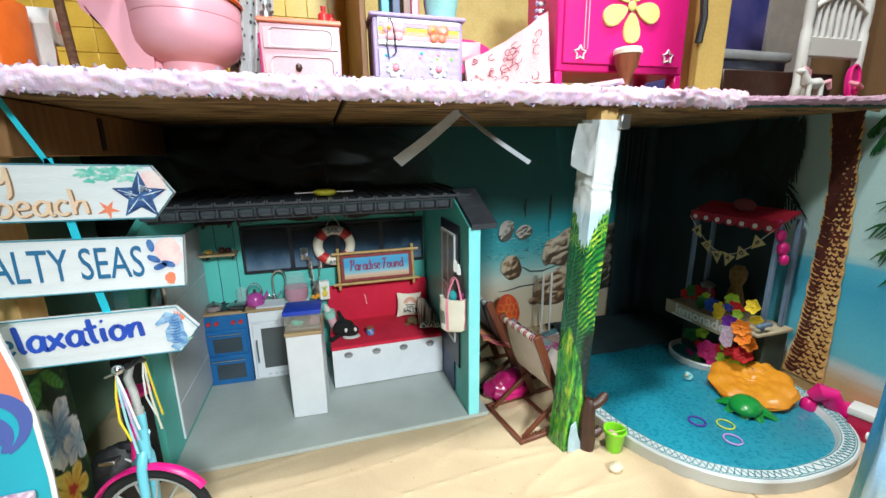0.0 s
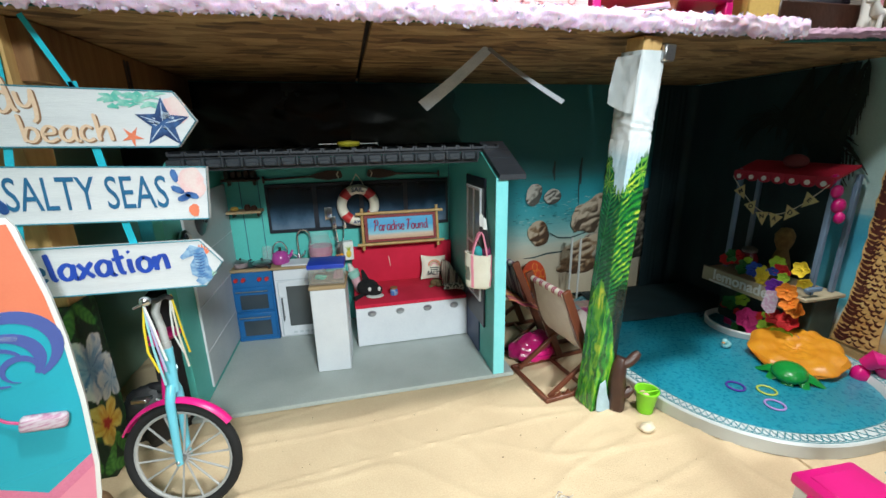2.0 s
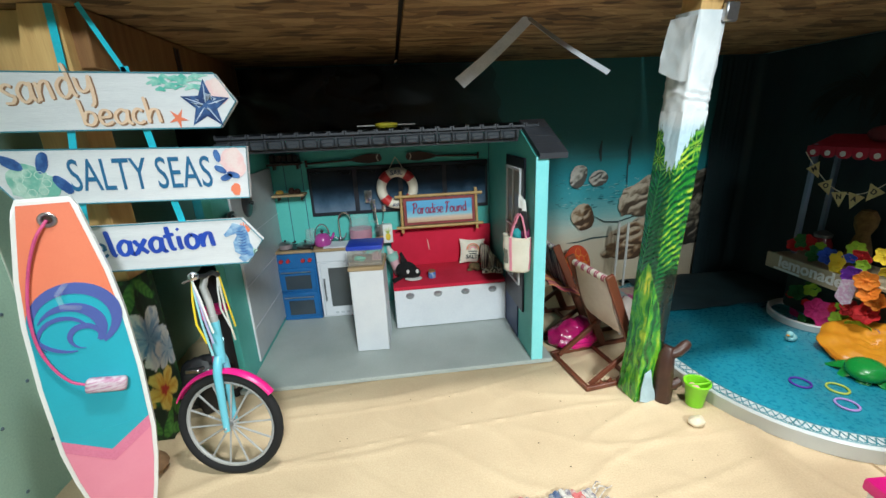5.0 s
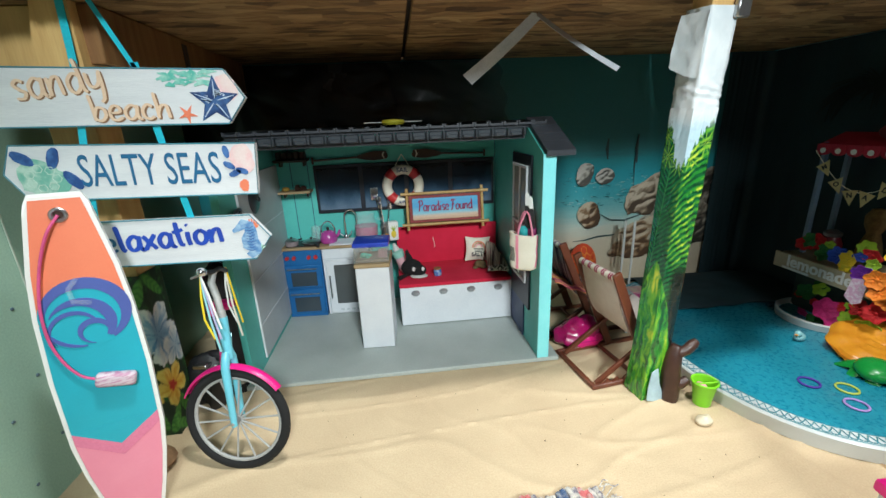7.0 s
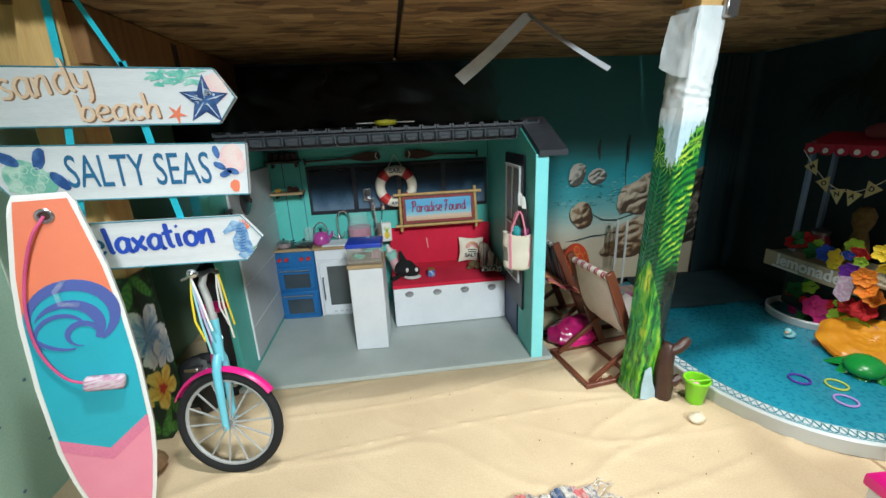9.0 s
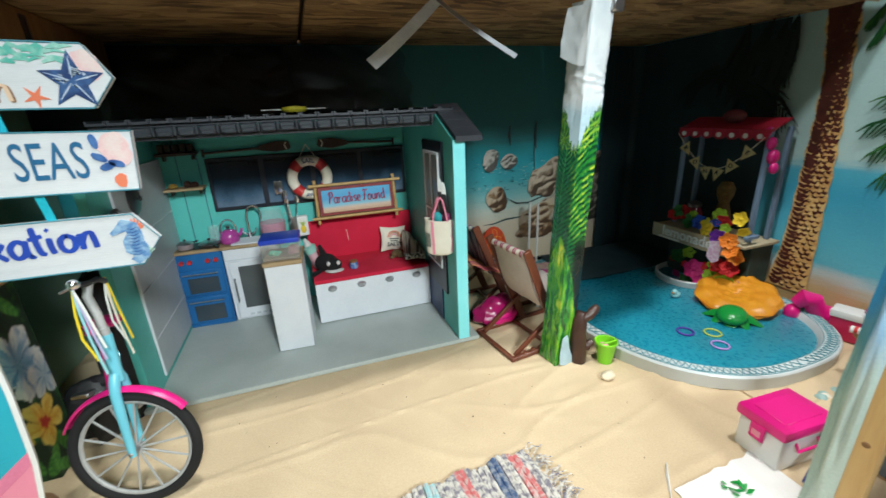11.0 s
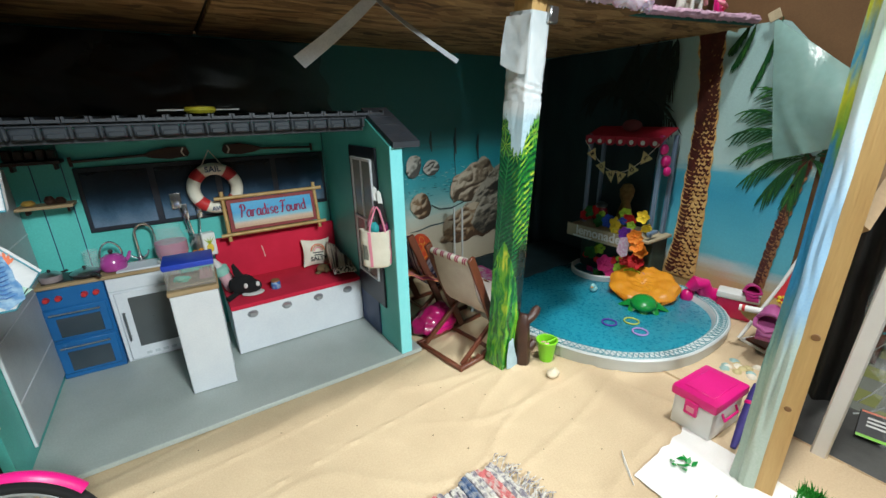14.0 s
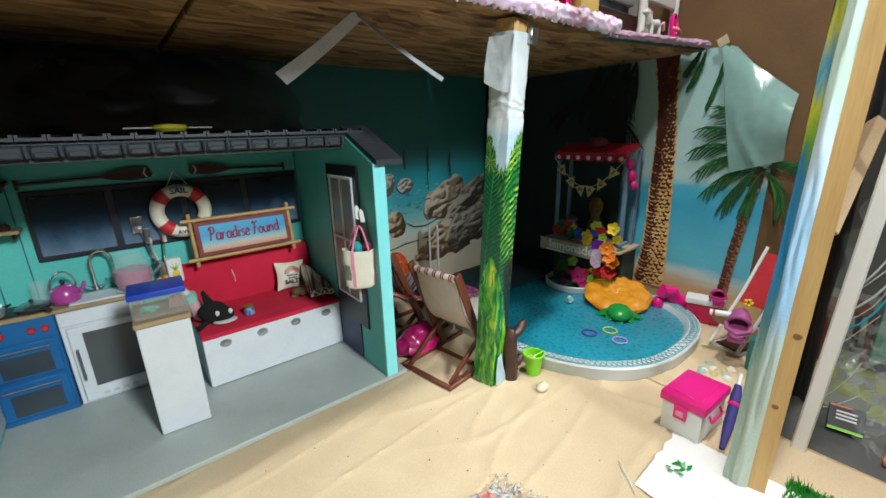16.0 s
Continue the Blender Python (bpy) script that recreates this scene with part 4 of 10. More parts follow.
def palm_ink(S, Z):
    """Palm leaves printed round the column: S runs along the faces from the front edge, Z is height."""
    shape = S.shape
    n1, n2, n3 = grain(S * 60, Z * 30, 61), grain(S * 140 + 5, Z * 70, 62), grain(S * 320, Z * 160, 63, 3)
    col = np.ones(shape + (3,)) * np.array((0.005, 0.058, 0.020))
    # feather leaf, its leaflets rising from the rib on both sides
    rib = -0.038 + 0.05 * (Z - 0.48) + 0.0015 * n1
    d = np.abs(S - rib)
    ph = (Z - 1.15 * d + 7.0 * d * d + 0.003 * n1) / 0.0125
    vein = 0.5 + 0.5 * np.sin(2 * math.pi * ph + 1.2 * n2)
    col = blend(col, (0.008, 0.150, 0.045), step_up(0.15, 0.9, vein) * (0.65 + 0.35 * n1))
    col = blend(col, (0.030, 0.270, 0.050), step_up(0.80, 1.0, vein) * step_up(-0.35, 0.7, n2) * 0.8)
    col = blend(col, (0.050, 0.250, 0.060), 0.7 * (1 - step_up(0.0006, 0.0020, d)))
    # leaflets in the sun towards the far edge
    ph2 = (Z - 1.05 * (S + 0.04) + 6.0 * (S + 0.01) ** 2 + 0.006 * n1) / 0.0165
    blade = 0.5 + 0.5 * np.sin(2 * math.pi * ph2 + 1.4 * n2)
    sun = step_up(-0.022, 0.030, S + 0.010 * n1) * (1 - step_up(0.052, 0.068, S))
    sun = sun * step_up(0.36, 0.43, Z + 0.6 * S + 0.02 * n1)
    col = blend(col, (0.020, 0.230, 0.030), sun * step_up(0.2, 0.8, blade))
    col = blend(col, (0.190, 0.480, 0.030), sun * step_up(0.50, 0.95, blade) * step_up(-0.5, 0.35, n1 + 0.4 * n2))
    col = blend(col, (0.700, 0.740, 0.080), sun * step_up(0.72, 1.0, blade) * step_up(-0.02, 0.55, n1 + 0.5 * n2) * 0.9)
    # small spiky sprays along the upper edge
    for cs, cz, size, seed in ((-0.044, 0.600, 0.036, 5), (-0.014, 0.585, 0.030, 6), (0.012, 0.600, 0.034, 7), (0.045, 0.628, 0.036, 8), (-0.054, 0.640, 0.030, 9)):
        a, r = np.arctan2(Z - cz, S - cs), np.hypot(Z - cz, S - cs)
        ray = np.clip(np.cos(11 * a + 3 * grain(a * 1.2 + 9, a * 0 + seed, seed, 2)) - 0.15 - r / size * 0.85, 0, 1)
        col = blend(col, (0.220, 0.460, 0.050), step_up(0.05, 0.4, ray))
        col = blend(col, (0.700, 0.740, 0.120), step_up(0.5, 0.85, ray) * 0.6)
    # sky above an uneven edge of leaf tips
    edge = 0.598 + 0.060 * step_up(-0.026, -0.046, S) * 1.0 + 0.070 * step_up(0.002, 0.045, S) - 0.022 * np.exp(-((S + 0.012) / 0.010) ** 2)
    edge = edge + 0.020 * grain(S * 330, Z * 14, 71, 2) + 0.008 * n3
    col = blend(col, (0.470, 0.640, 0.730), step_up(-0.002, 0.003, Z - edge))
    col = blend(col, (0.720, 0.770, 0.800), step_up(0.650, 0.690, Z + 0.006 * n1))
    # pointed bush of hanging strands in front, brightest below its tip
    mid = -0.026 + 0.06 * (0.37 - Z)
    wide = np.where(Z < 0.372, 0.050 * np.clip((0.372 - Z) / 0.120, 0, 1) ** 0.75 + 0.16 * np.clip(0.25 - Z, 0, 1), -1.0)
    inside = wide - np.abs(S - mid) + 0.0022 * grain(S * 260, Z * 120, 72, 2)
    strand = grain(S * 190 + 2.2 * grain(S * 40, Z * 26, 73, 3), Z * 26, 74, 4)
    glow_ = np.exp(-((S - mid) / 0.017) ** 2) * step_up(0.02, 0.30, Z) * 0.55 + 0.50 * np.exp(-((S - mid) / 0.014) ** 2 - ((Z - 0.315) / 0.035) ** 2)
    t = 0.42 + 0.75 * strand + glow_ * 0.55 + 0.16 * n1
    bush = np.ones(shape + (3,)) * np.array((0.006, 0.080, 0.018))
    bush = blend(bush, (0.016, 0.240, 0.028), step_up(0.10, 0.45, t))
    bush = blend(bush, (0.150, 0.430, 0.026), step_up(0.42, 0.80, t))
    bush = blend(bush, (0.660, 0.700, 0.060), step_up(0.78, 1.25, t))
    rim = np.exp(-((inside - 0.0022) / 0.0012) ** 2) * step_up(0.20, 0.26, Z)
    bush = blend(bush, (0.180, 0.450, 0.040), 0.75 * rim * step_up(-0.3, 0.4, n3 + n2))
    m = step_up(0.0, 0.0015, inside)
    out = col * (1 - m[..., None]) + bush * m[..., None]
    # bare black ground of the print beside the bush
    gap = step_up(0.012, 0.034, S) * (1 - step_up(0.350, 0.385, Z + 0.3 * S + 0.01 * n1)) * (1 - m)
    return blend(out, (0.006, 0.012, 0.008), gap)


def ring_places(z0, z1, nu, nv, half, flare, crease, seed):
    """Places of a loose square sleeve, with the way along its faces from the front edge."""
    out, S, Z = np.zeros((nv, nu, 3)), np.zeros((nv, nu)), np.zeros((nv, nu))
    for j in range(nv):
        z = z0 + (z1 - z0) * j / (nv - 1)
        for i in range(nu):
            a = 2 * math.pi * i / nu
            c, s = math.cos(a), math.sin(a)
            k = half / max(abs(c), abs(s)) * 0.93 + 0.07 * half
            k *= 1 + flare * max(0, (0.12 - (z - z0)) / 0.12) + crease * nz(c * 2, s * 2, z * 12 + seed) + 0.4 * crease * nz(c * 5, s * 5 + z * 30, z * 45 + seed)
            out[j, i] = (k * c, k * s, z)
            x, y = c / max(abs(c), abs(s)) * half, s / max(abs(c), abs(s)) * half
            S[j, i] = -(y + half) if abs(c) >= abs(s) and c < 0 else (x + half if abs(s) > abs(c) and s < 0 else (3 * half + y if c > 0 and abs(c) >= abs(s) else -3 * half - x))
            Z[j, i] = z
    return out, S, Z


places, S_, Z_ = ring_places(0.004, 0.694, 216, 400, CH, 0.10, 0.035, 1)
gw = ink_mesh("wrap", places, palm_ink(S_, Z_), None, PALM_INK, col, "glossy green palm leaf print under pale sky", True)
tw_ = part("wrap", wrap(0.690, 0.866, CH - 0.0005, 2, 0.0, 0.075), "foil_white", col, "white creased vinyl")
for w_ in (tw_, gw):
    w_.data.set_sharp_from_angle(angle=math.pi)
part("wrap_flap", sheet(B(), lambda u, v: Vector((-0.0315 - (0.016 - 0.011 * v) * u ** 1.5 - 0.003 * math.sin(math.pi * v) + 0.002 * nz(u * 5, v * 5), -0.030 + 0.060 * u, 0.748 + 0.020 * u ** 2 + (0.110 - 0.020 * u * u) * v)), 10, 14, 0.001), "foil_white", col, "loose flap of white vinyl")
part("tape", box(B(), (0.034, -0.032, 0.862), (0.03, 0.012, 0.032), 0.003), "steel", col, "strip of shiny clear tape")
bm = prism(B(), [(-0.016, 0.092), (0.000, 0.100), (0.010, 0.055), (0.028, 0.012), (0.030, 0.004), (0.006, 0.002), (-0.020, 0.012), (-0.021, 0.05)], 0, 0.002, Matrix.Translation((-0.004, -0.040, 0)) @ pose(0, 0, 0, 88, 0, 0))
part("wrap_patch", bm, mat("pale_blue_print", (0.45, 0.62, 0.70)), col, "pale blue torn patch at the foot")

# ---- pool ----
PX, PY = 1.10, -0.03


def pool_pt(a, grow):
    c, s = math.cos(a), math.sin(a)
    n = 2 / 2.5
    u, v = math.copysign(abs(c) ** n, c), math.copysign(abs(s) ** n, s)
    return (PX - 0.03 * (v + 0.4) + (0.355 * (1 - 0.06 * v) + grow) * u, PY + (0.465 + grow) * v)


def pool_ring(z, grow, n=72):
    return [(*pool_pt(2 * math.pi * k / n, grow), z) for k in range(n)]


def skin(bm, loops, cap=None):
    vs = [[bm.verts.new(p) for p in lp] for lp in loops]
    n = len(vs[0])
    for a, b in zip(vs, vs[1:]):
        for k in range(n):
            bm.faces.new((a[k], a[(k + 1) % n], b[(k + 1) % n], b[k]))
    if cap is not None:
        bm.faces.new(vs[cap])
    return bm


M["water"] = mat("speckled_blue_pool_floor", (0.010, 0.21, 0.31), (0.022, 0.30, 0.40), 0.28, scale=120, fine=400, bump=0.12, mixed=0.6, gloss=0.3)
pool = thing("toy_pool", "blue toy swimming pool with a white patterned rim", "toy pool", (0, 0, 0))
part("shell", skin(B(), [pool_ring(0.001, 0.0), pool_ring(0.036, 0.004), pool_ring(0.040, 0.001), pool_ring(0.040, -0.034), pool_ring(0.030, -0.040), pool_ring(0.016, -0.044)]), "pool_white", pool, "white plastic pool shell")
part("water", skin(B(), [pool_ring(0.0205, -0.039), pool_ring(0.0215, -0.043)], cap=1), "water", pool, "speckled blue water surface")
bm = B()
N = 150
for k in range(N):
    a = 2 * math.pi * k / N
    for sgn in (0, 1):
        pts = []
        for t, g in ((-0.45, -0.028), (-0.1, -0.028 if sgn else -0.018), (0.3, -0.016 if sgn else -0.008), (0.45, -0.008)):
            g = g if not sgn else -0.036 - g
            x, y = pool_pt(a + t * 2 * math.pi / N, g)
            pts.append((x, y, 0.0413))
        tube(bm, pts, 0.0011, 4)
part("rim_pattern", bm, mat("dark_teal_rim_print", (0.02, 0.20, 0.26), (0.03, 0.28, 0.34), 0.35), pool, "teal rope pattern on the rim")
for g in (-0.004, -0.032):
    part("rim_line", tube(B(), pool_ring(0.0408, g), 0.0011, 4, True), mat("teal_line", (0.03, 0.26, 0.32), rough=0.35), pool)

# ---- hut contents ----
FL = 0.0155
island = thing("kitchen_island", "white kitchen island panel with a wooden top", "kitchen island", (-0.072, 0.205, FL), -3)
part("body", box(B(), (0, 0, 0.134), (0.100, 0.130, 0.266), 0.002), "white", island)
part("worktop", box(B(), (0.0, 0, 0.2735), (0.106, 0.136, 0.012), 0.002), "worktop", island, "tan wooden worktop")

bench = thing("storage_bench", "white storage bench with red felt seat and back", "bench", (0, 0, FL), 0)
part("body", box(B(), (0.192, 0.385, 0.072), (0.385, 0.235, 0.140), 0.002), "white", bench)
for k in range(4):
    x = 0.052 + 0.095 * k
    part("handle", lathe(B(), [(0.0001, 0.011), (0.008, 0.010), (0.013, 0.005), (0.015, 0.0)], 20, Matrix.Translation((x, 0.2675, 0.120)) @ pose(0, 0, 0, 90, 0, 0) @ Matrix.Diagonal((1, 0.72, 1, 1))), mat("cup_pull_metal", (0.42, 0.44, 0.46), (0.30, 0.31, 0.33), 0.35, 0.6), bench, "dull metal cup handle")
part("seat_pad", box(B(), (0.190, 0.378, 0.149), (0.385, 0.232, 0.014), 0.006, None, 2), "red_felt", bench, "red felt seat")
part("back_pad", box(B(), (0.190, 0.487, 0.227), (0.385, 0.014, 0.145), 0.006, None, 2), "red_felt", bench, "red felt back")
part("loose_thread", tube(B(), [(0.135, 0.4795, 0.255), (0.139, 0.479, 0.235), (0.141, 0.479, 0.215)], 0.0012, 5), "cream", bench, "loose pale thread")

# kitchen run: double oven, white unit, worktop
oven = thing("toy_double_oven", "blue double oven with two dark windows and red knobs", "oven", (-0.339, 0.462, FL), -3)
part("body", box(B(), (0, 0, 0.128), (0.136, 0.098, 0.256), 0.002), "oven", oven)
for z, h in ((0.062, 0.094), (0.160, 0.088)):
    d = part("door", box(B(), (0, -0.052, z), (0.128, 0.008, h), 0.003), "oven", oven)
    part("window", box(B(), (0.002, -0.0565, z - 0.010), (0.090, 0.003, h * 0.60), 0.001), "darkglass", d, "dark oven window")
    part("handle", rod(rod(tube(B(), [(-0.052, -0.066, z + h * 0.36), (0.052, -0.066, z + h * 0.36)], 0.0026, 8), (-0.046, -0.056, z + h * 0.36), (-0.046, -0.067, z + h * 0.36), 0.002), (0.046, -0.056, z + h * 0.36), (0.046, -0.067, z + h * 0.36), 0.002), "chrome", d, "chrome bar handle")
for x in (-0.050, -0.026, 0.026, 0.050):
    part("knob", lathe(B(), [(0.0, 0.010), (0.006, 0.009), (0.0075, 0.0)], 14, Matrix.Translation((x, -0.049, 0.230)) @ pose(0, 0, 0, 90, 0, 0)), "red", oven, "red knob")

unit = thing("toy_fridge_unit", "white kitchen unit with a grey window door", "cabinet", (-0.186, 0.462, FL), -2)
part("body", box(B(), (0, 0, 0.128), (0.166, 0.098, 0.256), 0.002), "white", unit)
d = part("door", box(B(), (0.004, -0.052, 0.110), (0.154, 0.007, 0.208), 0.003), "white", unit)
part("window", box(B(), (0.010, -0.0562, 0.120), (0.110, 0.003, 0.150), 0.001), "ovenglass", d, "charcoal grey door window")
part("handle", rod(rod(tube(B(), [(-0.060, -0.070, 0.075), (-0.060, -0.070, 0.160)], 0.0028, 8), (-0.060, -0.055, 0.082), (-0.060, -0.071, 0.082), 0.002), (-0.060, -0.055, 0.153), (-0.060, -0.071, 0.153), 0.002), "steel", d, "upright steel handle")
for k in range(5):
    part("vent_slot", box(B(), (-0.030 + 0.020 * k, -0.0563, 0.020), (0.013, 0.002, 0.008), 0.001), "grey_wall", d)
part("joint_line", box(B(), (0, -0.0495, 0.218), (0.160, 0.002, 0.002)), "grey_wall", unit)

counter = thing("kitchen_worktop", "tan worktop with a white sink over the kitchen units", "worktop", (-0.255, 0.460, FL + 0.2565), -2)
part("slab", box(B(), (0, 0, 0.005), (0.305, 0.104, 0.010), 0.002), "worktop", counter)
part("sink", box(B(), (0.075, -0.010, 0.0125), (0.120, 0.078, 0.006), 0.003), "white", counter, "white sink surround")
part("hob", box(B(), (-0.080, 0, 0.0115), (0.115, 0.080, 0.003), 0.001), "black", counter, "black hob plate")
CT = FL + 0.2565 + 0.0105

tap = thing("toy_tap", "chrome swan-neck kitchen tap", "tap", (-0.186, 0.485, CT + 0.005))
tap.scale = (1.15, 1.2, 1.5)
part("spout", tube(B(), [(0, 0, 0)] + [(0.019 - 0.019 * math.cos(a), -0.004, 0.052 + 0.019 * math.sin(a)) for a in [math.pi * k / 10 for k in range(11)]] + [(0.038, -0.008, 0.035)], 0.0028, 8), "chrome", tap)
part("base", lathe(B(), [(0.008, 0), (0.008, 0.004), (0.004, 0.010), (0.003, 0.02)], 14), "chrome", tap)
for x in (-0.016, 0.016):
    part("lever", tube(B(), [(x * 0.4, 0, 0.006), (x, -0.004, 0.012), (x * 1.25, -0.008, 0.020)], 0.0022, 6), "chrome", tap)

M["kettle"] = mat("mauve_enamel", (0.42, 0.06, 0.30), (0.36, 0.05, 0.26), 0.25, scale=30, bump=0.02, gloss=0.4)
kettle = thing("toy_kettle", "mauve pink kettle with a black knob", "kettle", (-0.245, 0.452, CT + 0.003), 20)
kettle.scale = (1.15, 1.15, 1.2)
part("body", lathe(B(), [(0, 0), (0.023, 0), (0.026, 0.006), (0.026, 0.016), (0.021, 0.030), (0.012, 0.036), (0, 0.037)], 26), "kettle", kettle)
part("spout", tube(B(), [(0.020, 0, 0.012), (0.031, 0, 0.020), (0.037, 0, 0.034)], [0.006, 0.0045, 0.003], 8), "kettle", kettle)
part("lid_knob", ball(rod(B(), (0, 0, 0.036), (0, 0, 0.041), 0.003), (0, 0, 0.043), 0.005), "black", kettle, "black lid knob")
part("handle", tube(B(), [(0.022 * math.cos(a), 0, 0.030 + 0.034 * math.sin(a)) for a in [math.pi * k / 12 for k in range(13)]], 0.0022, 8), "chrome", kettle, "chrome arched handle")

pan = thing("frying_pan", "black frying pan with a glass lid", "pan", (-0.305, 0.440, CT + 0.002), -60)
part("body", lathe(B(), [(0, 0), (0.026, 0), (0.034, 0.009), (0.0335, 0.010), (0.026, 0.003), (0, 0.003)], 26), "black", pan)
part("handle", tube(B(), [(0.032, 0, 0.008), (0.05, 0, 0.011), (0.072, 0, 0.012)], [0.003, 0.0035, 0.004], 8), "black", pan)
part("lid", lathe(B(), [(0.033, 0.0105), (0.024, 0.017), (0.004, 0.020), (0, 0.020)], 24), "steel", pan, "domed grey lid")
part("lid_knob", ball(B(), (0, 0, 0.024), 0.0045), "black", pan)

pot = thing("toy_saucepan", "small grey saucepan with lid", "saucepan", (-0.375, 0.445, CT + 0.002), 40)
part("body", lathe(B(), [(0, 0), (0.022, 0), (0.024, 0.015), (0.0235, 0.016), (0.021, 0.016), (0.02, 0.002), (0, 0.002)], 22), mat("dusty_pink_metal", (0.30, 0.24, 0.25), (0.22, 0.18, 0.19), 0.35), pot)
part("lid", lathe(B(), [(0.024, 0.0165), (0.016, 0.023), (0, 0.025)], 22), "steel", pot)
part("lid_knob", ball(B(), (0, 0, 0.028), 0.004), "black", pot)
part("handle", tube(B(), [(0.022, 0, 0.014), (0.040, 0, 0.016)], 0.003, 8), "black", pot)

M["glass"] = clear("clear_plastic", (0.80, 0.88, 0.88), 0.06, 0.09)
M["pink_drink"] = mat("pink_lemonade", (0.50, 0.17, 0.27), (0.44, 0.13, 0.23), 0.2, scale=30, bump=0.0)
cup = thing("drinking_glass", "empty clear glass upside down on the worktop", "glass", (-0.290, 0.478, CT + 0.002))
cup.scale = (1.35, 1.35, 1.35)
part("bowl", lathe(B(), [(0.016, 0), (0.014, 0.042), (0.010, 0.0425), (0.010, 0.040), (0.0125, 0.040), (0.0145, 0.001)], 20), "glass", cup)
jug = thing("lemonade_jug", "clear jug of pink lemonade", "jug", (-0.106, 0.440, CT + 0.0085), 0)
jug.scale = (1.38, 1.38, 1.50)
part("body", lathe(B(), [(0, 0), (0.026, 0), (0.031, 0.014), (0.031, 0.036), (0.023, 0.056), (0.025, 0.064), (0.0235, 0.064), (0.0215, 0.056), (0.0295, 0.036), (0.0295, 0.014), (0.025, 0.0015), (0, 0.0015)], 28), "glass", jug)
part("drink", lathe(B(), [(0, 0.002), (0.0245, 0.002), (0.029, 0.014), (0.029, 0.034), (0, 0.0345)], 26), "pink_drink", jug, "pink lemonade")
part("handle", tube(B(), [(0.028, 0, 0.050), (0.044, 0, 0.046), (0.046, 0, 0.030), (0.031, 0, 0.018)], 0.0035, 8), "glass", jug)
tray = thing("small_tray", "white oval tray on the sink", "tray", (-0.106, 0.432, CT + 0.0035))
part("plate", lathe(B(), [(0, 0.002), (0.028, 0.002), (0.042, 0.005), (0.042, 0.004), (0.028, 0.0), (0, 0)], 28), "white_gloss", tray)
part("rim", tube(B(), [(0.042 * math.cos(a), 0.042 * math.sin(a), 0.0045) for a in [2 * math.pi * k / 28 for k in range(28)]], 0.0008, 5, True), "steel", tray)

crock = thing("utensil_jar", "dark jar of chrome kitchen utensils", "utensil jar", (-0.036, 0.488, CT + 0.001))
crock.scale = (1.5, 1.35, 1.75)
part("jar", lathe(B(), [(0, 0), (0.013, 0), (0.014, 0.03), (0.012, 0.03), (0.011, 0.002), (0, 0.002)], 18), "steel", crock)
for k, (dx, dy, h) in enumerate(((-0.020, 0.006, 0.080), (-0.010, -0.004, 0.062), (0.010, 0.004, 0.060))):
    u = part("utensil", tube(B(), [(dx * 0.2, dy * 0.2, 0.004), (dx, dy, h)], 0.0018, 6), "chrome", crock)
    part("utensil_head", box(B(), (dx * 1.15, dy, h + 0.012), (0.018 if k == 0 else 0.009, 0.0025, 0.026), 0.004, None, 2), "chrome", u)
carton = thing("juice_carton", "white carton printed with a yellow pineapple", "carton", (-0.012, 0.470, CT - 0.0105), 8)
carton.scale = (1.2, 1.2, 1.3)
part("box", box(B(), (0, 0, 0.028), (0.030, 0.022, 0.054), 0.002), "white_gloss", carton)
part("pineapple_print", ball(B(), (0, -0.0112, 0.020), (0.008, 0.0012, 0.011), 12, 8), mat("lemon_yellow_print", (0.75, 0.55, 0.05)), carton, "yellow pineapple print")
for a in (-40, -15, 15, 40):
    part("leaf_print", prism(B(), [(-0.002, 0), (0.002, 0), (0, 0.018)], 0, 0.001, Matrix.Translation((0, -0.0112, 0.030)) @ pose(0, 0, 0, 90, 0, 0) @ pose(0, 0, 0, 0, 0, a)), mat("olive_print", (0.35, 0.45, 0.03)), carton)
banana = thing("toy_fruit", "orange and yellow toy fruit", "fruit", (-0.046, 0.445, CT + 0.0035))
for x, y, r in ((-0.006, 0, 0.008), (0.010, 0.004, 0.009), (0.004, -0.010, 0.007)):
    part("fruit_piece", ball(B(), (x, y, r), r), "orange", banana)

# tank on the island
tank = thing("fish_tank", "clear toy fish tank with a bright blue lid", "fish tank", (-0.072, 0.205, FL + 0.2800), -3)
M["tank_wall"] = clear("tank_plastic", (0.62, 0.60, 0.55), 0.1, 0.16)
for c, s in (((0, -0.058, 0.026), (0.100, 0.002, 0.050)), ((0, 0.024, 0.026), (0.100, 0.002, 0.050)), ((-0.049, -0.017, 0.026), (0.002, 0.080, 0.050)), ((0.049, -0.017, 0.026), (0.002, 0.080, 0.050))):
    part("pane", box(B(), c, s, 0.0006), "tank_wall", tank, "clear plastic wall")
part("gravel", box(B(), (0, -0.017, 0.005), (0.095, 0.078, 0.007), 0.003), mat("tan_gravel", (0.35, 0.27, 0.19), (0.18, 0.12, 0.09), 0.8, scale=150, bump=0.6), tank)
part("lid", box(B(), (0, -0.017, 0.056), (0.106, 0.090, 0.014), 0.004, None, 2), mat("royal_blue_plastic", (0.02, 0.06, 0.48), (0.018, 0.05, 0.42), 0.35), tank, "royal blue lid")
random.seed(3)
bm = B()
for k in range(9):
    ball(bm, (-0.030 + 0.026 * random.random(), -0.045 + 0.02 * random.random(), 0.010 + 0.012 * random.random()), (0.008, 0.004, 0.005), 8, 6)
part("ornament", bm, mat("jade_plastic", (0.05, 0.50, 0.36)), tank, "jade green ornament")
bm = B()
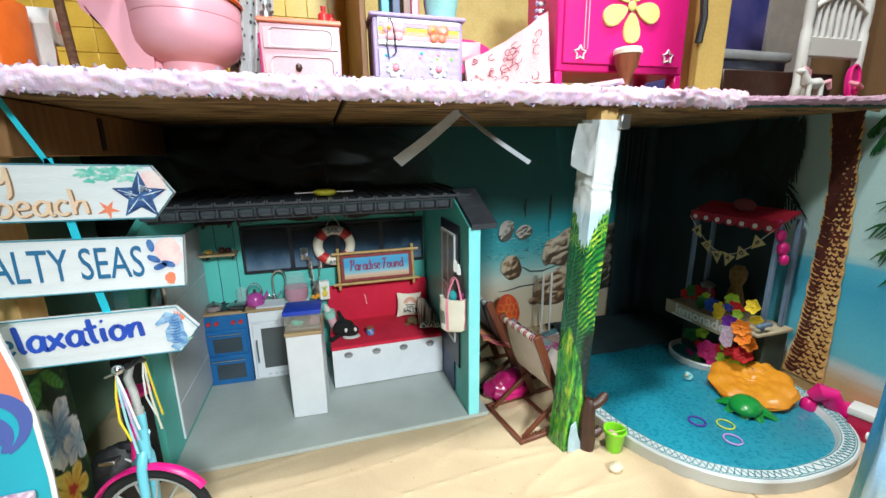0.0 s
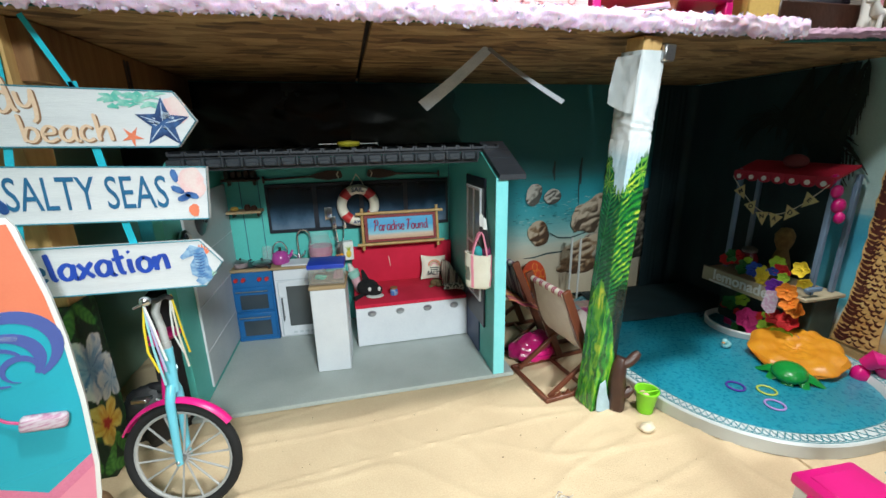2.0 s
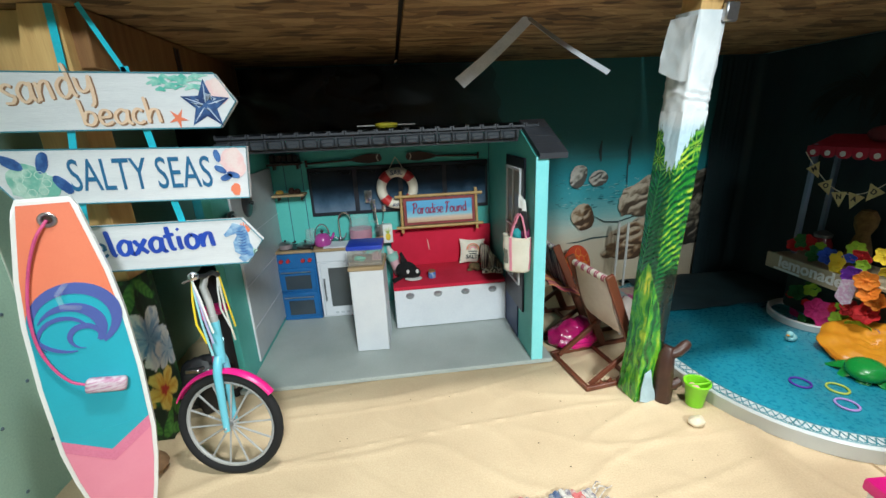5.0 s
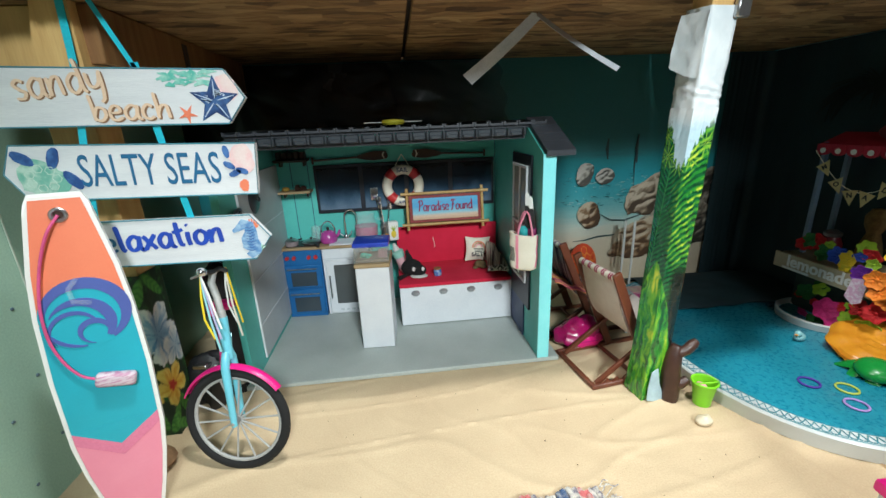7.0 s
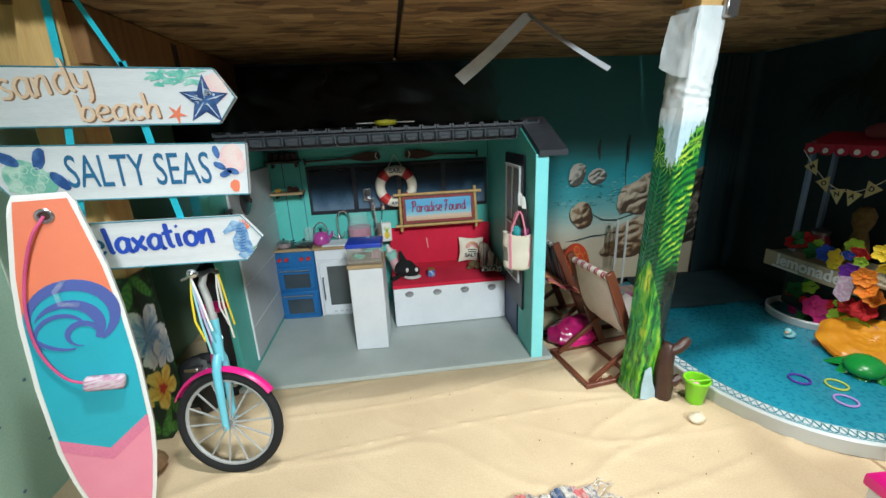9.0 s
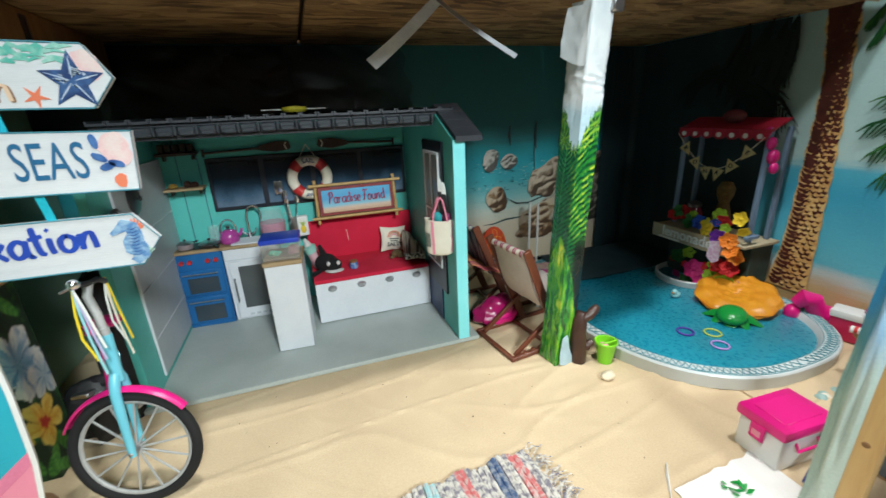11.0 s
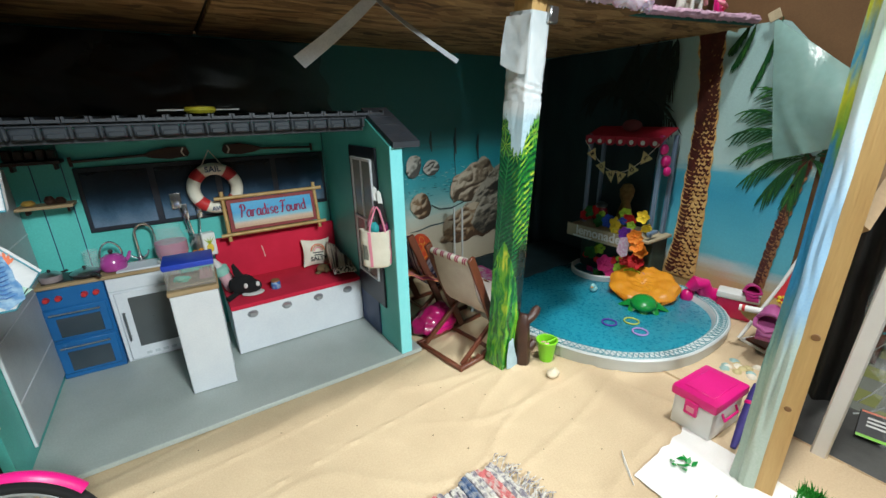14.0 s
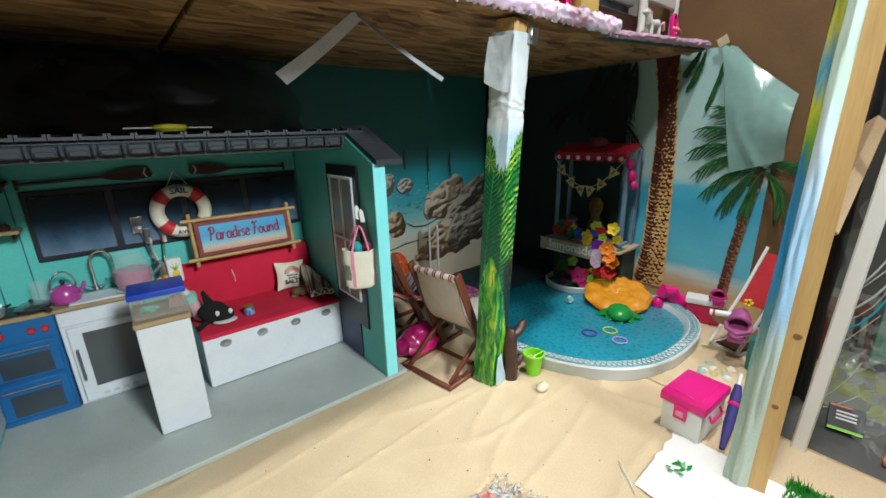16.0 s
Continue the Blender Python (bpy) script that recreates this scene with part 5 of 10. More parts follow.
for k in range(12):
    x = 0.012 + 0.03 * random.random()
    tube(bm, [(x, -0.03, 0.008), (x + 0.008 * (random.random() - 0.5), -0.03 + 0.01 * random.random(), 0.034)], [0.004, 0.002], 6)
part("coral", bm, mat("dusty_rose_coral", (0.42, 0.22, 0.24)), tank, "dusty rose coral")

# wall things
ring = thing("life_ring", "white life ring with red bands hung on a rope", "life ring", (0.037, 0.483, 0.471))
bm = B()
R, r = 0.058, 0.0175
segs = 48


def torus_piece(a0, a1, rr, n=8):
    return tube(B(), [(R * math.cos(a0 + (a1 - a0) * k / n), 0, R * math.sin(a0 + (a1 - a0) * k / n)) for k in range(n + 1)], rr, 14)


part("ring", tube(B(), [(R * math.cos(2 * math.pi * k / segs), 0, R * math.sin(2 * math.pi * k / segs)) for k in range(segs)], r, 14, True), "cream", ring)
for a in (45, 135, 225, 315):
    part("band", torus_piece(radians(a - 14), radians(a + 14), r + 0.0008), "red", ring, "red band")
part("rope", tube(tube(B(), [(-0.030, -0.008, 0.062), (-0.012, 0.002, 0.092), (0, 0.006, 0.112)], 0.0014, 6), [(0.030, -0.008, 0.062), (0.014, 0.002, 0.090), (0, 0.006, 0.112)], 0.0014, 6), "cream", ring, "thin hanging rope")
letters("SAIL", 0.023, 0.0006, "navy", ring, Matrix.Translation((0, -0.0185, 0.058)) @ pose(0, 0, 0, 90, 0, 0), bold=0.0004)
letters("AWAY", 0.017, 0.0006, "navy", ring, Matrix.Translation((0.004, -0.0185, -0.058)) @ pose(0, 0, 0, 90, 0, 0), bold=0.0004)

M["oar"] = mat("dark_varnished_wood", (0.055, 0.022, 0.014), (0.03, 0.014, 0.01), 0.35, scale=20, bump=0.1, stretch=(0.3, 1, 1))
for k, (x0, sgn) in enumerate(((-0.01, -1), (0.075, 1))):
    oar = thing("toy_oar", "dark wooden oar fixed flat above the window", "oar", (x0, HB - 0.008, 0.582), 0, "pair of oars", ry=sgn * 2.0)
    part("blade", prism(B(), [(sgn * x, z) for x, z in ((0.0, -0.004), (0.006, 0.013), (0.05, 0.017), (0.09, 0.010), (0.11, 0.004), (0.11, -0.004), (0.09, -0.010), (0.05, -0.017), (0.006, -0.013))], -0.002, 0.003, pose(0, 0, 0, 90, 0, 0)), "oar", oar)
    part("shaft", rod(B(), (sgn * 0.10, -0.001, 0), (sgn * 0.27, -0.001, 0), 0.0038), "oar", oar)
    part("grip", rod(B(), (sgn * 0.268, -0.001, -0.012), (sgn * 0.268, -0.001, 0.012), 0.004), "oar", oar)
    part("tip_mark", prism(B(), [(sgn * x, z) for x, z in ((0.012, 0.012), (0.016, 0.012), (0.022, 0.0), (0.016, -0.012), (0.012, -0.012), (0.018, 0.0))], 0.0035, 0.0042, pose(0, 0, 0, 90, 0, 0)), "cream", oar, "pale chevron mark")

for z, lb in ((0.470, "wooden wall shelf with small ornaments"), (0.578, "dark wooden wall shelf near the roof")):
    sh = thing("wall_shelf", lb, "shelf", (-0.345, 0.485, z), 0, "hut wall shelves")
    part("board", box(B(), (0, 0, 0), (0.110, 0.060, 0.008), 0.001), "worktop" if z < 0.5 else "oar", sh)
    for x in (-0.04, 0.04):
        part("bracket", box(B(), (x, 0.012, -0.012), (0.006, 0.03, 0.016), 0.001), "oar", sh)
lamp_orn = solid("shell_ornament", lathe(B(), [(0, 0), (0.012, 0.002), (0.014, 0.008), (0.008, 0.014), (0, 0.015)], 14, Matrix.Translation((-0.375, 0.475, 0.4745))), mat("amber_shell", (0.50, 0.30, 0.06)), "amber shell on the wall shelf", "ornament")
for x, h in ((-0.335, 0.02), (-0.315, 0.016)):
    solid("dark_ornament", lathe(B(), [(0, 0), (0.010, 0), (0.012, h * 0.5), (0.006, h), (0, h)], 12, Matrix.Translation((x, 0.48, 0.4745))), "oar", "small dark ornament on the wall shelf", "ornament")
for k in range(5):
    solid("dark_box", box(B(), (-0.385 + 0.02 * k, 0.488, 0.5955), (0.016, 0.03, 0.026 - 0.003 * (k % 3)), 0.002), "oar", "small dark box on the upper wall shelf", "box", "", "boxes on the shelf")

mirror = thing("porthole_mirror", "round dark porthole mirror on the grey wall", "mirror", (HL + 0.007, 0.085, 0.455), 0)
part("frame", lathe(B(), [(0.038, 0), (0.040, 0.006), (0.034, 0.010), (0.031, 0.005)], 28, pose(0, 0, 0, 0, 90, 0)), "steel", mirror, "dull metal frame")
part("glass", lathe(B(), [(0, 0.004), (0.032, 0.004), (0.032, 0.0)], 28, pose(0, 0, 0, 0, 90, 0)), "darkglass", mirror)

psign = thing("framed_sign", "bamboo framed sign lettered in red on blue", "sign", (0.184, 0.447, 0.387), 0, "", rx=-10)
M["bamboo"] = mat("bamboo_stick", (0.50, 0.32, 0.12), (0.38, 0.22, 0.07), 0.45, scale=40, bump=0.15)
part("board", box(B(), (0, 0, 0), (0.262, 0.008, 0.098), 0.001), mat("dark_red_frame", (0.22, 0.02, 0.02)), psign, "dark red inner frame")
part("picture", box(B(), (0, -0.005, 0), (0.240, 0.003, 0.078), 0.001), printed("beach_sign_print", [(0.0, (0.50, 0.30, 0.18)), (0.2, (0.55, 0.40, 0.30)), (0.3, (0.20, 0.45, 0.55)), (0.6, (0.02, 0.27, 0.52)), (1.0, (0.03, 0.30, 0.54))], -0.04, 0.04, wob=0.004), psign, "blue sea print")
for z in (-0.056, 0.056):
    st = part("bamboo_stick", rod(B(), (-0.160, -0.002, z), (0.160, -0.002, z), 0.0055, segs=12), "bamboo", psign)
    for x in (-0.10, -0.02, 0.07, 0.13):
        part("node_ring", lathe(B(), [(0.0050, -0.002), (0.0062, 0), (0.0050, 0.002)], 12, Matrix.Translation((x, -0.002, z)) @ pose(0, 0, 0, 0, 90, 0)), "bamboo", st)
for x in (-0.138, 0.138):
    part("bamboo_stick", rod(B(), (x, 0.004, -0.076), (x, 0.004, 0.076), 0.0055, segs=12), "bamboo", psign)
brush_text("Paradise Found", 0.042, 0.76, 0.105, mat("deep_red_print", (0.22, 0.004, 0.06)), psign, -0.098, -0.008, 0, 0.0075)

# bench things
ST = FL + 0.1565
orca = B()
ball(orca, (0, 0, 0.024), (0.030, 0.026, 0.024), 18, 12)
ball(orca, (0.018, -0.014, 0.020), (0.024, 0.018, 0.017), 14, 10)
prism(orca, [(-0.010, 0), (0.012, 0), (-0.006, 0.036), (-0.012, 0.030)], -0.004, 0.004, Matrix.Translation((-0.004, 0, 0.042)) @ pose(0, 0, 0, 90, 0, 10), 0.002)
prism(orca, [(0, 0), (0.014, 0.004), (-0.018, -0.026), (-0.024, -0.014)], -0.004, 0.004, Matrix.Translation((-0.016, -0.016, 0.010)) @ pose(0, 0, 0, 10, 0, 10), 0.002)
bmesh.ops.scale(orca, vec=(1.25, 1.2, 1.25), verts=orca.verts)
ow = thing("orca_plush", "black and white plush orca", "plush toy", (0.046, 0.345, ST), -8)
part("body", orca, mat("black_plush", (0.004, 0.004, 0.005), (0.008, 0.008, 0.009), 1.0, scale=60, fine=500, bump=0.5), ow)
part("belly", ball(B(), (0.026, -0.022, 0.0065), (0.031, 0.023, 0.0060), 14, 8), mat("white_plush", (0.70, 0.68, 0.66), rough=0.95, fine=500, bump=0.5), ow, "white plush belly")
for x, y in ((0.010, -0.034), (0.042, -0.032)):
    part("eye_patch", ball(B(), (x, y, 0.035), (0.0055, 0.004, 0.0080), 10, 8), mat("white_eye_plush", (0.72, 0.70, 0.68), rough=0.9), ow, "white eye patch")
bottle = thing("doll_bottle", "mint and pink doll bottle leaning on the bench", "bottle", (0.026, 0.392, ST + 0.002), 0, "", ry=-20)
bottle.scale = (1.35, 1.35, 1.35)
part("body", lathe(B(), [(0, 0), (0.013, 0.0), (0.015, 0.008), (0.013, 0.045), (0, 0.045)], 18), mat("pink_milk", (0.68, 0.38, 0.42)), bottle, "pink filled body")
part("collar", lathe(B(), [(0.015, 0.044), (0.016, 0.060), (0.010, 0.064), (0, 0.064)], 18), mat("mint_plastic", (0.30, 0.58, 0.50)), bottle, "mint collar")
part("teat", lathe(B(), [(0.010, 0.063), (0.007, 0.072), (0.004, 0.083), (0, 0.085)], 14), mat("pale_teat", (0.66, 0.62, 0.60)), bottle)
jar = thing("blue_jar", "small blue labelled jar with a brown lid", "jar", (0.135, 0.330, ST))
part("glass", lathe(B(), [(0, 0), (0.013, 0), (0.014, 0.004), (0.014, 0.018), (0.011, 0.022), (0, 0.022)], 18), mat("blue_jar_print", (0.04, 0.14, 0.42), (0.25, 0.35, 0.5), 0.3, scale=90, mixed=0.9), jar)
part("lid", lathe(B(), [(0.012, 0.022), (0.013, 0.023), (0.013, 0.027), (0, 0.028)], 18), mat("brown_lid", (0.30, 0.14, 0.06)), jar)

pil = thing("throw_pillow", "cream cushion printed with a rainbow and lettering", "cushion", (0.302, 0.450, ST + 0.048), 2, "", rx=-16, ry=5)
pil.scale = (1.18, 1.1, 1.15)


def pillow_bm(w, h, d):
    bm = B()
    for s in (-1, 1):
        sheet(bm, lambda u, v: Vector(((u - 0.5) * w * (1 - 0.12 * math.sin(math.pi * v)), s * d * (max(0, math.sin(math.pi * u) * math.sin(math.pi * v))) ** 0.55, (v - 0.5) * h * (1 - 0.12 * math.sin(math.pi * u)))), 14, 14)
    bmesh.ops.remove_doubles(bm, verts=bm.verts, dist=1e-5)
    return bm


part("cover", pillow_bm(0.084, 0.082, 0.016), "cream", pil)
for rr, mm in ((0.020, "coral"), (0.015, mat("ochre_print", (0.55, 0.30, 0.15))), (0.010, "rose")):
    part("rainbow_print", tube(B(), [(rr * math.cos(a), -0.0168, 0.004 + rr * math.sin(a)) for a in [math.pi * k / 12 for k in range(13)]], 0.0016, 5), mm, pil)
for i, z in enumerate((-0.001, -0.008)):
    part("print_bar", box(B(), (0, -0.0165, z), (0.030 - 0.006 * i, 0.001, 0.0035)), "black", pil)
letters("SALTY", 0.017, 0.0005, "black", pil, Matrix.Translation((0.001, -0.0165, -0.019)) @ pose(0, 0, 0, 90, 0, 0), bold=0.0004)
turtle = B()
ball(turtle, (0, 0, 0.014), (0.022, 0.018, 0.014), 16, 10)
ball(turtle, (0.006, -0.020, 0.012), (0.010, 0.009, 0.009), 10, 8)
for sx in (-1, 1):
    ball(turtle, (0.020 * sx, -0.010, 0.005), (0.010, 0.007, 0.005), 8, 6)
solid("turtle_plush", turtle, mat("olive_brown_plush", (0.20, 0.13, 0.06), (0.10, 0.07, 0.03), 0.95, scale=90, fine=500, bump=0.5), "olive brown small plush turtle on the bench", "plush toy").location = (0.296, 0.372, ST)
M["check"] = mat("black_white_check_cloth", (0.60, 0.56, 0.50), (0.03, 0.03, 0.03), 0.9, scale=150, fine=400, bump=0.3, mixed=1.0)
M["stripe"] = mat("striped_cloth", (0.55, 0.45, 0.36), (0.10, 0.06, 0.06), 0.9, scale=90, fine=400, bump=0.3, mixed=1.0, stretch=(1.5, 0.1, 0.1))
bagc = thing("checked_bag", "folded striped cloth bag with a checked base", "bag", (0.352, 0.330, ST), -14)
part("body", sheet(B(), lambda u, v: Vector((-0.034 + 0.072 * u, -0.040 + 0.040 * v, 0.004 + 0.026 * math.sin(math.pi * min(1, 0.12 + v * 0.85)) * (0.7 + 0.3 * math.sin(math.pi * u)) + 0.002 * nz(u * 6, v * 6))), 16, 12, 0.003), "check", bagc)
for k in range(6):
    f = k / 5
    part("striped_fold", tube(B(), [(-0.030 + 0.058 * f, -0.008, 0.018), (-0.034 + 0.050 * f, 0.030, 0.034 + 0.006 * math.sin(3 * f)), (-0.040 + 0.034 * f, 0.072, 0.052 + 0.008 * (1 - f)), (-0.038 + 0.020 * f, 0.100, 0.068 + 0.010 * (1 - f))], [0.0085, 0.0075, 0.0055, 0.004], 8), "stripe", bagc)

tote = thing("tote_bag", "cream canvas tote with pink straps hanging on the hut wall", "tote bag", (0.360, 0.053, 0.272), -26)


def tote_fn(u, v):
    a = 2 * math.pi * u
    low = 1 - min(1.0, v / 0.13)
    k = math.sqrt(max(0.0, 1 - low * low)) * (0.90 + 0.10 * v)
    k *= 1 + 0.07 * nz(math.cos(a) * 1.3, math.sin(a) * 1.3, v * 3.5) + 0.03 * nz(math.cos(a) * 4, math.sin(a) * 4, v * 8)
    x = 0.043 * math.copysign(abs(math.cos(a)) ** 0.85, math.cos(a))
    y = 0.023 * math.copysign(abs(math.sin(a)) ** 0.85, math.sin(a))
    return Vector((x * k, y * k, 0.112 * v + 0.004 * v * math.sin(2 * a + 1)))


def tote_front(x, v, off):
    """A point on the canvas in front, a little proud of it."""
    u = 1 - math.acos(max(-1, min(1, x / 0.043))) / (2 * math.pi)
    p = tote_fn(u, v)
    return Vector((p.x, p.y - off, p.z))


part("body", sheet(B(), tote_fn, 44, 22), "cream", tote)
part("hem", tube(B(), [tote_fn(k / 30, 0.985) for k in range(30)], 0.0014, 5, True), "cream", tote, "stitched hem")
part("webbing", sheet(B(), lambda u, v: tote_front(-0.020 + 0.008 * u, 0.10 + 0.88 * v, 0.0014), 3, 16, 0.0008), "rose", tote, "pink webbing band")
part("webbing", sheet(B(), lambda u, v: tote_front(0.034 + 0.005 * u, 0.14 + 0.84 * v, 0.0014), 3, 16, 0.0008), "rose", tote, "pink webbing band")
part("mesh_pocket", sheet(B(), lambda u, v: tote_front(-0.040 + 0.015 * u, 0.28 + 0.36 * v, 0.0012), 6, 8, 0.0008), mat("dark_mesh", (0.16, 0.17, 0.14), (0.30, 0.29, 0.25), 0.8, scale=200), tote, "dark mesh pocket")
for y, x0, x1 in ((-0.020, -0.018, 0.020), (0.014, -0.024, 0.012)):
    part("handle", tube(B(), [(x0, y, 0.106), (x0 + 0.006, y * 0.8, 0.135), (x0 + 0.018, y * 0.4, 0.166), (x0 + 0.023, y * 0.3, 0.172), (x0 + 0.029, y * 0.4, 0.164), (x1, y * 0.8, 0.130), (x1 + 0.004, y, 0.106)], 0.0028, 6), "rose", tote, "pink handle")
for x, mm in ((-0.004, mat("turquoise_cloth", (0.03, 0.40, 0.42))), (0.020, mat("plum_cloth", (0.22, 0.02, 0.10)))):
    bm = ball(B(), (x, 0, 0.114), (0.014, 0.014, 0.015), 16, 10)
    for v in bm.verts:
        v.co *= 1 + 0.06 * nz(v.co.x * 120, v.co.y * 120, v.co.z * 120)
    part("towel", bm, mm, tote)
for x, y, tilt, tall in ((0.006, 0.002, -2, 0.104), (0.021, -0.005, -5, 0.096)):
    m = Matrix.Translation((x, y, 0.104)) @ pose(0, 0, 0, 88, tilt, 0)
    fl = part("flipper", prism(B(), [(-0.007, 0), (0.008, 0), (0.009, 0.5 * tall), (0.007, 0.85 * tall), (-0.005, 0.85 * tall), (-0.006, 0.5 * tall)], -0.002, 0.002, m, 0.001), "black", tote, "black toy flipper")
    part("tip", prism(B(), [(-0.0045, 0.80 * tall), (0.0075, 0.78 * tall), (0.0065, 1.08 * tall), (0.001, 1.16 * tall), (-0.004, 1.10 * tall)], -0.0028, 0.0028, m, 0.001), "white_gloss", fl, "white flipper tip")

# round lid hung on the grey wall
dish_ = thing("hanging_dish", "dark grey round metal dish hung on the hut wall", "dish", (-0.4035, 0.225, 0.492))
part("dish", lathe(B(), [(0, 0.008), (0.030, 0.007), (0.038, 0.004), (0.042, 0.001), (0.041, 0.0), (0, 0.0)], 32, pose(0, 0, 0, 0, 90, 0)), mat("dark_grey_metal", (0.10, 0.105, 0.11), (0.07, 0.07, 0.075), 0.35, 0.6), dish_)
part("knob", lathe(B(), [(0.003, 0.007), (0.003, 0.012), (0.007, 0.014), (0.006, 0.018), (0, 0.019)], 16, pose(0, 0, 0, 0, 90, 0)), "black", dish_, "black knob")

# thing on the roof
prop = thing("toy_glider", "yellow disc with thin white wings on the roof", "toy", (0.018, 0.205, 0.6845), 4)
part("disc", lathe(B(), [(0, 0), (0.028, 0), (0.033, 0.006), (0.030, 0.013), (0, 0.016)], 26), mat("sulphur_plastic", (0.55, 0.50, 0.03)), prop, "sulphur yellow disc")
for s in (-1, 1):
    part("wing", box(B(), (s * 0.055, 0, 0.007), (0.055, 0.006, 0.003), 0.001), "white_gloss", prop, "thin white wing")

# strip of tape hanging from the shelf
tapem = mat("foil_strip", (0.42, 0.44, 0.46), (0.34, 0.36, 0.40), 0.35, scale=30, bump=0.15)
strip = thing("hanging_strip", "grey plastic strip hanging folded from the shelf", "strip", (0.335, -0.078, 0.893))
for wd, wid, end in (((0.72, 0.1, -0.69), 0.030, (-0.138, 0.077, -0.116)), ((0.62, 0.25, 0.55), 0.013, (0.142, -0.085, -0.120))):
    e, wv_ = Vector(end), Vector(wd).normalized() * wid
    part("leg", sheet(B(), lambda u, v: e * (v ** 1.08) + wv_ * (u - 0.5) * (0.7 + 0.3 * v) + Vector((0, 0, -0.004 * math.sin(math.pi * v))), 3, 12, 0.0012), tapem, strip)

# ---- deck chairs beside the hut ----
def deck_chair(loc, rz, cloth, label, bar_cloth):
    """Reclined folding chair with a slung cloth; its back is towards local -x."""
    c = thing("deck_chair", label, "deck chair", loc, rz, "deck chairs")
    for y in (-0.090, 0.090):
        part("base_rail", box(B(), (0.125, y, 0.008), (0.270, 0.011, 0.014), 0.002), "brown_wood", c)
        bm = box(B(), (0, 0, 0), (0.330, 0.010, 0.024), 0.002)
        bmesh.ops.transform(bm, matrix=Matrix.Translation((0.100, y * 0.96, 0.166)) @ pose(0, 0, 0, 0, 67, 0), verts=bm.verts)
        part("back_rail", bm, "brown_wood", c)
        bm = box(B(), (0, 0, 0), (0.270, 0.010, 0.014), 0.002)
        bmesh.ops.transform(bm, matrix=Matrix.Translation((0.120, y * 0.86, 0.085)) @ pose(0, 0, 0, 0, -35, 0), verts=bm.verts)
        part("seat_rail", bm, "brown_wood", c)
        for k in range(3):
            part("notch_tooth", prism(B(), [(-0.008, 0), (0.008, 0), (0.002, 0.010)], -0.004, 0.004, Matrix.Translation((0.035 + 0.028 * k, y, 0.0155)) @ pose(0, 0, 0, 90, 0, 0)), "brown_wood", c)
    part("base_bar", box(B(), (-0.004, 0, 0.008), (0.012, 0.170, 0.013), 0.002), "brown_wood", c)
    part("base_bar", box(B(), (0.130, 0, 0.0085), (0.010, 0.170, 0.011), 0.002), "brown_wood", c)
    part("cross_bar", rod(B(), (0.045, -0.088, 0.300), (0.045, 0.088, 0.300), 0.007, segs=12), "brown_wood", c)
    part("cross_bar", rod(B(), (0.225, -0.080, 0.162), (0.225, 0.080, 0.162), 0.006, segs=12), "brown_wood", c)

    def sl(u, v):
        # from the top bar down, sagging, to the seat front
        w = (1 - v) ** 2, 2 * v * (1 - v), v * v
        x, z = w[0] * 0.043 + w[1] * 0.098 + w[2] * 0.226, w[0] * 0.309 + w[1] * 0.010 + w[2] * 0.168
        return Vector((x, (u - 0.5) * 0.150, z + 0.0025 * nz(u * 5, v * 5) + 0.0015 * math.sin(u * 16) * v))
    part("sling", sheet(B(), sl, 14, 22, 0.003), cloth, c, "slung cloth seat")
    part("bar_wrap", rod(B(), (0.045, -0.076, 0.300), (0.045, 0.076, 0.300), 0.0090, segs=16), "cream", c, "cloth sleeve on the top bar")
    for k in range(5):
        for g in (0.0, 0.0075):
            part("stripe", rod(B(), (0.045, -0.066 + 0.029 * k + g, 0.300), (0.045, -0.0615 + 0.029 * k + g, 0.300), 0.0096, segs=16), bar_cloth, c, "thin plum stripe" if bar_cloth == "plum" else "")
    return c


M["plum"] = mat("plum_red_cloth", (0.40, 0.02, 0.10), (0.32, 0.015, 0.08), 0.85, scale=40, bump=0.2)
M["sling"] = mat("white_pink_canvas", (0.68, 0.59, 0.54), (0.60, 0.50, 0.46), 0.85, scale=24, fine=300, bump=0.2)
deck_chair((0.482, -0.058, 0.0), 8, "sling", "dark wooden deck chair with a cream canvas sling", "plum")
M["towel"] = mat("striped_towel", (0.62, 0.52, 0.58), (0.05, 0.02, 0.09), 0.9, scale=34, fine=400, bump=0.3, mixed=1.0, stretch=(0.15, 3, 0.15))
deck_chair((0.462, 0.215, 0.0), 4, "towel", "dark wooden deck chair with a striped towel", "towel")
tw = solid("beach_towel", sheet(B(), lambda u, v: Vector((0.475 + 0.14 * u, 0.10 + 0.17 * v, 0.206 - 0.06 * u + 0.008 * nz(u * 4, v * 5) + 0.006 * math.sin(v * 14))), 14, 14, 0.004), mat("sunset_towel", (0.66, 0.28, 0.10), (0.40, 0.06, 0.12), 0.9, scale=30, fine=400, bump=0.3, mixed=1.0, stretch=(0.3, 3, 1)), "orange and plum striped towel draped over the chair", "towel")
cush = thing("shell_cushion", "orange red round cushion with a turtle shell pattern", "cushion", (0.735, 0.468, 0.118), 0, "", rx=-8)
cush.scale = (1.02, 1.1, 1.35)
part("cover", ball(B(), (0, 0, 0.0), (0.056, 0.018, 0.062), 26, 16), mat("orange_red_cloth", (0.62, 0.075, 0.02), (0.50, 0.045, 0.015), 0.85, scale=60), cush)
bm = B()
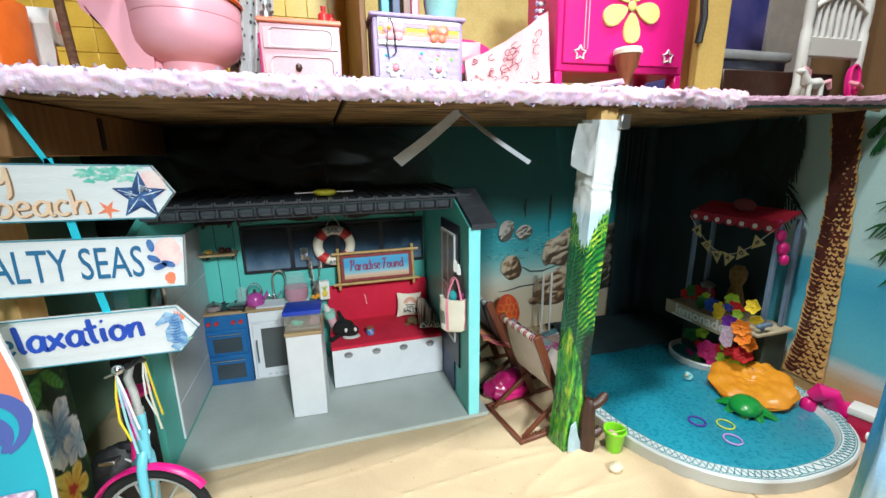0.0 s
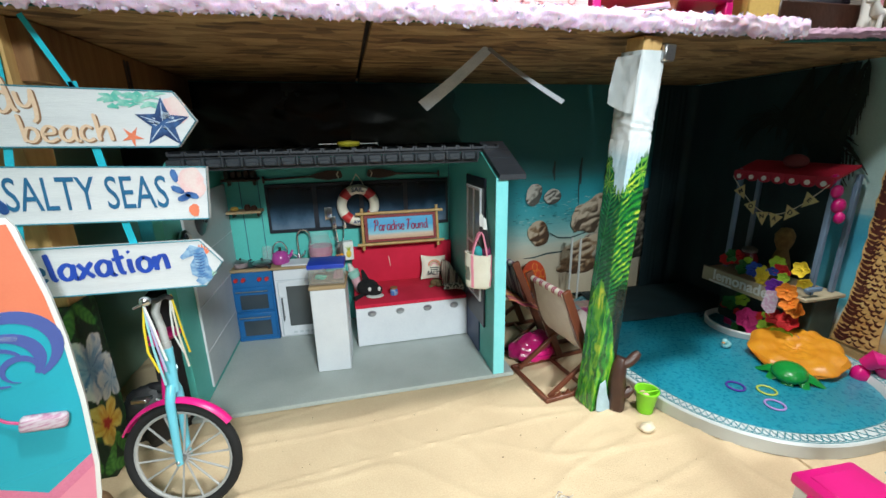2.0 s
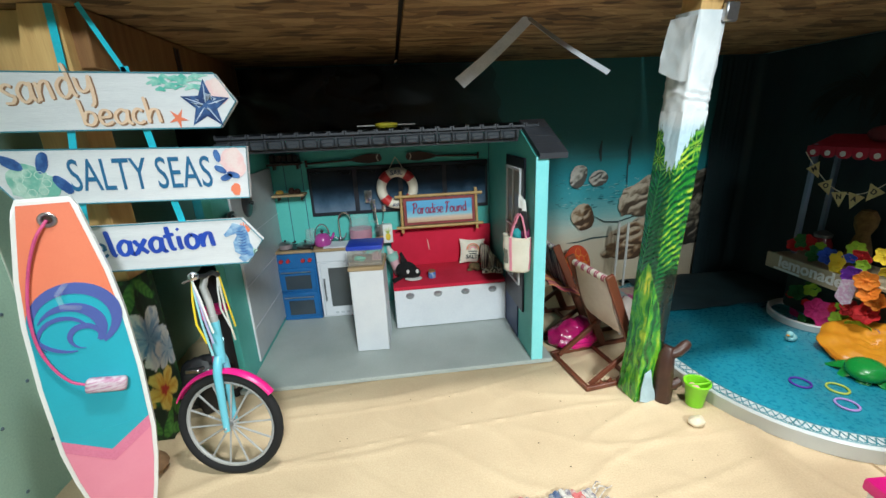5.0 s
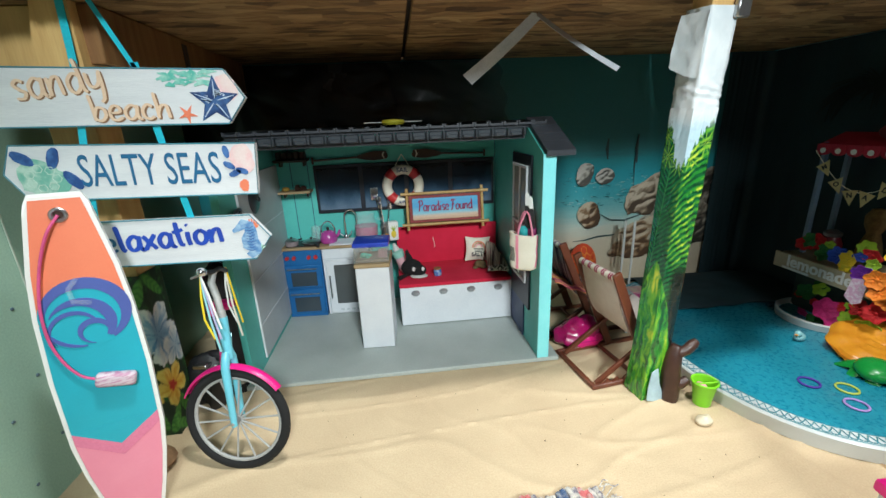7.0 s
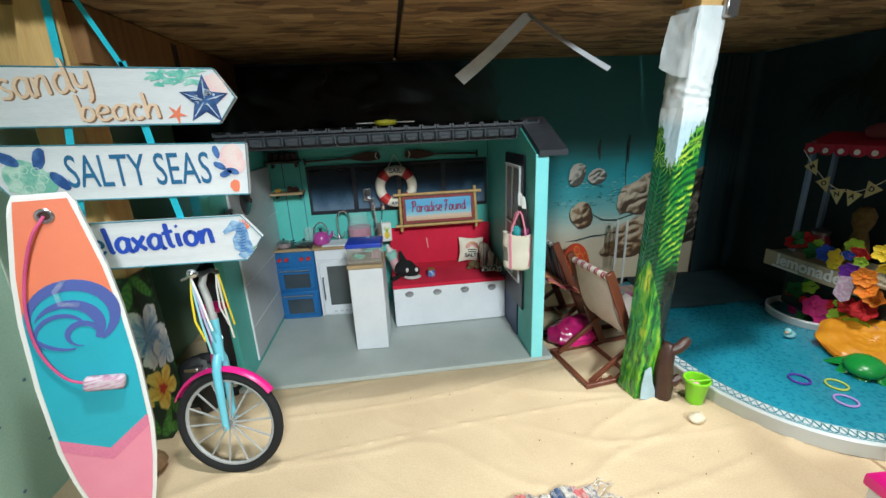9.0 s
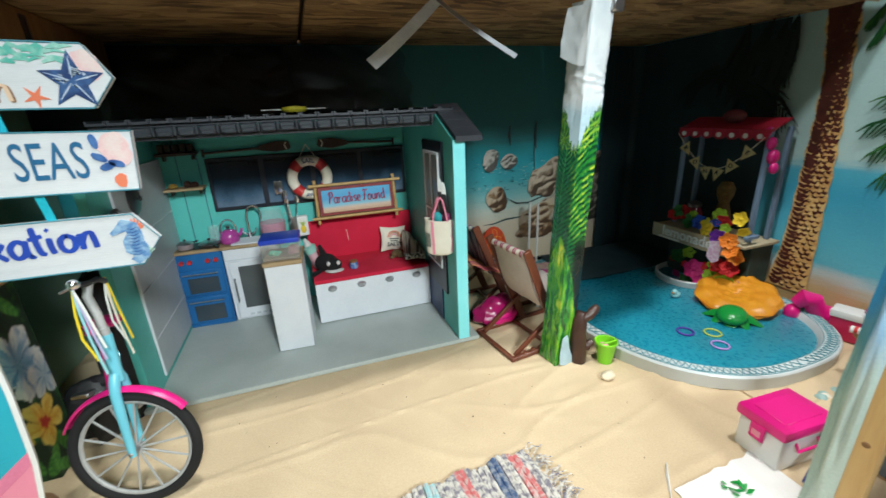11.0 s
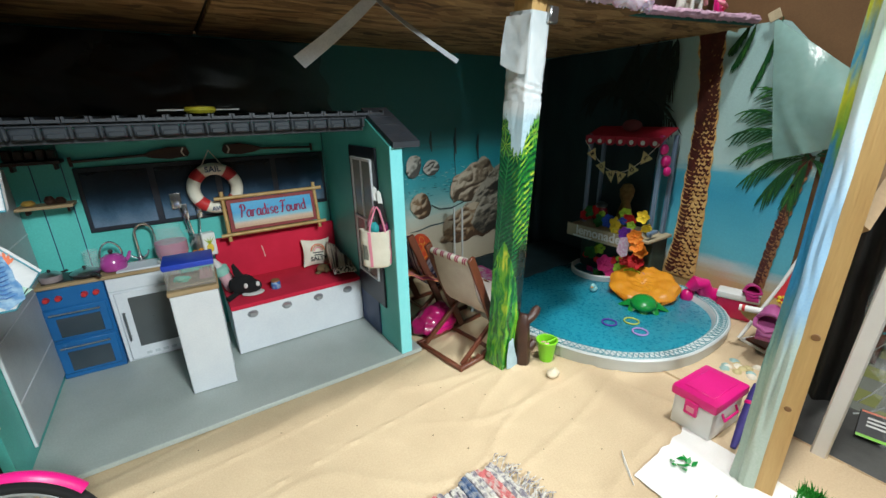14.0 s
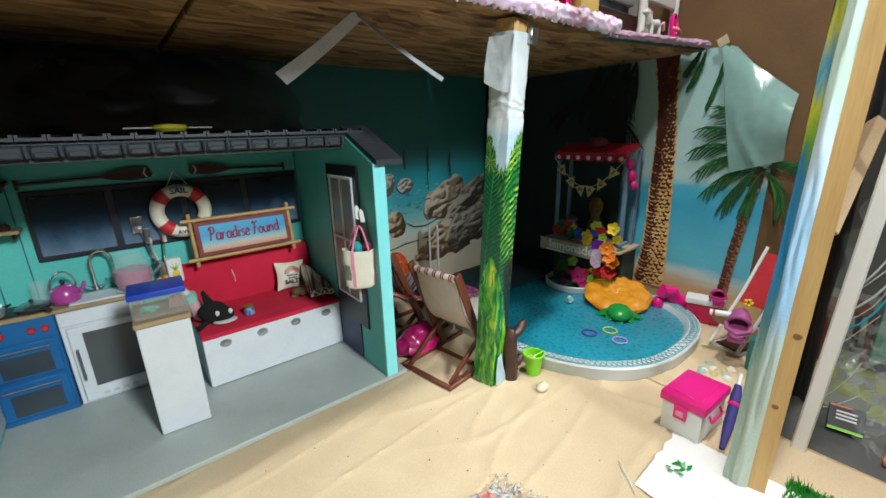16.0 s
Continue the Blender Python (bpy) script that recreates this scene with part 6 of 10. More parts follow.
for i_ in range(-2, 3):
    for j_ in range(-2, 3):
        cx, cz = 0.024 * i_ + (0.012 if j_ % 2 else 0), 0.021 * j_
        if (cx / 0.050) ** 2 + (cz / 0.056) ** 2 < 0.75:
            hexa = []
            for b in range(6):
                x, z = cx + 0.0115 * math.cos(b * math.pi / 3 + 0.52), cz + 0.0125 * math.sin(b * math.pi / 3 + 0.52)
                hexa.append((x, -0.0185 * math.sqrt(max(0.05, 1 - (x / 0.057) ** 2 - (z / 0.063) ** 2)), z))
            tube(bm, hexa, 0.0009, 4, True)
part("shell_lines", bm, "orange", cush, "amber net pattern")
bagm = thing("magenta_bag", "shiny crumpled magenta vinyl bag behind the hut corner", "bag", (0.550, 0.085, 0.0), 10)
bm = ball(B(), (0, 0, 0.040), (0.076, 0.050, 0.044), 40, 28)
for v in bm.verts:
    c = v.co
    k = 1 + 0.26 * nz(c.x * 24, c.y * 24, c.z * 24) + 0.12 * nz(c.x * 60, c.y * 60, c.z * 60 + 4)
    v.co = Vector((c.x * k, c.y * k, max(0.001, 0.04 + (c.z - 0.04) * k * 1.1)))
part("body", bm, mat("crimson_vinyl", (0.40, 0.010, 0.12), (0.28, 0.006, 0.07), 0.18, scale=18, bump=0.15, gloss=0.4), bagm)
bm = ball(B(), (0.012, -0.032, 0.028), (0.058, 0.022, 0.027), 28, 18)
for v in bm.verts:
    v.co *= 1 + 0.12 * nz(v.co.x * 40, v.co.y * 40, v.co.z * 40)
part("front_bulge", bm, "hot_pink", bagm)
part("seam", tube(B(), [(-0.045, -0.044, 0.030), (-0.010, -0.056, 0.034), (0.030, -0.055, 0.030), (0.062, -0.040, 0.026)], 0.0018, 5), "magenta", bagm)
tbl = thing("low_table", "low side table with a pink spotted cloth", "table", (0.800, 0.180, 0.0), 0)
part("top", box(B(), (0, 0, 0.088), (0.16, 0.15, 0.008), 0.002), "white", tbl)
part("cloth", sheet(B(), lambda u, v: Vector((-0.085 + 0.17 * u, -0.08 + 0.16 * v, 0.0945 + 0.002 * nz(u * 5, v * 5) - 0.02 * max(0, (0.08 - v)) / 0.08)), 14, 14, 0.002), mat("pink_spotted_cloth", (0.66, 0.06, 0.30), (0.70, 0.45, 0.55), 0.8, scale=70, mixed=0.9), tbl, "pink spotted cloth")
for x, y in ((-0.07, -0.065), (0.07, -0.065), (-0.07, 0.065), (0.07, 0.065)):
    part("leg", rod(B(), (x, y, 0.0), (x, y, 0.086), 0.005), "white", tbl)
for i, (x, y, mm) in enumerate(((-0.04, 0.03, mat("magazine_blue", (0.25, 0.45, 0.55), (0.6, 0.5, 0.4), scale=60)), (0.02, 0.045, mat("magazine_rose", (0.6, 0.3, 0.35), (0.7, 0.6, 0.4), scale=60)))):
    solid("magazine", box(B(), (0.80 + x, 0.18 + y, 0.1005), (0.06, 0.05, 0.003), 0.001), mm, "small colourful magazine lying on the table", "magazine")

ladder = thing("pool_ladder", "white tubular toy pool ladder", "ladder", (0.915, 0.455, 0.0), -35)
for x in (-0.017, 0.017):
    part("rail", tube(B(), [(x, -0.012, 0.0), (x, -0.012, 0.27)] + [(x, -0.012 + 0.014 * (1 - math.cos(a)), 0.27 + 0.016 * math.sin(a)) for a in [math.pi * k / 8 for k in range(1, 9)]] + [(x, 0.016, 0.10)], 0.004, 10), "white_gloss", ladder)
part("base_plate", box(B(), (0, 0.002, 0.006), (0.050, 0.040, 0.010), 0.002), "white_gloss", ladder)

# dark boot-like toy and bucket at the column's foot
M["boot"] = mat("dark_brown_vinyl", (0.055, 0.022, 0.014), (0.035, 0.014, 0.01), 0.4, scale=30, fine=90, bump=0.25)
mk = thing("toy_monkey", "dark brown climbing toy hooked on the column", "toy", (0.652, -0.214, 0.0), 0)
mk.scale = (0.95, 0.95, 1.04)
bm = tube(B(), [(0.002, 0.0, 0.004), (0.0, 0.0, 0.04), (-0.004, 0.0, 0.09), (-0.002, 0.0, 0.130), (0.002, 0, 0.148)], [0.022, 0.024, 0.023, 0.020, 0.012], 18)
for v in bm.verts:
    k = 0.0035 * nz(v.co.x * 70, v.co.y * 70, v.co.z * 55)
    v.co.x += k
    v.co.y += k
part("body", bm, "boot", mk)
part("arm", tube(B(), [(0.0, -0.006, 0.128), (0.022, -0.010, 0.138), (0.040, -0.008, 0.150), (0.050, -0.006, 0.156)], [0.012, 0.0125, 0.013, 0.009], 12), "boot", mk)
part("foot", tube(B(), [(0.0, -0.006, 0.050), (0.020, -0.012, 0.050), (0.036, -0.012, 0.060)], [0.013, 0.013, 0.010], 12), "boot", mk)

bucket = thing("toy_bucket", "lime green toy bucket standing on the sand", "bucket", (0.722, -0.240, 0.0))
part("body", lathe(B(), [(0, 0.001), (0.019, 0.001), (0.027, 0.060), (0.029, 0.062), (0.029, 0.065), (0.0255, 0.064), (0.018, 0.004), (0, 0.004)], 28), "green", bucket)
part("rim", tube(B(), [(0.0285 * math.cos(a), 0.0285 * math.sin(a), 0.063) for a in [2 * math.pi * k / 28 for k in range(28)]], 0.0022, 6, True), "green", bucket)
part("handle", tube(B(), [(0.029 * math.cos(a), 0.029 * math.sin(a) * 0.75, 0.060 - 0.014 * math.sin(a)) for a in [math.pi + math.pi * k / 12 for k in range(13)]], 0.0022, 6), "green", bucket)
part("contents", ball(B(), (-0.006, 0, 0.050), (0.010, 0.016, 0.008), 12, 8), "pink", bucket, "pale pink thing inside")
bm = ball(B(), (0, 0, 0.011), (0.019, 0.015, 0.012), 18, 12)
for v in bm.verts:
    v.co *= 1 + 0.16 * nz(v.co.x * 90, v.co.y * 90, v.co.z * 90)
solid("sea_shell", bm, mat("ivory_shell", (0.72, 0.62, 0.46), (0.62, 0.52, 0.38), 0.5, scale=60, bump=0.3), "ivory sea shell on the sand", "shell").location = (0.675, -0.308, 0.001)

# ---- pool toys ----
WS = 0.0222
for x, y, mm, lb in ((1.010, -0.240, mat("purple_ring", (0.10, 0.03, 0.38)), "purple dive ring"), (1.074, -0.276, mat("lime_ring", (0.55, 0.62, 0.10)), "pale lime dive ring"), (1.035, -0.330, mat("lilac_ring", (0.50, 0.32, 0.72)), "lilac dive ring")):
    ob = solid("dive_ring", tube(B(), [(0.0215 * math.cos(a), 0.0215 * math.sin(a), 0.0026) for a in [2 * math.pi * k / 32 for k in range(32)]], 0.0026, 8, True), mm, lb + " in the toy pool", "dive ring", "", "dive rings")
    ob.location = (x, y, WS)
duck = thing("toy_duck", "pale blue toy duck floating in the pool", "toy duck", (1.175, -0.055, WS), 200)
M["duck"] = mat("pale_aqua_vinyl", (0.30, 0.62, 0.66), (0.26, 0.56, 0.6), 0.35)
part("body", ball(B(), (0, 0, 0.010), (0.020, 0.014, 0.011)), "duck", duck)
part("head", ball(B(), (0.012, 0, 0.024), 0.0095), "duck", duck)
part("beak", ball(B(), (0.022, 0, 0.023), (0.005, 0.005, 0.002), 8, 6), "orange", duck)

pine = thing("pineapple_float", "amber pineapple pool float with green leaves", "pool float", (1.300, -0.175, WS + 0.012), -148, "", ry=9)


def float_fn(u, v):
    a, rr = 2 * math.pi * u, v
    q = 0.008 * math.sin(a * 9) * rr + 0.006 * math.sin(rr * 24 + a * 3)
    return Vector(((0.112 + 0.004 * math.sin(a * 9)) * rr * math.cos(a), (0.118 + 0.004 * math.sin(a * 9)) * rr * math.sin(a), 0.024 - 0.10 * rr * math.cos(a) * 0.16 + 0.020 * math.sqrt(max(0, 1 - rr ** 4)) - 0.012 * math.exp(-(rr / 0.4) ** 2) + 0.35 * q))


bm = B()
sheet(bm, float_fn, 48, 12)
sheet(bm, lambda u, v: Vector(((0.112 + 0.004 * math.sin(u * 2 * math.pi * 9)) * v * math.cos(2 * math.pi * u), (0.118 + 0.004 * math.sin(u * 2 * math.pi * 9)) * v * math.sin(2 * math.pi * u), 0.020 - 0.018 * math.sqrt(max(0, 1 - v ** 4)))), 48, 8)
bmesh.ops.remove_doubles(bm, verts=bm.verts, dist=2e-4)
part("body", bm, "orange", pine, "quilted amber body")
for ln, a, lift in ((0.070, -84, -0.006), (0.060, -42, -0.002), (0.060, 2, -0.006), (0.060, 44, -0.002), (0.072, 86, -0.006)):
    bm = B()

    def lf(u, v):
        w = 0.024 * (1 - v) ** 0.7
        edge = (2 * u - 1) ** 2
        return Vector((ln * v, (u - 0.5) * 2 * w, 0.026 + lift + 0.010 * math.sin(math.pi * min(1, v * 1.15)) * (1 - 0.8 * edge) - 0.020 * v * v))
    sheet(bm, lf, 8, 14, 0.004)
    bmesh.ops.transform(bm, matrix=Matrix.Translation((0.118, 0, 0)) @ pose(0, 0, 0, 0, 0, a) @ Matrix.Scale(1.15, 4), verts=bm.verts)
    part("leaf", bm, "leaf", pine, "glossy green leaf")
part("leaf_crown", ball(B(), (0.136, 0, 0.034), (0.046, 0.042, 0.023), 16, 10), "leaf", pine)

# ---- cooler box ----
ice = thing("cool_box", "white toy cool box with a hot pink lid", "cool box", (0.832, -0.612, 0.0), 177)
ice.scale = (0.91, 0.91, 0.93)
part("body", box(B(), (0, 0, 0.040), (0.136, 0.092, 0.080), 0.006, None, 2), "white_gloss", ice)
lid = part("lid", box(B(), (0, 0, 0.092), (0.150, 0.104, 0.024), 0.006, None, 2), "hot_pink", ice, "hot pink lid")
part("lid_panel", box(B(), (0, 0, 0.1045), (0.105, 0.068, 0.003), 0.0015), "hot_pink", lid)
part("clasp", box(B(), (0.0755, 0, 0.068), (0.006, 0.030, 0.036), 0.003, None, 2), "hot_pink", ice, "pink clasp with a window")
part("clasp_window", box(B(), (0.0792, 0, 0.066), (0.002, 0.018, 0.014), 0.001), "rose", ice)
for y in (-0.047, 0.047):
    part("side_handle", tube(B(), [(-0.03, y, 0.065), (-0.03, y * 1.15, 0.05), (0.03, y * 1.15, 0.05), (0.03, y, 0.065)], 0.003, 6), "hot_pink", ice)
umb = thing("folded_umbrella", "folded dark blue umbrella leaning by the cool box", "umbrella", (0.782, -0.690, 0.004), 0)
part("cloth", tube(B(), [(0, 0, 0.008), (0.045, 0.006, 0.035), (0.100, 0.014, 0.080), (0.120, 0.018, 0.098)], [0.005, 0.010, 0.011, 0.007], 12), mat("navy_umbrella_cloth", (0.04, 0.03, 0.20), (0.03, 0.025, 0.15), 0.7, scale=50, bump=0.3), umb)
part("strap", lathe(B(), [(0.011, -0.004), (0.0125, 0), (0.011, 0.004)], 14, Matrix.Translation((0.085, 0.012, 0.068)) @ pose(0, 0, 0, 0, 50, 8)), "hot_pink", umb)
part("grip", rod(B(), (0.115, 0.017, 0.095), (0.140, 0.021, 0.117), 0.004), "white_gloss", umb)

# ---- lemonade stand against the side wall ----
SY0 = 0.006
stand = thing("lemonade_stand", "toy lemonade stand with a red scalloped awning, hung with flower garlands", "toy stand", (1.395, SY0, 0.0), -90)
# local x runs along the front, local -y is the front
M["stand_wood"] = mat("pale_blue_stand_post", (0.17, 0.25, 0.36), (0.13, 0.20, 0.30), 0.5, scale=20)
M["stand_cream"] = mat("cream_board", (0.46, 0.39, 0.26), (0.38, 0.31, 0.20), 0.55, scale=20)
part("cabinet", box(B(), (0.0, 0.02, 0.105), (0.315, 0.10, 0.205), 0.003), mat("dark_green_board", (0.03, 0.06, 0.05), (0.02, 0.04, 0.035), 0.6), stand)
tray = thing("round_tray", "white round tray standing in the pool under the stand", "tray", (1.362, 0.052, 0.0225))
part("plate", lathe(B(), [(0, 0.004), (0.106, 0.004), (0.110, 0.006)], 48), "water", tray, "blue plate")
part("rim", lathe(B(), [(0.104, 0.0), (0.117, 0.0), (0.119, 0.020), (0.114, 0.024), (0.109, 0.020), (0.108, 0.004)], 48), "pool_white", tray, "white rim")
part("counter", box(B(), (0.0, -0.01, 0.213), (0.345, 0.16, 0.012), 0.003), "stand_cream", stand)
for x in (-0.145, 0.145):
    part("post", box(B(), (x, 0.045, 0.40), (0.014, 0.014, 0.36), 0.002), "stand_wood", stand)
    part("post", box(B(), (x, -0.040, 0.40), (0.014, 0.014, 0.36), 0.002), "stand_wood", stand)
part("brace", box(B(), (0.165, -0.06, 0.245), (0.012, 0.06, 0.012), 0.002), "stand_wood", stand)
bm = sheet(B(), lambda u, v: Vector((-0.155 + 0.31 * u, -0.060 + 0.085 * v, 0.572 + 0.035 * v)), 12, 4, 0.006)
aw = part("awning", bm, mat("crimson_card", (0.40, 0.012, 0.035), (0.32, 0.01, 0.03), 0.6), stand, "crimson awning")
for k in range(7):
    x = -0.132 + 0.044 * k
    part("scallop", prism(B(), [(x - 0.0212, 0.575)] + [(x + 0.0212 * math.cos(a), 0.556 + 0.014 * math.sin(a)) for a in [math.pi + math.pi * j / 8 for j in range(9)]] + [(x + 0.0212, 0.575)], 0.0, 0.004, Matrix.Translation((0, -0.061, 0)) @ pose(0, 0, 0, 90, 0, 0)), mat("crimson_scallop", (0.42, 0.012, 0.04)), aw)
    part("white_dot", lathe(B(), [(0.0001, 0.002), (0.008, 0.002), (0.008, 0)], 12, Matrix.Translation((x, -0.0655, 0.556)) @ pose(0, 0, 0, 90, 0, 0)), "white_gloss", aw)
part("sign_disc", ball(B(), (0.01, -0.02, 0.612), (0.040, 0.012, 0.022), 16, 8), mat("dark_rose_badge", (0.16, 0.03, 0.04)), stand, "dark round badge on the roof")
board = part("front_board", box(B(), (-0.02, -0.112, 0.200), (0.300, 0.006, 0.052), 0.002), "stand_cream", stand, "cream board lettered lemonade")
letters("lemonade", 0.052, 0.0012, "white_gloss", stand, Matrix.Translation((-0.02, -0.116, 0.204)) @ pose(0, 0, 0, 90, 0, 0), "lettering", "white raised lettering", bold=0.0012)
part("print_bar", box(B(), (-0.09, -0.116, 0.180), (0.09, 0.001, 0.007)), "white_gloss", stand)
bnt = part("bunting", tube(B(), [(-0.150 + 0.300 * k / 16, -0.070, 0.555 - 0.11 * math.sin(math.pi * k / 16)) for k in range(17)], 0.0012, 5), "cream", stand, "cream letter bunting on a string")
for k, ch in enumerate("MONADE"):
    f = (k + 0.7) / 6.4
    x, z = -0.150 + 0.300 * f, 0.555 - 0.11 * math.sin(math.pi * f)
    tilt = -math.degrees(math.atan2(-0.11 * math.pi * math.cos(math.pi * f), 0.344))
    mm = Matrix.Translation((x, -0.072, z)) @ pose(0, 0, 0, 90, -tilt * 0.8, 0)
    part("flag", prism(B(), [(-0.022, 0.0), (0.022, 0.0), (0.0, -0.044)], 0, 0.0012, mm), mat("cream_flag", (0.62, 0.52, 0.26), (0.55, 0.45, 0.2), 0.7), bnt)
    letters(ch, 0.020, 0.0004, "black", bnt, mm @ Matrix.Translation((0, -0.014, 0.002)), bold=0.0005)
# tropical garlands
random.seed(21)


def flower(bm, c, r, petals=6, tilt=None):
    m = Matrix.Translation(c) @ Euler((random.uniform(0.9, 2.0), random.uniform(-0.5, 0.5), random.uniform(-0.6, 0.6))).to_matrix().to_4x4()
    for k in range(petals):
        a = 2 * math.pi * k / petals
        mm = m @ pose(0, 0, 0, 0, 0, math.degrees(a)) @ Matrix.Translation((r * 0.5, 0, 0.0))
        sheet(bm, lambda u, v: mm @ Vector(((v - 0.5) * r, (u - 0.5) * r * 0.95 * math.sin(math.pi * (0.10 + 0.80 * v)), 0.25 * r * (v * v) + 0.12 * r * (2 * u - 1) ** 2)), 5, 7, 0.0012)
    ball(bm, m @ Vector((0, 0, 0.1 * r)), 0.18 * r, 8, 6)
    return bm


M["red_petal"] = mat("red_silk_petal", (0.62, 0.015, 0.02), (0.5, 0.01, 0.015), 0.7)
M["yel_petal"] = mat("yellow_silk_petal", (0.78, 0.58, 0.03), (0.7, 0.5, 0.02), 0.7)
M["ora_petal"] = mat("orange_silk_petal", (0.85, 0.26, 0.02), (0.78, 0.2, 0.015), 0.7)
M["pur_petal"] = mat("violet_silk_petal", (0.20, 0.03, 0.42), (0.15, 0.02, 0.35), 0.7)
M["pin_petal"] = mat("magenta_silk_petal", (0.66, 0.03, 0.24), (0.5, 0.02, 0.15), 0.7, scale=80)
M["grn_petal"] = mat("lime_silk_petal", (0.30, 0.50, 0.03), (0.22, 0.4, 0.02), 0.7)
M["blu_petal"] = mat("blue_silk_petal", (0.02, 0.08, 0.50), (0.02, 0.06, 0.4), 0.7)
M["dkg_petal"] = mat("dark_green_silk_leaf", (0.02, 0.16, 0.03), (0.015, 0.1, 0.02), 0.7)
for x, y, z, r, mm in ((0.135, -0.085, 0.300, 0.042, "yel_petal"), (0.150, -0.090, 0.265, 0.034, "yel_petal"), (0.050, -0.115, 0.258, 0.052, "yel_petal"), (0.060, -0.120, 0.232, 0.042, "yel_petal"), (0.092, -0.100, 0.288, 0.042, "red_petal"), (0.100, -0.125, 0.238, 0.048, "pur_petal"), (0.135, -0.130, 0.235, 0.046, "ora_petal"), (0.150, -0.130, 0.200, 0.044, "ora_petal"), (0.140, -0.135, 0.170, 0.044, "ora_petal"), (0.125, -0.140, 0.125, 0.052, "red_petal"), (0.085, -0.140, 0.120, 0.044, "red_petal"), (0.120, -0.150, 0.075, 0.056, "grn_petal"), (0.070, -0.150, 0.080, 0.044, "grn_petal"), (0.0, -0.155, 0.080, 0.062, "pin_petal"), (0.045, -0.165, 0.045, 0.050, "pin_petal"), (-0.055, -0.150, 0.040, 0.042, "pin_petal"), (-0.020, -0.165, 0.028, 0.046, "dkg_petal"), (-0.075, -0.140, 0.110, 0.046, "dkg_petal"), (-0.035, -0.140, 0.135, 0.038, "grn_petal"), (0.155, -0.13, 0.065, 0.040, "blu_petal"), (0.010, -0.105, 0.262, 0.044, "blu_petal"), (-0.035, -0.095, 0.250, 0.042, "dkg_petal"), (0.065, -0.09, 0.300, 0.038, "grn_petal"), (-0.105, -0.090, 0.272, 0.050, "red_petal"), (-0.075, -0.085, 0.282, 0.044, "red_petal")):
    fl = thing("silk_flower", {"yel_petal": "yellow", "red_petal": "red", "ora_petal": "orange", "pur_petal": "violet", "grn_petal": "lime green", "pin_petal": "magenta", "dkg_petal": "dark green", "blu_petal": "deep blue"}[mm] + " silk garland flower on the lemonade stand", "flower", (1.395 + y, SY0 - x, z), 0, "garland flowers")
    y = y * (0.90 if z > 0.19 else 0.52)
    part("petals", flower(B(), (0, 0, 0), r * 0.60, random.choice((5, 6, 7))), mm, fl).matrix_parent_inverse = Matrix()
    fl.matrix_world = pose(1.395 + y, SY0 - x, z, 0, 0, -70)
tones = {"yel_petal": "yellow", "red_petal": "red", "ora_petal": "orange", "grn_petal": "lime green", "pin_petal": "magenta", "dkg_petal": "dark green", "blu_petal": "deep blue"}
random.seed(27)
for k in range(18):
    f = random.random()
    x = -0.12 + 0.28 * f
    top = k % 2
    z = (0.262 + 0.03 * random.random()) if top else (0.03 + 0.13 * random.random())
    y = (-0.075 if top else -0.050) - 0.030 * random.random()
    mm = random.choice(("yel_petal", "ora_petal", "red_petal", "grn_petal", "dkg_petal", "blu_petal") if top and f > 0.45 else (("dkg_petal", "red_petal", "dkg_petal", "grn_petal") if top else ("dkg_petal", "grn_petal", "pin_petal", "red_petal", "dkg_petal")))
    fl = thing("silk_flower", tones[mm] + " small silk flower in the garland", "flower", (1.395 + y, SY0 - x, z), 0, "garland flowers")
    part("petals", flower(B(), (0, 0, 0), random.uniform(0.012, 0.019), random.choice((5, 6))), mm, fl).matrix_parent_inverse = Matrix()
    fl.matrix_world = pose(1.395 + y, SY0 - x, z, 0, 0, -70)
tag = solid("price_tag", prism(B(), [(-0.018, 0.0), (0.018, 0.008), (0.014, -0.062), (-0.004, -0.074), (-0.026, -0.055)], 0, 0.002, Matrix.Translation((1.268, -0.099, 0.222)) @ pose(0, 0, 0, 90, 0, -80)), mat("lilac_spotted_card", (0.62, 0.36, 0.52), (0.70, 0.60, 0.68), 0.6, scale=120, mixed=0.9), "lilac spotted card hanging from the counter", "card")
bal = thing("pink_ornament", "magenta balloons tied to the stand", "ornament", (1.350, -0.150, 0.50))
for x, y, z, r in ((0, 0, 0.045, 0.022), (0.006, -0.010, -0.005, 0.026), (0.0, -0.025, -0.045, 0.020), (0.004, 0.018, 0.085, 0.018)):
    part("balloon", ball(B(), (x, y * 0.8, z * 0.8), (r * 0.72, r * 0.6, r * 0.86)), "magenta", bal)
doll = B()
lathe(doll, [(0, 0), (0.035, 0), (0.030, 0.05), (0.016, 0.10), (0.026, 0.125), (0.028, 0.15), (0.016, 0.172), (0, 0.176)], 16)
solid("straw_figure", doll, mat("straw_brown", (0.24, 0.15, 0.05), (0.14, 0.08, 0.03), 0.9, scale=80, bump=0.5), "straw brown figure behind the counter", "figurine").matrix_world = pose(1.41, 0.005, 0.2195)
jugs = thing("drink_dispenser", "dim drink dispenser with a dark lid", "dispenser", (1.385, 0.095, 0.2195))
part("body", lathe(B(), [(0, 0), (0.028, 0), (0.03, 0.05), (0.02, 0.07), (0, 0.07)], 18), mat("dull_red_glass", (0.20, 0.02, 0.03), rough=0.25), jugs)
part("lid", lathe(B(), [(0.022, 0.07), (0.024, 0.08), (0.01, 0.09), (0, 0.092)], 16), "steel", jugs)

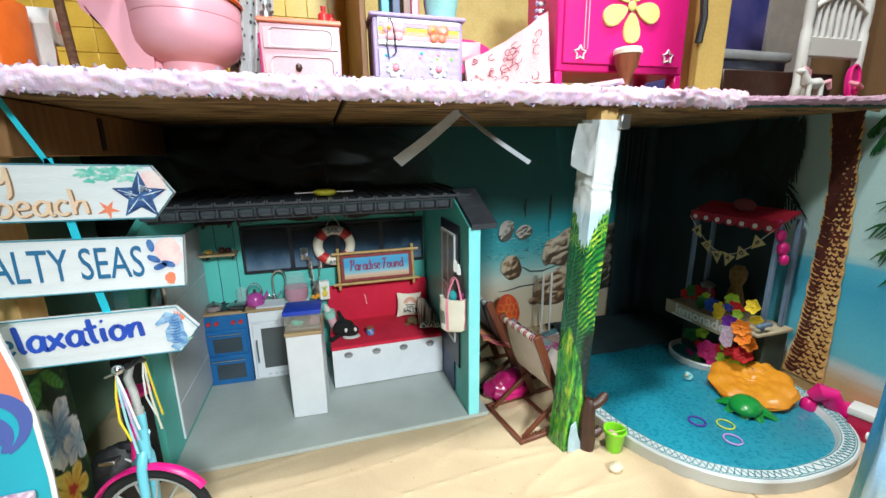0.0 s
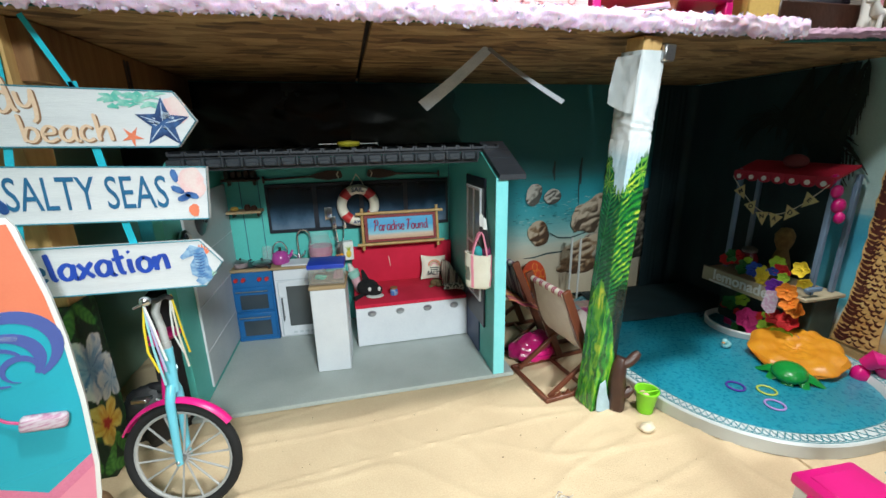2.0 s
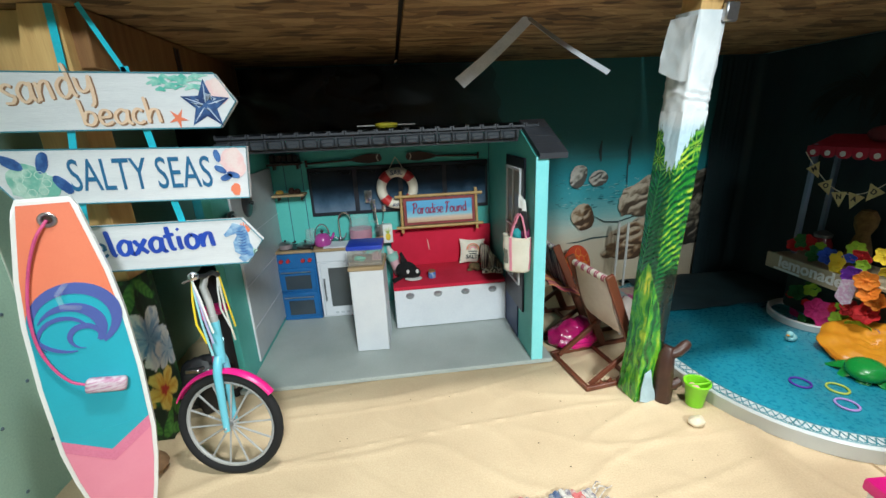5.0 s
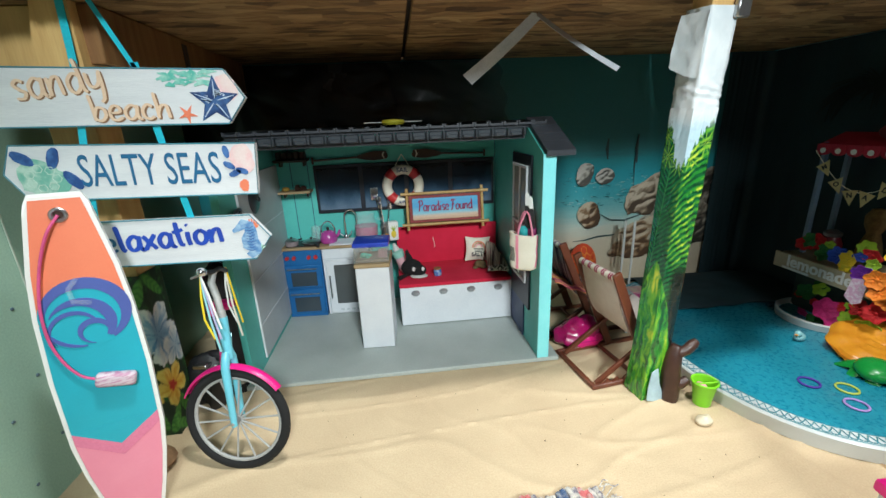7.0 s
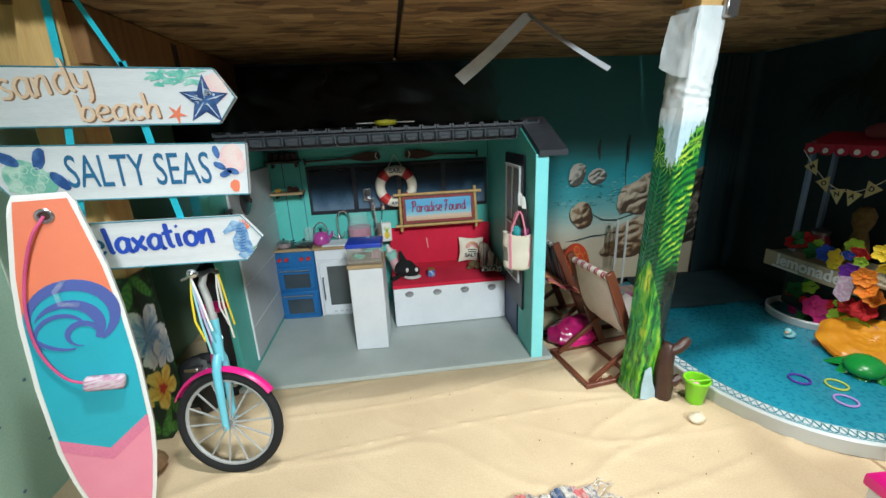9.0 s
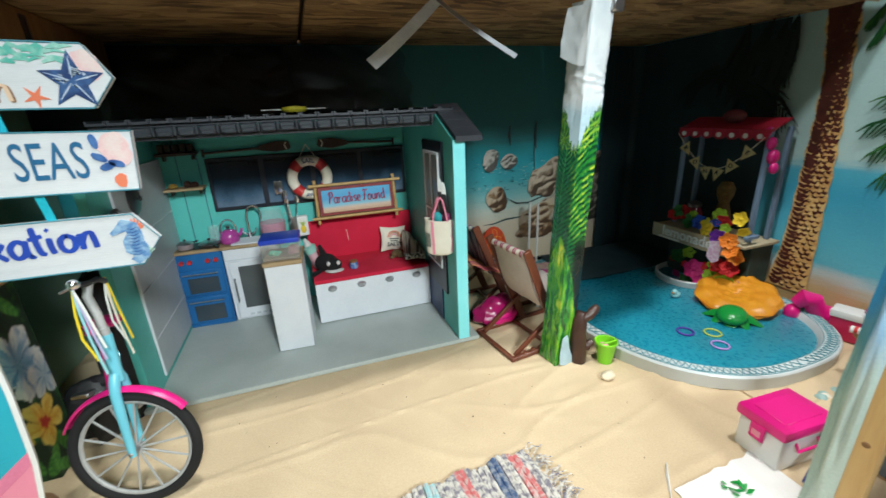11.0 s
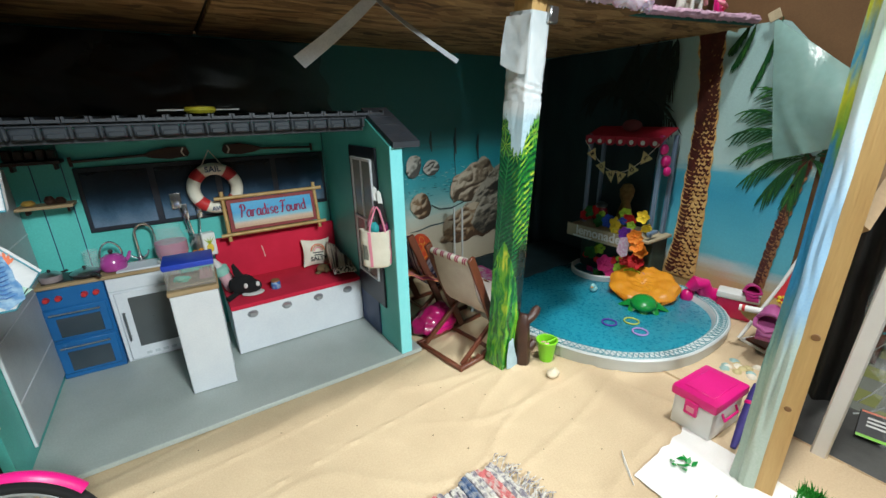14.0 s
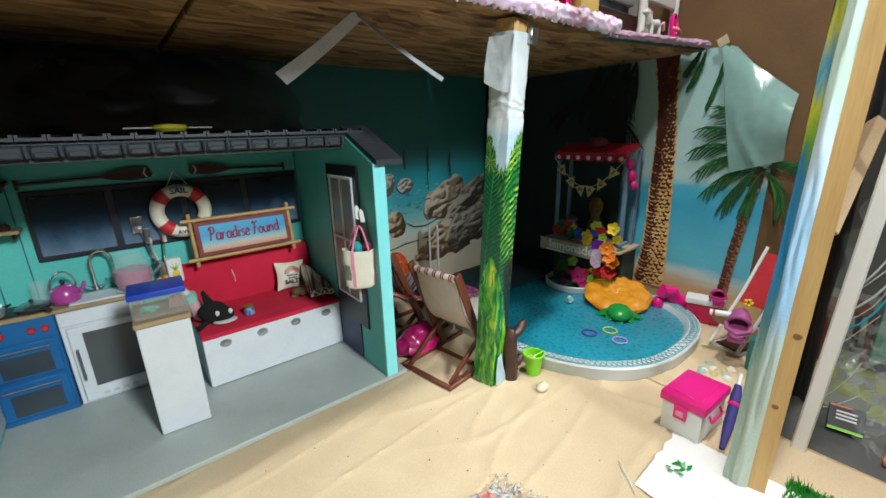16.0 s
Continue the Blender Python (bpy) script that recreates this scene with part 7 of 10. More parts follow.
# ---- by the side wall ----
cat = thing("spotted_plush", "white plush with dark spots lying by the pool", "plush toy", (1.405, -0.205, 0.0), 30)
part("body", ball(ball(B(), (0, 0, 0.022), (0.040, 0.022, 0.021)), (0.040, -0.008, 0.028), 0.018), mat("spotted_white_fur", (0.70, 0.66, 0.60), (0.05, 0.04, 0.03), 0.95, scale=75, fine=400, bump=0.4, mixed=1.0), cat)
part("nose", ball(B(), (0.055, -0.012, 0.028), 0.005, 8, 6), "black", cat)
fm = thing("pink_foam_shape", "hot pink inflatable shape lying on the sand", "inflatable", (1.430, -0.310, 0.0), 20)
bm = B()
tube(bm, [(-0.030, 0.030, 0.062), (-0.028, 0.012, 0.088), (-0.020, -0.004, 0.080), (-0.010, -0.016, 0.052), (0.002, -0.034, 0.036), (0.012, -0.060, 0.032), (0.018, -0.080, 0.036)], [0.018, 0.026, 0.027, 0.026, 0.030, 0.030, 0.020], 18)
ball(bm, (-0.034, 0.034, 0.030), (0.022, 0.022, 0.029))
ball(bm, (0.008, -0.040, 0.024), (0.030, 0.034, 0.023))
part("body", bm, "hot_pink", fm)
ic = thing("red_cool_box", "crimson cool box with a white lid", "cool box", (1.425, -0.430, 0.0), -74)
part("body", box(B(), (0, 0, 0.034), (0.110, 0.055, 0.066), 0.006, None, 2), mat("crimson_plastic", (0.52, 0.015, 0.08), (0.46, 0.012, 0.07), 0.35), ic)
part("lid", box(B(), (0, 0, 0.078), (0.118, 0.062, 0.022), 0.006, None, 2), "white_gloss", ic, "white lid")
M["clog_pink"] = mat("deep_pink_rubber", (0.50, 0.03, 0.20), (0.42, 0.02, 0.16), 0.45)
M["clog_mauve"] = mat("mauve_rubber", (0.40, 0.09, 0.26), (0.34, 0.07, 0.22), 0.45)


def toy_clog(label, loc, rz, size, material, rx=0.0, ry=0.0):
    """A rubber doll clog: sole, domed toe and the opening's rim."""
    c = thing("toy_clog", label, "clog", loc, rz, "toy clogs", rx=rx, ry=ry)
    c.scale = (size, size, size)
    part("sole", prism(B(), [(-0.034, -0.012), (-0.010, -0.011), (0.020, -0.016), (0.034, -0.006), (0.034, 0.008), (0.018, 0.016), (-0.012, 0.012), (-0.034, 0.011)], 0.0, 0.008, Matrix.Identity(4), 0.002), material, c)
    part("toe", sheet(B(), lambda u, v: Vector((-0.004 + 0.039 * math.sin(math.pi / 2 * v), (0.0165 - 0.004 * v ** 3) * math.cos(math.pi * u) * math.cos(math.pi / 2 * v) ** 0.6, 0.007 + (0.022 - 0.012 * v) * math.sin(math.pi * u) * math.cos(math.pi / 2 * v) ** 0.4)), 16, 10, 0.0025), material, c, "domed rubber toe")
    part("rim", tube(B(), [(-0.004, 0.0165 * math.cos(math.pi * k / 12), 0.007 + 0.022 * math.sin(math.pi * k / 12)) for k in range(13)], 0.003, 8), material, c)
    part("heel_strap", tube(B(), [(-0.006, -0.0165, 0.014), (-0.022, -0.0150, 0.018), (-0.034, 0.0, 0.020), (-0.022, 0.0150, 0.018), (-0.006, 0.0165, 0.014)], 0.0032, 8), material, c)
    return c


toy_clog("pink rubber toy clog lying on the cool box lid", (1.424, -0.464, 0.0895), 24, 1.35, "clog_pink", ry=-6)
M["tan_cloth"] = mat("tan_deck_cloth", (0.46, 0.30, 0.12), (0.40, 0.24, 0.09), 0.8)
lg = thing("red_lounger", "white framed folding lounger with a red cloth back", "lounger", (1.254, -0.552, 0.0), 70)
part("frame", tube(B(), [(-0.04, 0, 0.006), (0.04, 0, 0.006), (0.04, -0.09, 0.006), (-0.04, -0.09, 0.006)], 0.005, 8, True), "white_gloss", lg, "white base frame")
for x in (-0.042, 0.042):
    part("side_rail", tube(B(), [(x, 0.01, 0.012), (x, -0.10, 0.170), (x, -0.17, 0.30)], 0.005, 8), "white_gloss", lg, "white side rail")
part("back_cloth", sheet(B(), lambda u, v: Vector((-0.036 + 0.070 * u, -0.076 - 0.086 * v, 0.138 + 0.146 * v - 0.006 * math.sin(math.pi * v))), 8, 10, 0.003), mat("red_deck_cloth", (0.50, 0.02, 0.03), (0.43, 0.015, 0.025), 0.8), lg, "red cloth back")
part("lower_cloth", sheet(B(), lambda u, v: Vector((-0.036 + 0.070 * u, -0.036 - 0.040 * v, 0.082 + 0.056 * v - 0.010 * math.sin(math.pi * v))), 8, 10, 0.003), "tan_cloth", lg, "tan cloth below the red")
part("seat_board", box(B(), (0, -0.045, 0.012), (0.070, 0.080, 0.006), 0.002), "brown_wood", lg)
part("front_bar", rod(B(), (0.026, 0.057, 0.130), (-0.052, 0.008, 0.136), 0.009, segs=14), "white_gloss", lg, "white cloth sleeve on the front bar")
part("stripe", rod(B(), (0.020, 0.0532, 0.1305), (0.014, 0.0495, 0.1310), 0.0096, segs=14), "red", lg, "red stripe on the sleeve")
part("seat_cloth", sheet(B(), lambda u, v: Vector((0.026 - 0.078 * u, (0.057 - 0.049 * u) * (1 - v) - 0.036 * v, 0.128 - 0.045 * v - 0.020 * math.sin(math.pi * v))), 8, 10, 0.003), "tan_cloth", lg, "tan cloth seat")
toy_clog("mauve rubber toy clog lying on the lounger seat", (1.212, -0.583, 0.104), 12, 1.75, "clog_mauve", ry=-24)
badge = thing("flower_badge", "yellow and brown flower badge pinned to the lounger cloth", "badge", (1.238, -0.590, 0.176), -76, "", rx=-20)
part("disc", lathe(B(), [(0, 0.003), (0.011, 0.0025), (0.012, 0)], 16, pose(0, 0, 0, 90, 0, 0)), "red", badge)
for k in range(5):
    part("petal", ball(B(), (0.008 * math.cos(1.257 * k), -0.004, 0.008 * math.sin(1.257 * k)), (0.0045, 0.002, 0.0045), 8, 6), "yel_petal", badge, "yellow petal")
random.seed(8)
for k in range(13):
    x, y = 1.115 + random.uniform(-0.045, 0.045), -0.578 + random.uniform(-0.03, 0.03)
    bm = lathe(B(), [(0, 0.009), (0.006, 0.008), (0.011, 0.004), (0.013, 0.0)], 9)
    for v in bm.verts:
        v.co.x *= 1 + 0.2 * math.cos(3 * math.atan2(v.co.y, v.co.x))
    sh = solid("beach_shell", bm, (M["cream"], mat("pale_aqua_shell", (0.35, 0.52, 0.50)), mat("straw_shell", (0.60, 0.50, 0.25)))[k % 3], "small pale beach shell in a scattered heap", "shell", "", "scattered shells")
    sh.matrix_world = pose(x, y, 0.001, random.uniform(-12, 12), random.uniform(-12, 12), random.uniform(0, 360))
teal_bin = solid("teal_bag", box(B(), (1.20, -0.640, 0.050), (0.05, 0.04, 0.098), 0.012, None, 2), mat("dark_teal_cloth", (0.03, 0.20, 0.19), (0.02, 0.15, 0.15), 0.8), "dark teal cloth bag by the post", "bag")

# white sheet, rug, specks
bm = sheet(B(), lambda u, v: Vector((0.552 + 0.215 * u + 0.006 * nz(v * 9, 4) * (1 - u) + 0.012 * v, -0.93 + 0.318 * v + 0.010 * u + 0.006 * nz(u * 9, 7) * v, 0.0052 + 0.0012 * nz(u * 5, v * 5, 9))), 30, 30, 0.0012)
solid("white_paper", bm, "white_sheet", "white paper sheet lying over the sand floor", "paper")
bm = sheet(B(), lambda u, v: Vector((0.600 - 0.055 * u, -0.562 - 0.062 * u + 0.005 * math.sin(math.pi * u) * v, 0.0035 + 0.004 * math.sin(math.pi * v) * math.sin(math.pi * u))), 14, 4, 0.001)
solid("paper_curl", bm, "white_sheet", "white curled edge of torn paper", "paper")
random.seed(31)
rug = thing("rag_rug", "woven rag rug with pale fringe and coloured stripes", "rug", (0.252, -0.515, 0.003), 3)
bm = B()
cols = ["cream", "cream", "navy", "cream", "cream", "aqua", "cream", "cream", "coral", "cream", "cream", "navy", "cream", "coral", "cream"]
rugm = {"cream": mat("rag_cream", (0.66, 0.62, 0.56), (0.22, 0.20, 0.24), 0.95, scale=90, fine=500, bump=0.6, mixed=0.9), "navy": mat("rag_navy", (0.05, 0.10, 0.22), (0.30, 0.32, 0.36), 0.95, scale=90, fine=500, bump=0.6, mixed=0.9), "coral": mat("rag_coral", (0.62, 0.16, 0.16), (0.62, 0.45, 0.42), 0.95, scale=90, fine=500, bump=0.6, mixed=0.9), "aqua": mat("rag_aqua", (0.35, 0.58, 0.60), (0.60, 0.62, 0.60), 0.95, scale=90, fine=500, bump=0.6, mixed=0.9), "rose": mat("rag_rose", (0.66, 0.38, 0.38), (0.60, 0.52, 0.48), 0.95, scale=90, fine=500, bump=0.6, mixed=0.9)}
x = -0.215
for k, c in enumerate(cols):
    w = 0.022
    for j in range(2):
        xx = x + 0.011 * j
        pts = [(xx + 0.002 * math.sin(9 * t + k), -0.20 + 0.275 * t + (0.006 * math.sin(k * 1.7 + j) if t == 1 else 0), 0.0055 + 0.002 * math.sin(t * 60 + j * 3)) for t in [q / 26 for q in range(27)]]
        part("woven_band", tube(B(), pts, 0.0062, 7), rugm[c], rug)
    x += w
bm = B()
for k in range(90):
    y = -0.20 + 0.275 * random.random()
    a = random.uniform(-0.5, 0.9)
    ln = random.uniform(0.02, 0.05)
    tube(bm, [(0.112, y, 0.006), (0.112 + 0.5 * ln * math.cos(a), y + 0.5 * ln * math.sin(a), 0.012), (0.112 + ln * math.cos(a), y + ln * math.sin(a) + random.uniform(-0.008, 0.008), 0.003)], 0.0011, 4)
part("fringe", bm, rugm["cream"], rug, "tangled pale fringe")
random.seed(41)
bm = B()
for k in range(34):
    ball(bm, (random.uniform(-0.25, 0.75), random.uniform(-0.55, -0.05), 0.002), (random.uniform(0.0008, 0.0022), random.uniform(0.0007, 0.0015), 0.001), 5, 4)
solid("floor_specks", bm, mat("dark_grit", (0.10, 0.06, 0.03)), "dark grit scattered over the sand floor", "grit", "stuff")
bm = B()
for k in range(9):
    a = random.uniform(0, 6.28)
    p = Vector((0.664, -0.645, 0.007)) + Vector((random.uniform(-0.012, 0.012), random.uniform(-0.02, 0.02), 0))
    q = p + 0.02 * Vector((math.cos(a), math.sin(a), 0.5))
    prism(bm, [(0, -0.002), (0.5, -0.006), (1, 0), (0.5, 0.006)], 0, 0.0006, Matrix.Translation(p) @ (q - p).to_track_quat("X", "Z").to_matrix().to_4x4() @ Matrix.Diagonal((0.018, 0.8, 1, 1)))
solid("plastic_sprig", bm, "leaf", "torn sprig of green plastic leaf", "sprig")

# ---- near post with printed wrap, and the room beyond ----
post = thing("near_post", "pine post with a printed beach wrap on one side", "post", (0.742, -0.752, 0.0), 0, "", rx=0.6)
A_, C_ = Vector((-0.022, 0.0)), Vector((-0.0167, -0.0262))
nrm = Vector((-0.98, -0.199))
D_, E_ = C_ - 0.05 * nrm, A_ - 0.05 * nrm
part("timber", prism(B(), [tuple(A_), tuple(C_), tuple(D_), tuple(E_)], 0.0, 1.35), "timber", post, "bare knotty pine")
WRAP = [(0.0, (0.40, 0.48, 0.40)), (0.24, (0.30, 0.46, 0.40)), (0.31, (0.08, 0.26, 0.30)), (0.36, (0.03, 0.24, 0.46)), (0.48, (0.035, 0.28, 0.55)), (0.54, (0.04, 0.22, 0.40)), (0.57, (0.14, 0.34, 0.04)), (0.63, (0.52, 0.56, 0.04)), (0.67, (0.04, 0.34, 0.58)), (0.72, (0.56, 0.58, 0.05)), (0.80, (0.06, 0.28, 0.05)), (0.9, (0.10, 0.40, 0.60)), (1.0, (0.10, 0.32, 0.08))]
wm = printed("near_wrap_print", WRAP, 0.0, 1.1, wob=0.10, streak=(60, 60, 8), rough=0.3)
pale_wm = printed("near_wrap_pale", [(0.0, (0.50, 0.58, 0.48)), (0.27, (0.50, 0.62, 0.58)), (0.34, (0.36, 0.60, 0.84)), (0.48, (0.42, 0.66, 0.90)), (0.58, (0.66, 0.80, 0.88)), (0.66, (0.60, 0.78, 0.66)), (1.0, (0.66, 0.78, 0.76))], 0.0, 1.1, wob=0.06, streak=(40, 40, 4), rough=0.25)


def wrap2(u, v):
    # a loose sheet fixed along the post's edge, hanging off towards the beach
    z = 0.004 + 1.3 * v
    wide = 0.034 + 0.012 * max(0, 0.5 - z) + 0.004 * nz(z * 6, 2)
    p = A_ + Vector((-0.16, 0.98)) * wide * u
    w = 0.006 * math.sin(math.pi * u * 1.5) * (1 + 0.8 * nz(u * 3, z * 7, 2)) + 0.004 * nz(u * 5, z * 14, 5)
    return Vector((p.x - 0.002 - w, p.y, z))


part("wrap", sheet(B(), lambda u, v: wrap2(0.58 * u, v), 10, 90, 0.001), pale_wm, post, "pale creased vinyl")
part("wrap", sheet(B(), lambda u, v: wrap2(0.58 + 0.42 * u, v), 10, 90, 0.001), wm, post, "creased beach print vinyl")
part("knot", lathe(B(), [(0, 0.0012), (0.005, 0.001), (0.006, 0)], 12, Matrix.Translation((A_.x * 0.4 + C_.x * 0.6 + nrm.x * 0.0002, A_.y * 0.4 + C_.y * 0.6 + nrm.y * 0.0002, 0.33)) @ Vector((nrm.x, nrm.y, 0)).to_track_quat("Z", "Y").to_matrix().to_4x4()), "timber_dark", post)
part("knot", lathe(B(), [(0, 0.0012), (0.004, 0.001), (0.005, 0)], 12, Matrix.Translation((A_.x * 0.6 + C_.x * 0.4 + nrm.x * 0.0002, A_.y * 0.6 + C_.y * 0.4 + nrm.y * 0.0002, 0.19)) @ Vector((nrm.x, nrm.y, 0)).to_track_quat("Z", "Y").to_matrix().to_4x4()), "timber_dark", post)
bm = rod(B(), (0.030, -0.010, 0.498), (0.36, -0.005, 0.665), 0.016, segs=4)
# bare pine, with the brace's shade mixed into a duller colour
part("brace", bm, mat("shaded_pine", (0.34, 0.23, 0.13), (0.26, 0.17, 0.09), 0.7, scale=14, fine=120, bump=0.15), post, "short pine brace in a shaded tone")

# added sheet that keeps the unlit gap between the posts dark
dr_ = solid("dark_gap_sheet", sheet(B(), lambda u, v: Vector((1.125 + 0.012 * math.sin(u * 17) + 0.006 * nz(u * 6, v * 5), -0.655 - 0.110 * u + 0.004 * nz(v * 6, 2), 0.001 + 0.98 * v)), 40, 30, 0.001), mat("gap_sheet_black", (0.016, 0.015, 0.014), (0.04, 0.038, 0.036), 0.8, scale=12, bump=0.2), "added black sheet that darkens the gap behind the pine post", "cloth")
wp = solid("white_post", box(B(), (0, 0, 0.55), (0.030, 0.026, 1.30), 0.003, Matrix.Translation((0.930, -0.790, 0)) @ pose(0, 0, 0, 2.1, 0, 4)), mat("white_painted_post", (0.88, 0.87, 0.84), (0.84, 0.82, 0.79), 0.45, scale=18), "white painted post at the display's edge", "post")
grass = B()
random.seed(51)
for k in range(700):
    x, y = random.uniform(0.735, 0.80), random.uniform(-0.98, -0.80)
    a, h = random.uniform(0, 6.28), random.uniform(0.012, 0.026)
    p = Vector((x, y, 0.004))
    s = Vector((math.cos(a), math.sin(a), 0)) * 0.0016
    q = p + Vector((random.uniform(-0.008, 0.008), random.uniform(-0.008, 0.008), h))
    grass.faces.new([grass.verts.new(p - s), grass.verts.new(p + s), grass.verts.new(q)])
box(grass, (0.7675, -0.89, 0.003), (0.07, 0.18, 0.003))
solid("artificial_grass", grass, mat("plastic_grass", (0.015, 0.22, 0.02), (0.03, 0.32, 0.03), 0.4, scale=60), "bright green artificial grass mat by the post", "grass", "stuff")

M["film"] = clear("clear_film", (0.78, 0.82, 0.82), 0.08, 0.09)
cover = solid("plastic_film", sheet(B(), lambda u, v: Vector((0.93 + 0.30 * u + 0.05 * v, -0.90 + 0.05 * abs(nz(u * 7 + v * 3, v * 9)) - 0.12 * u + 0.10 * v, 0.02 + 0.22 * v + 0.03 * nz(u * 7, v * 4, 3) + 0.02 * abs(nz(u * 14, v * 12, 6)))), 40, 40), "film", "crumpled clear plastic film by the post", "plastic film")
film2 = solid("plastic_curtain", sheet(B(), lambda u, v: Vector((1.05 + 0.25 * u, -0.82 - 0.10 * u + 0.03 * math.sin(9 * u + 3 * v) + 0.06 * abs(nz(u * 9 + v * 4, v * 3)), 0.22 + 0.35 * v)), 60, 24), "film", "hanging clear plastic sheet beside the display", "plastic film")
random.seed(63)
# thin tubes draw the folds' edges and their highlights in white
M["film_glint"] = mat("white_film_glint", (0.62, 0.66, 0.66), (0.50, 0.55, 0.56), 0.25)
for k, (y0, z0, y1, z1, w_) in enumerate(((-0.79, 0.312, -0.838, 0.410, 0.0022), (-0.786, 0.296, -0.842, 0.384, 0.0012), (-0.787, 0.262, -0.846, 0.350, 0.0024), (-0.792, 0.246, -0.846, 0.330, 0.0010), (-0.801, 0.228, -0.848, 0.312, 0.0022), (-0.792, 0.180, -0.846, 0.276, 0.0010), (-0.80, 0.06, -0.84, 0.16, 0.0014), (-0.80, 0.03, -0.85, 0.08, 0.0018))):
    p, q = Vector((1.078, y0, z0)), Vector((1.092, y1, z1))
    bend = Vector((0, random.uniform(-0.004, 0.004), random.uniform(-0.012, -0.004)))
    part("fold_glint", tube(B(), [p, p.lerp(q, 0.33) + bend, p.lerp(q, 0.66) + bend, q], w_, 6), "aqua" if k == 4 else "film_glint", film2, "thin strip drawing the edge and highlight of a plastic fold")
bx = thing("black_packet", "black printed packet with pale print bars", "packet", (1.045, -0.845, 0.004), -80, "", rx=-42)
part("card", box(B(), (0, 0, 0.030), (0.060, 0.010, 0.058), 0.001), "black", bx)
for z in (0.044, 0.036, 0.028):
    part("print_bar", box(B(), (0, -0.0055, z), (0.034, 0.001, 0.004)), "white_gloss", bx)
part("top_band", box(B(), (-0.01, -0.0055, 0.056), (0.036, 0.001, 0.004)), "coral", bx)
part("base_band", box(B(), (0, -0.0055, 0.004), (0.058, 0.001, 0.006)), "green", bx)
random.seed(61)
for k in range(7):
    mm = (M["aqua"], M["navy"], M["coral"], M["green"], M["white_gloss"], M["black"], M["chrome"])[k]
    solid("craft_scrap", box(B(), (0.955 + 0.022 * k, -0.955 + 0.018 * (k % 3), 0.008), (0.03, 0.02, 0.016), 0.003, None), mm, "small shiny craft scrap in a heap", "scrap", "", "craft scraps")

# room beyond the display
solid("side_board", box(B(), (1.045, -0.855, -0.017), (0.226, 0.326, 0.03), 0.003), mat("dark_grey_board", (0.10, 0.10, 0.095), (0.06, 0.06, 0.058), 0.5, scale=14), "dark grey board beside the display", "board", "structure")
FLZ = -0.75
solid("room_floor", box(B(), (1.2, -1.2, FLZ - 0.03), (7.0, 6.4, 0.05)), mat("grey_green_floor", (0.30, 0.32, 0.28), (0.24, 0.26, 0.22), 0.5, scale=6), "grey green vinyl room floor", "floor", "structure")
rf_ = bpy.data.objects["room_floor"]
tile_me = None
for i in range(14):
    for j in range(9):
        if (i + j) % 2:
            continue
        if tile_me is None:
            t = part("floor_tile", box(B(), (0, 0, 0), (0.148, 0.148, 0.004), 0.002), mat("olive_floor_tile", (0.36, 0.38, 0.14), (0.30, 0.33, 0.12), 0.45, scale=9), rf_)
            tile_me = t.data
        else:
            t = new("floor_tile", tile_me)
            t.parent = rf_
        t.location = (1.75 + 0.152 * i, -1.55 + 0.152 * j, FLZ - 0.0035)
solid("display_base", box(box(B(), (-0.035, -0.21, -0.375), (1.93, 1.54, 0.735), 0.004), (1.225, -0.05, -0.375), (0.585, 1.28, 0.735), 0.004), "brown_wall", "plain brown base under the display", "base", "structure")
gc = thing("green_cabinet", "mint green rolling cabinet in the room beyond", "cabinet", (3.36, -1.02, FLZ), 4)
part("body", box(B(), (0, 0, 0.37), (0.50, 0.45, 0.60), 0.01, None, 2), mat("mint_painted_metal", (0.20, 0.42, 0.31), (0.17, 0.37, 0.27), 0.45), gc)
part("front_panel", box(B(), (-0.252, 0, 0.37), (0.006, 0.40, 0.54), 0.002), mat("mint_panel", (0.22, 0.45, 0.33)), gc)
for x, y in ((-0.20, -0.18), (-0.20, 0.18), (0.20, -0.18), (0.20, 0.18)):
    part("caster", lathe(B(), [(0, -0.012), (0.036, -0.012), (0.036, 0.012), (0, 0.012)], 16, Matrix.Translation((x, y, 0.037)) @ pose(0, 0, 0, 90, 0, 0)), "black", gc)
stool = thing("wooden_stool", "small dark wooden stool by the cabinet", "stool", (3.22, -0.66, FLZ), 20)
part("seat", box(B(), (0, 0, 0.33), (0.22, 0.22, 0.03), 0.004), "brown_wood", stool)
for x, y in ((-0.09, -0.09), (0.09, -0.09), (-0.09, 0.09), (0.09, 0.09)):
    part("leg", rod(B(), (x * 1.2, y * 1.2, 0), (x, y, 0.315), 0.016), "brown_wood", stool)
for nm, c, s in (("room_wall_back", (1.2, 2.0, 1.47), (7.0, 0.05, 4.5)), ("room_wall_right", (4.7, -1.2, 1.47), (0.05, 6.4, 4.5)), ("room_wall_left", (-2.3, -1.2, 1.47), (0.05, 6.4, 4.5)), ("room_wall_front", (1.2, -4.4, 1.47), (7.0, 0.05, 4.5)), ("room_ceiling", (1.2, -1.2, 3.75), (7.0, 6.4, 0.05))):
    solid(nm, box(B(), c, s), mat(nm + "_paint", (0.13, 0.12, 0.10), (0.10, 0.09, 0.08), 0.7, scale=3), "plain dim painted room surface", "ceiling" if "ceiling" in nm else "wall", "structure")

# ---- left side: timber, signs, surfboard, bicycle ----
tpost = thing("timber_post", "pine post wrapped below in tropical flower cloth", "post", (-0.576, -0.105, 0.0))
part("timber", box(B(), (0, 0, 0.447), (0.082, 0.075, 0.886), 0.002), "timber", tpost)


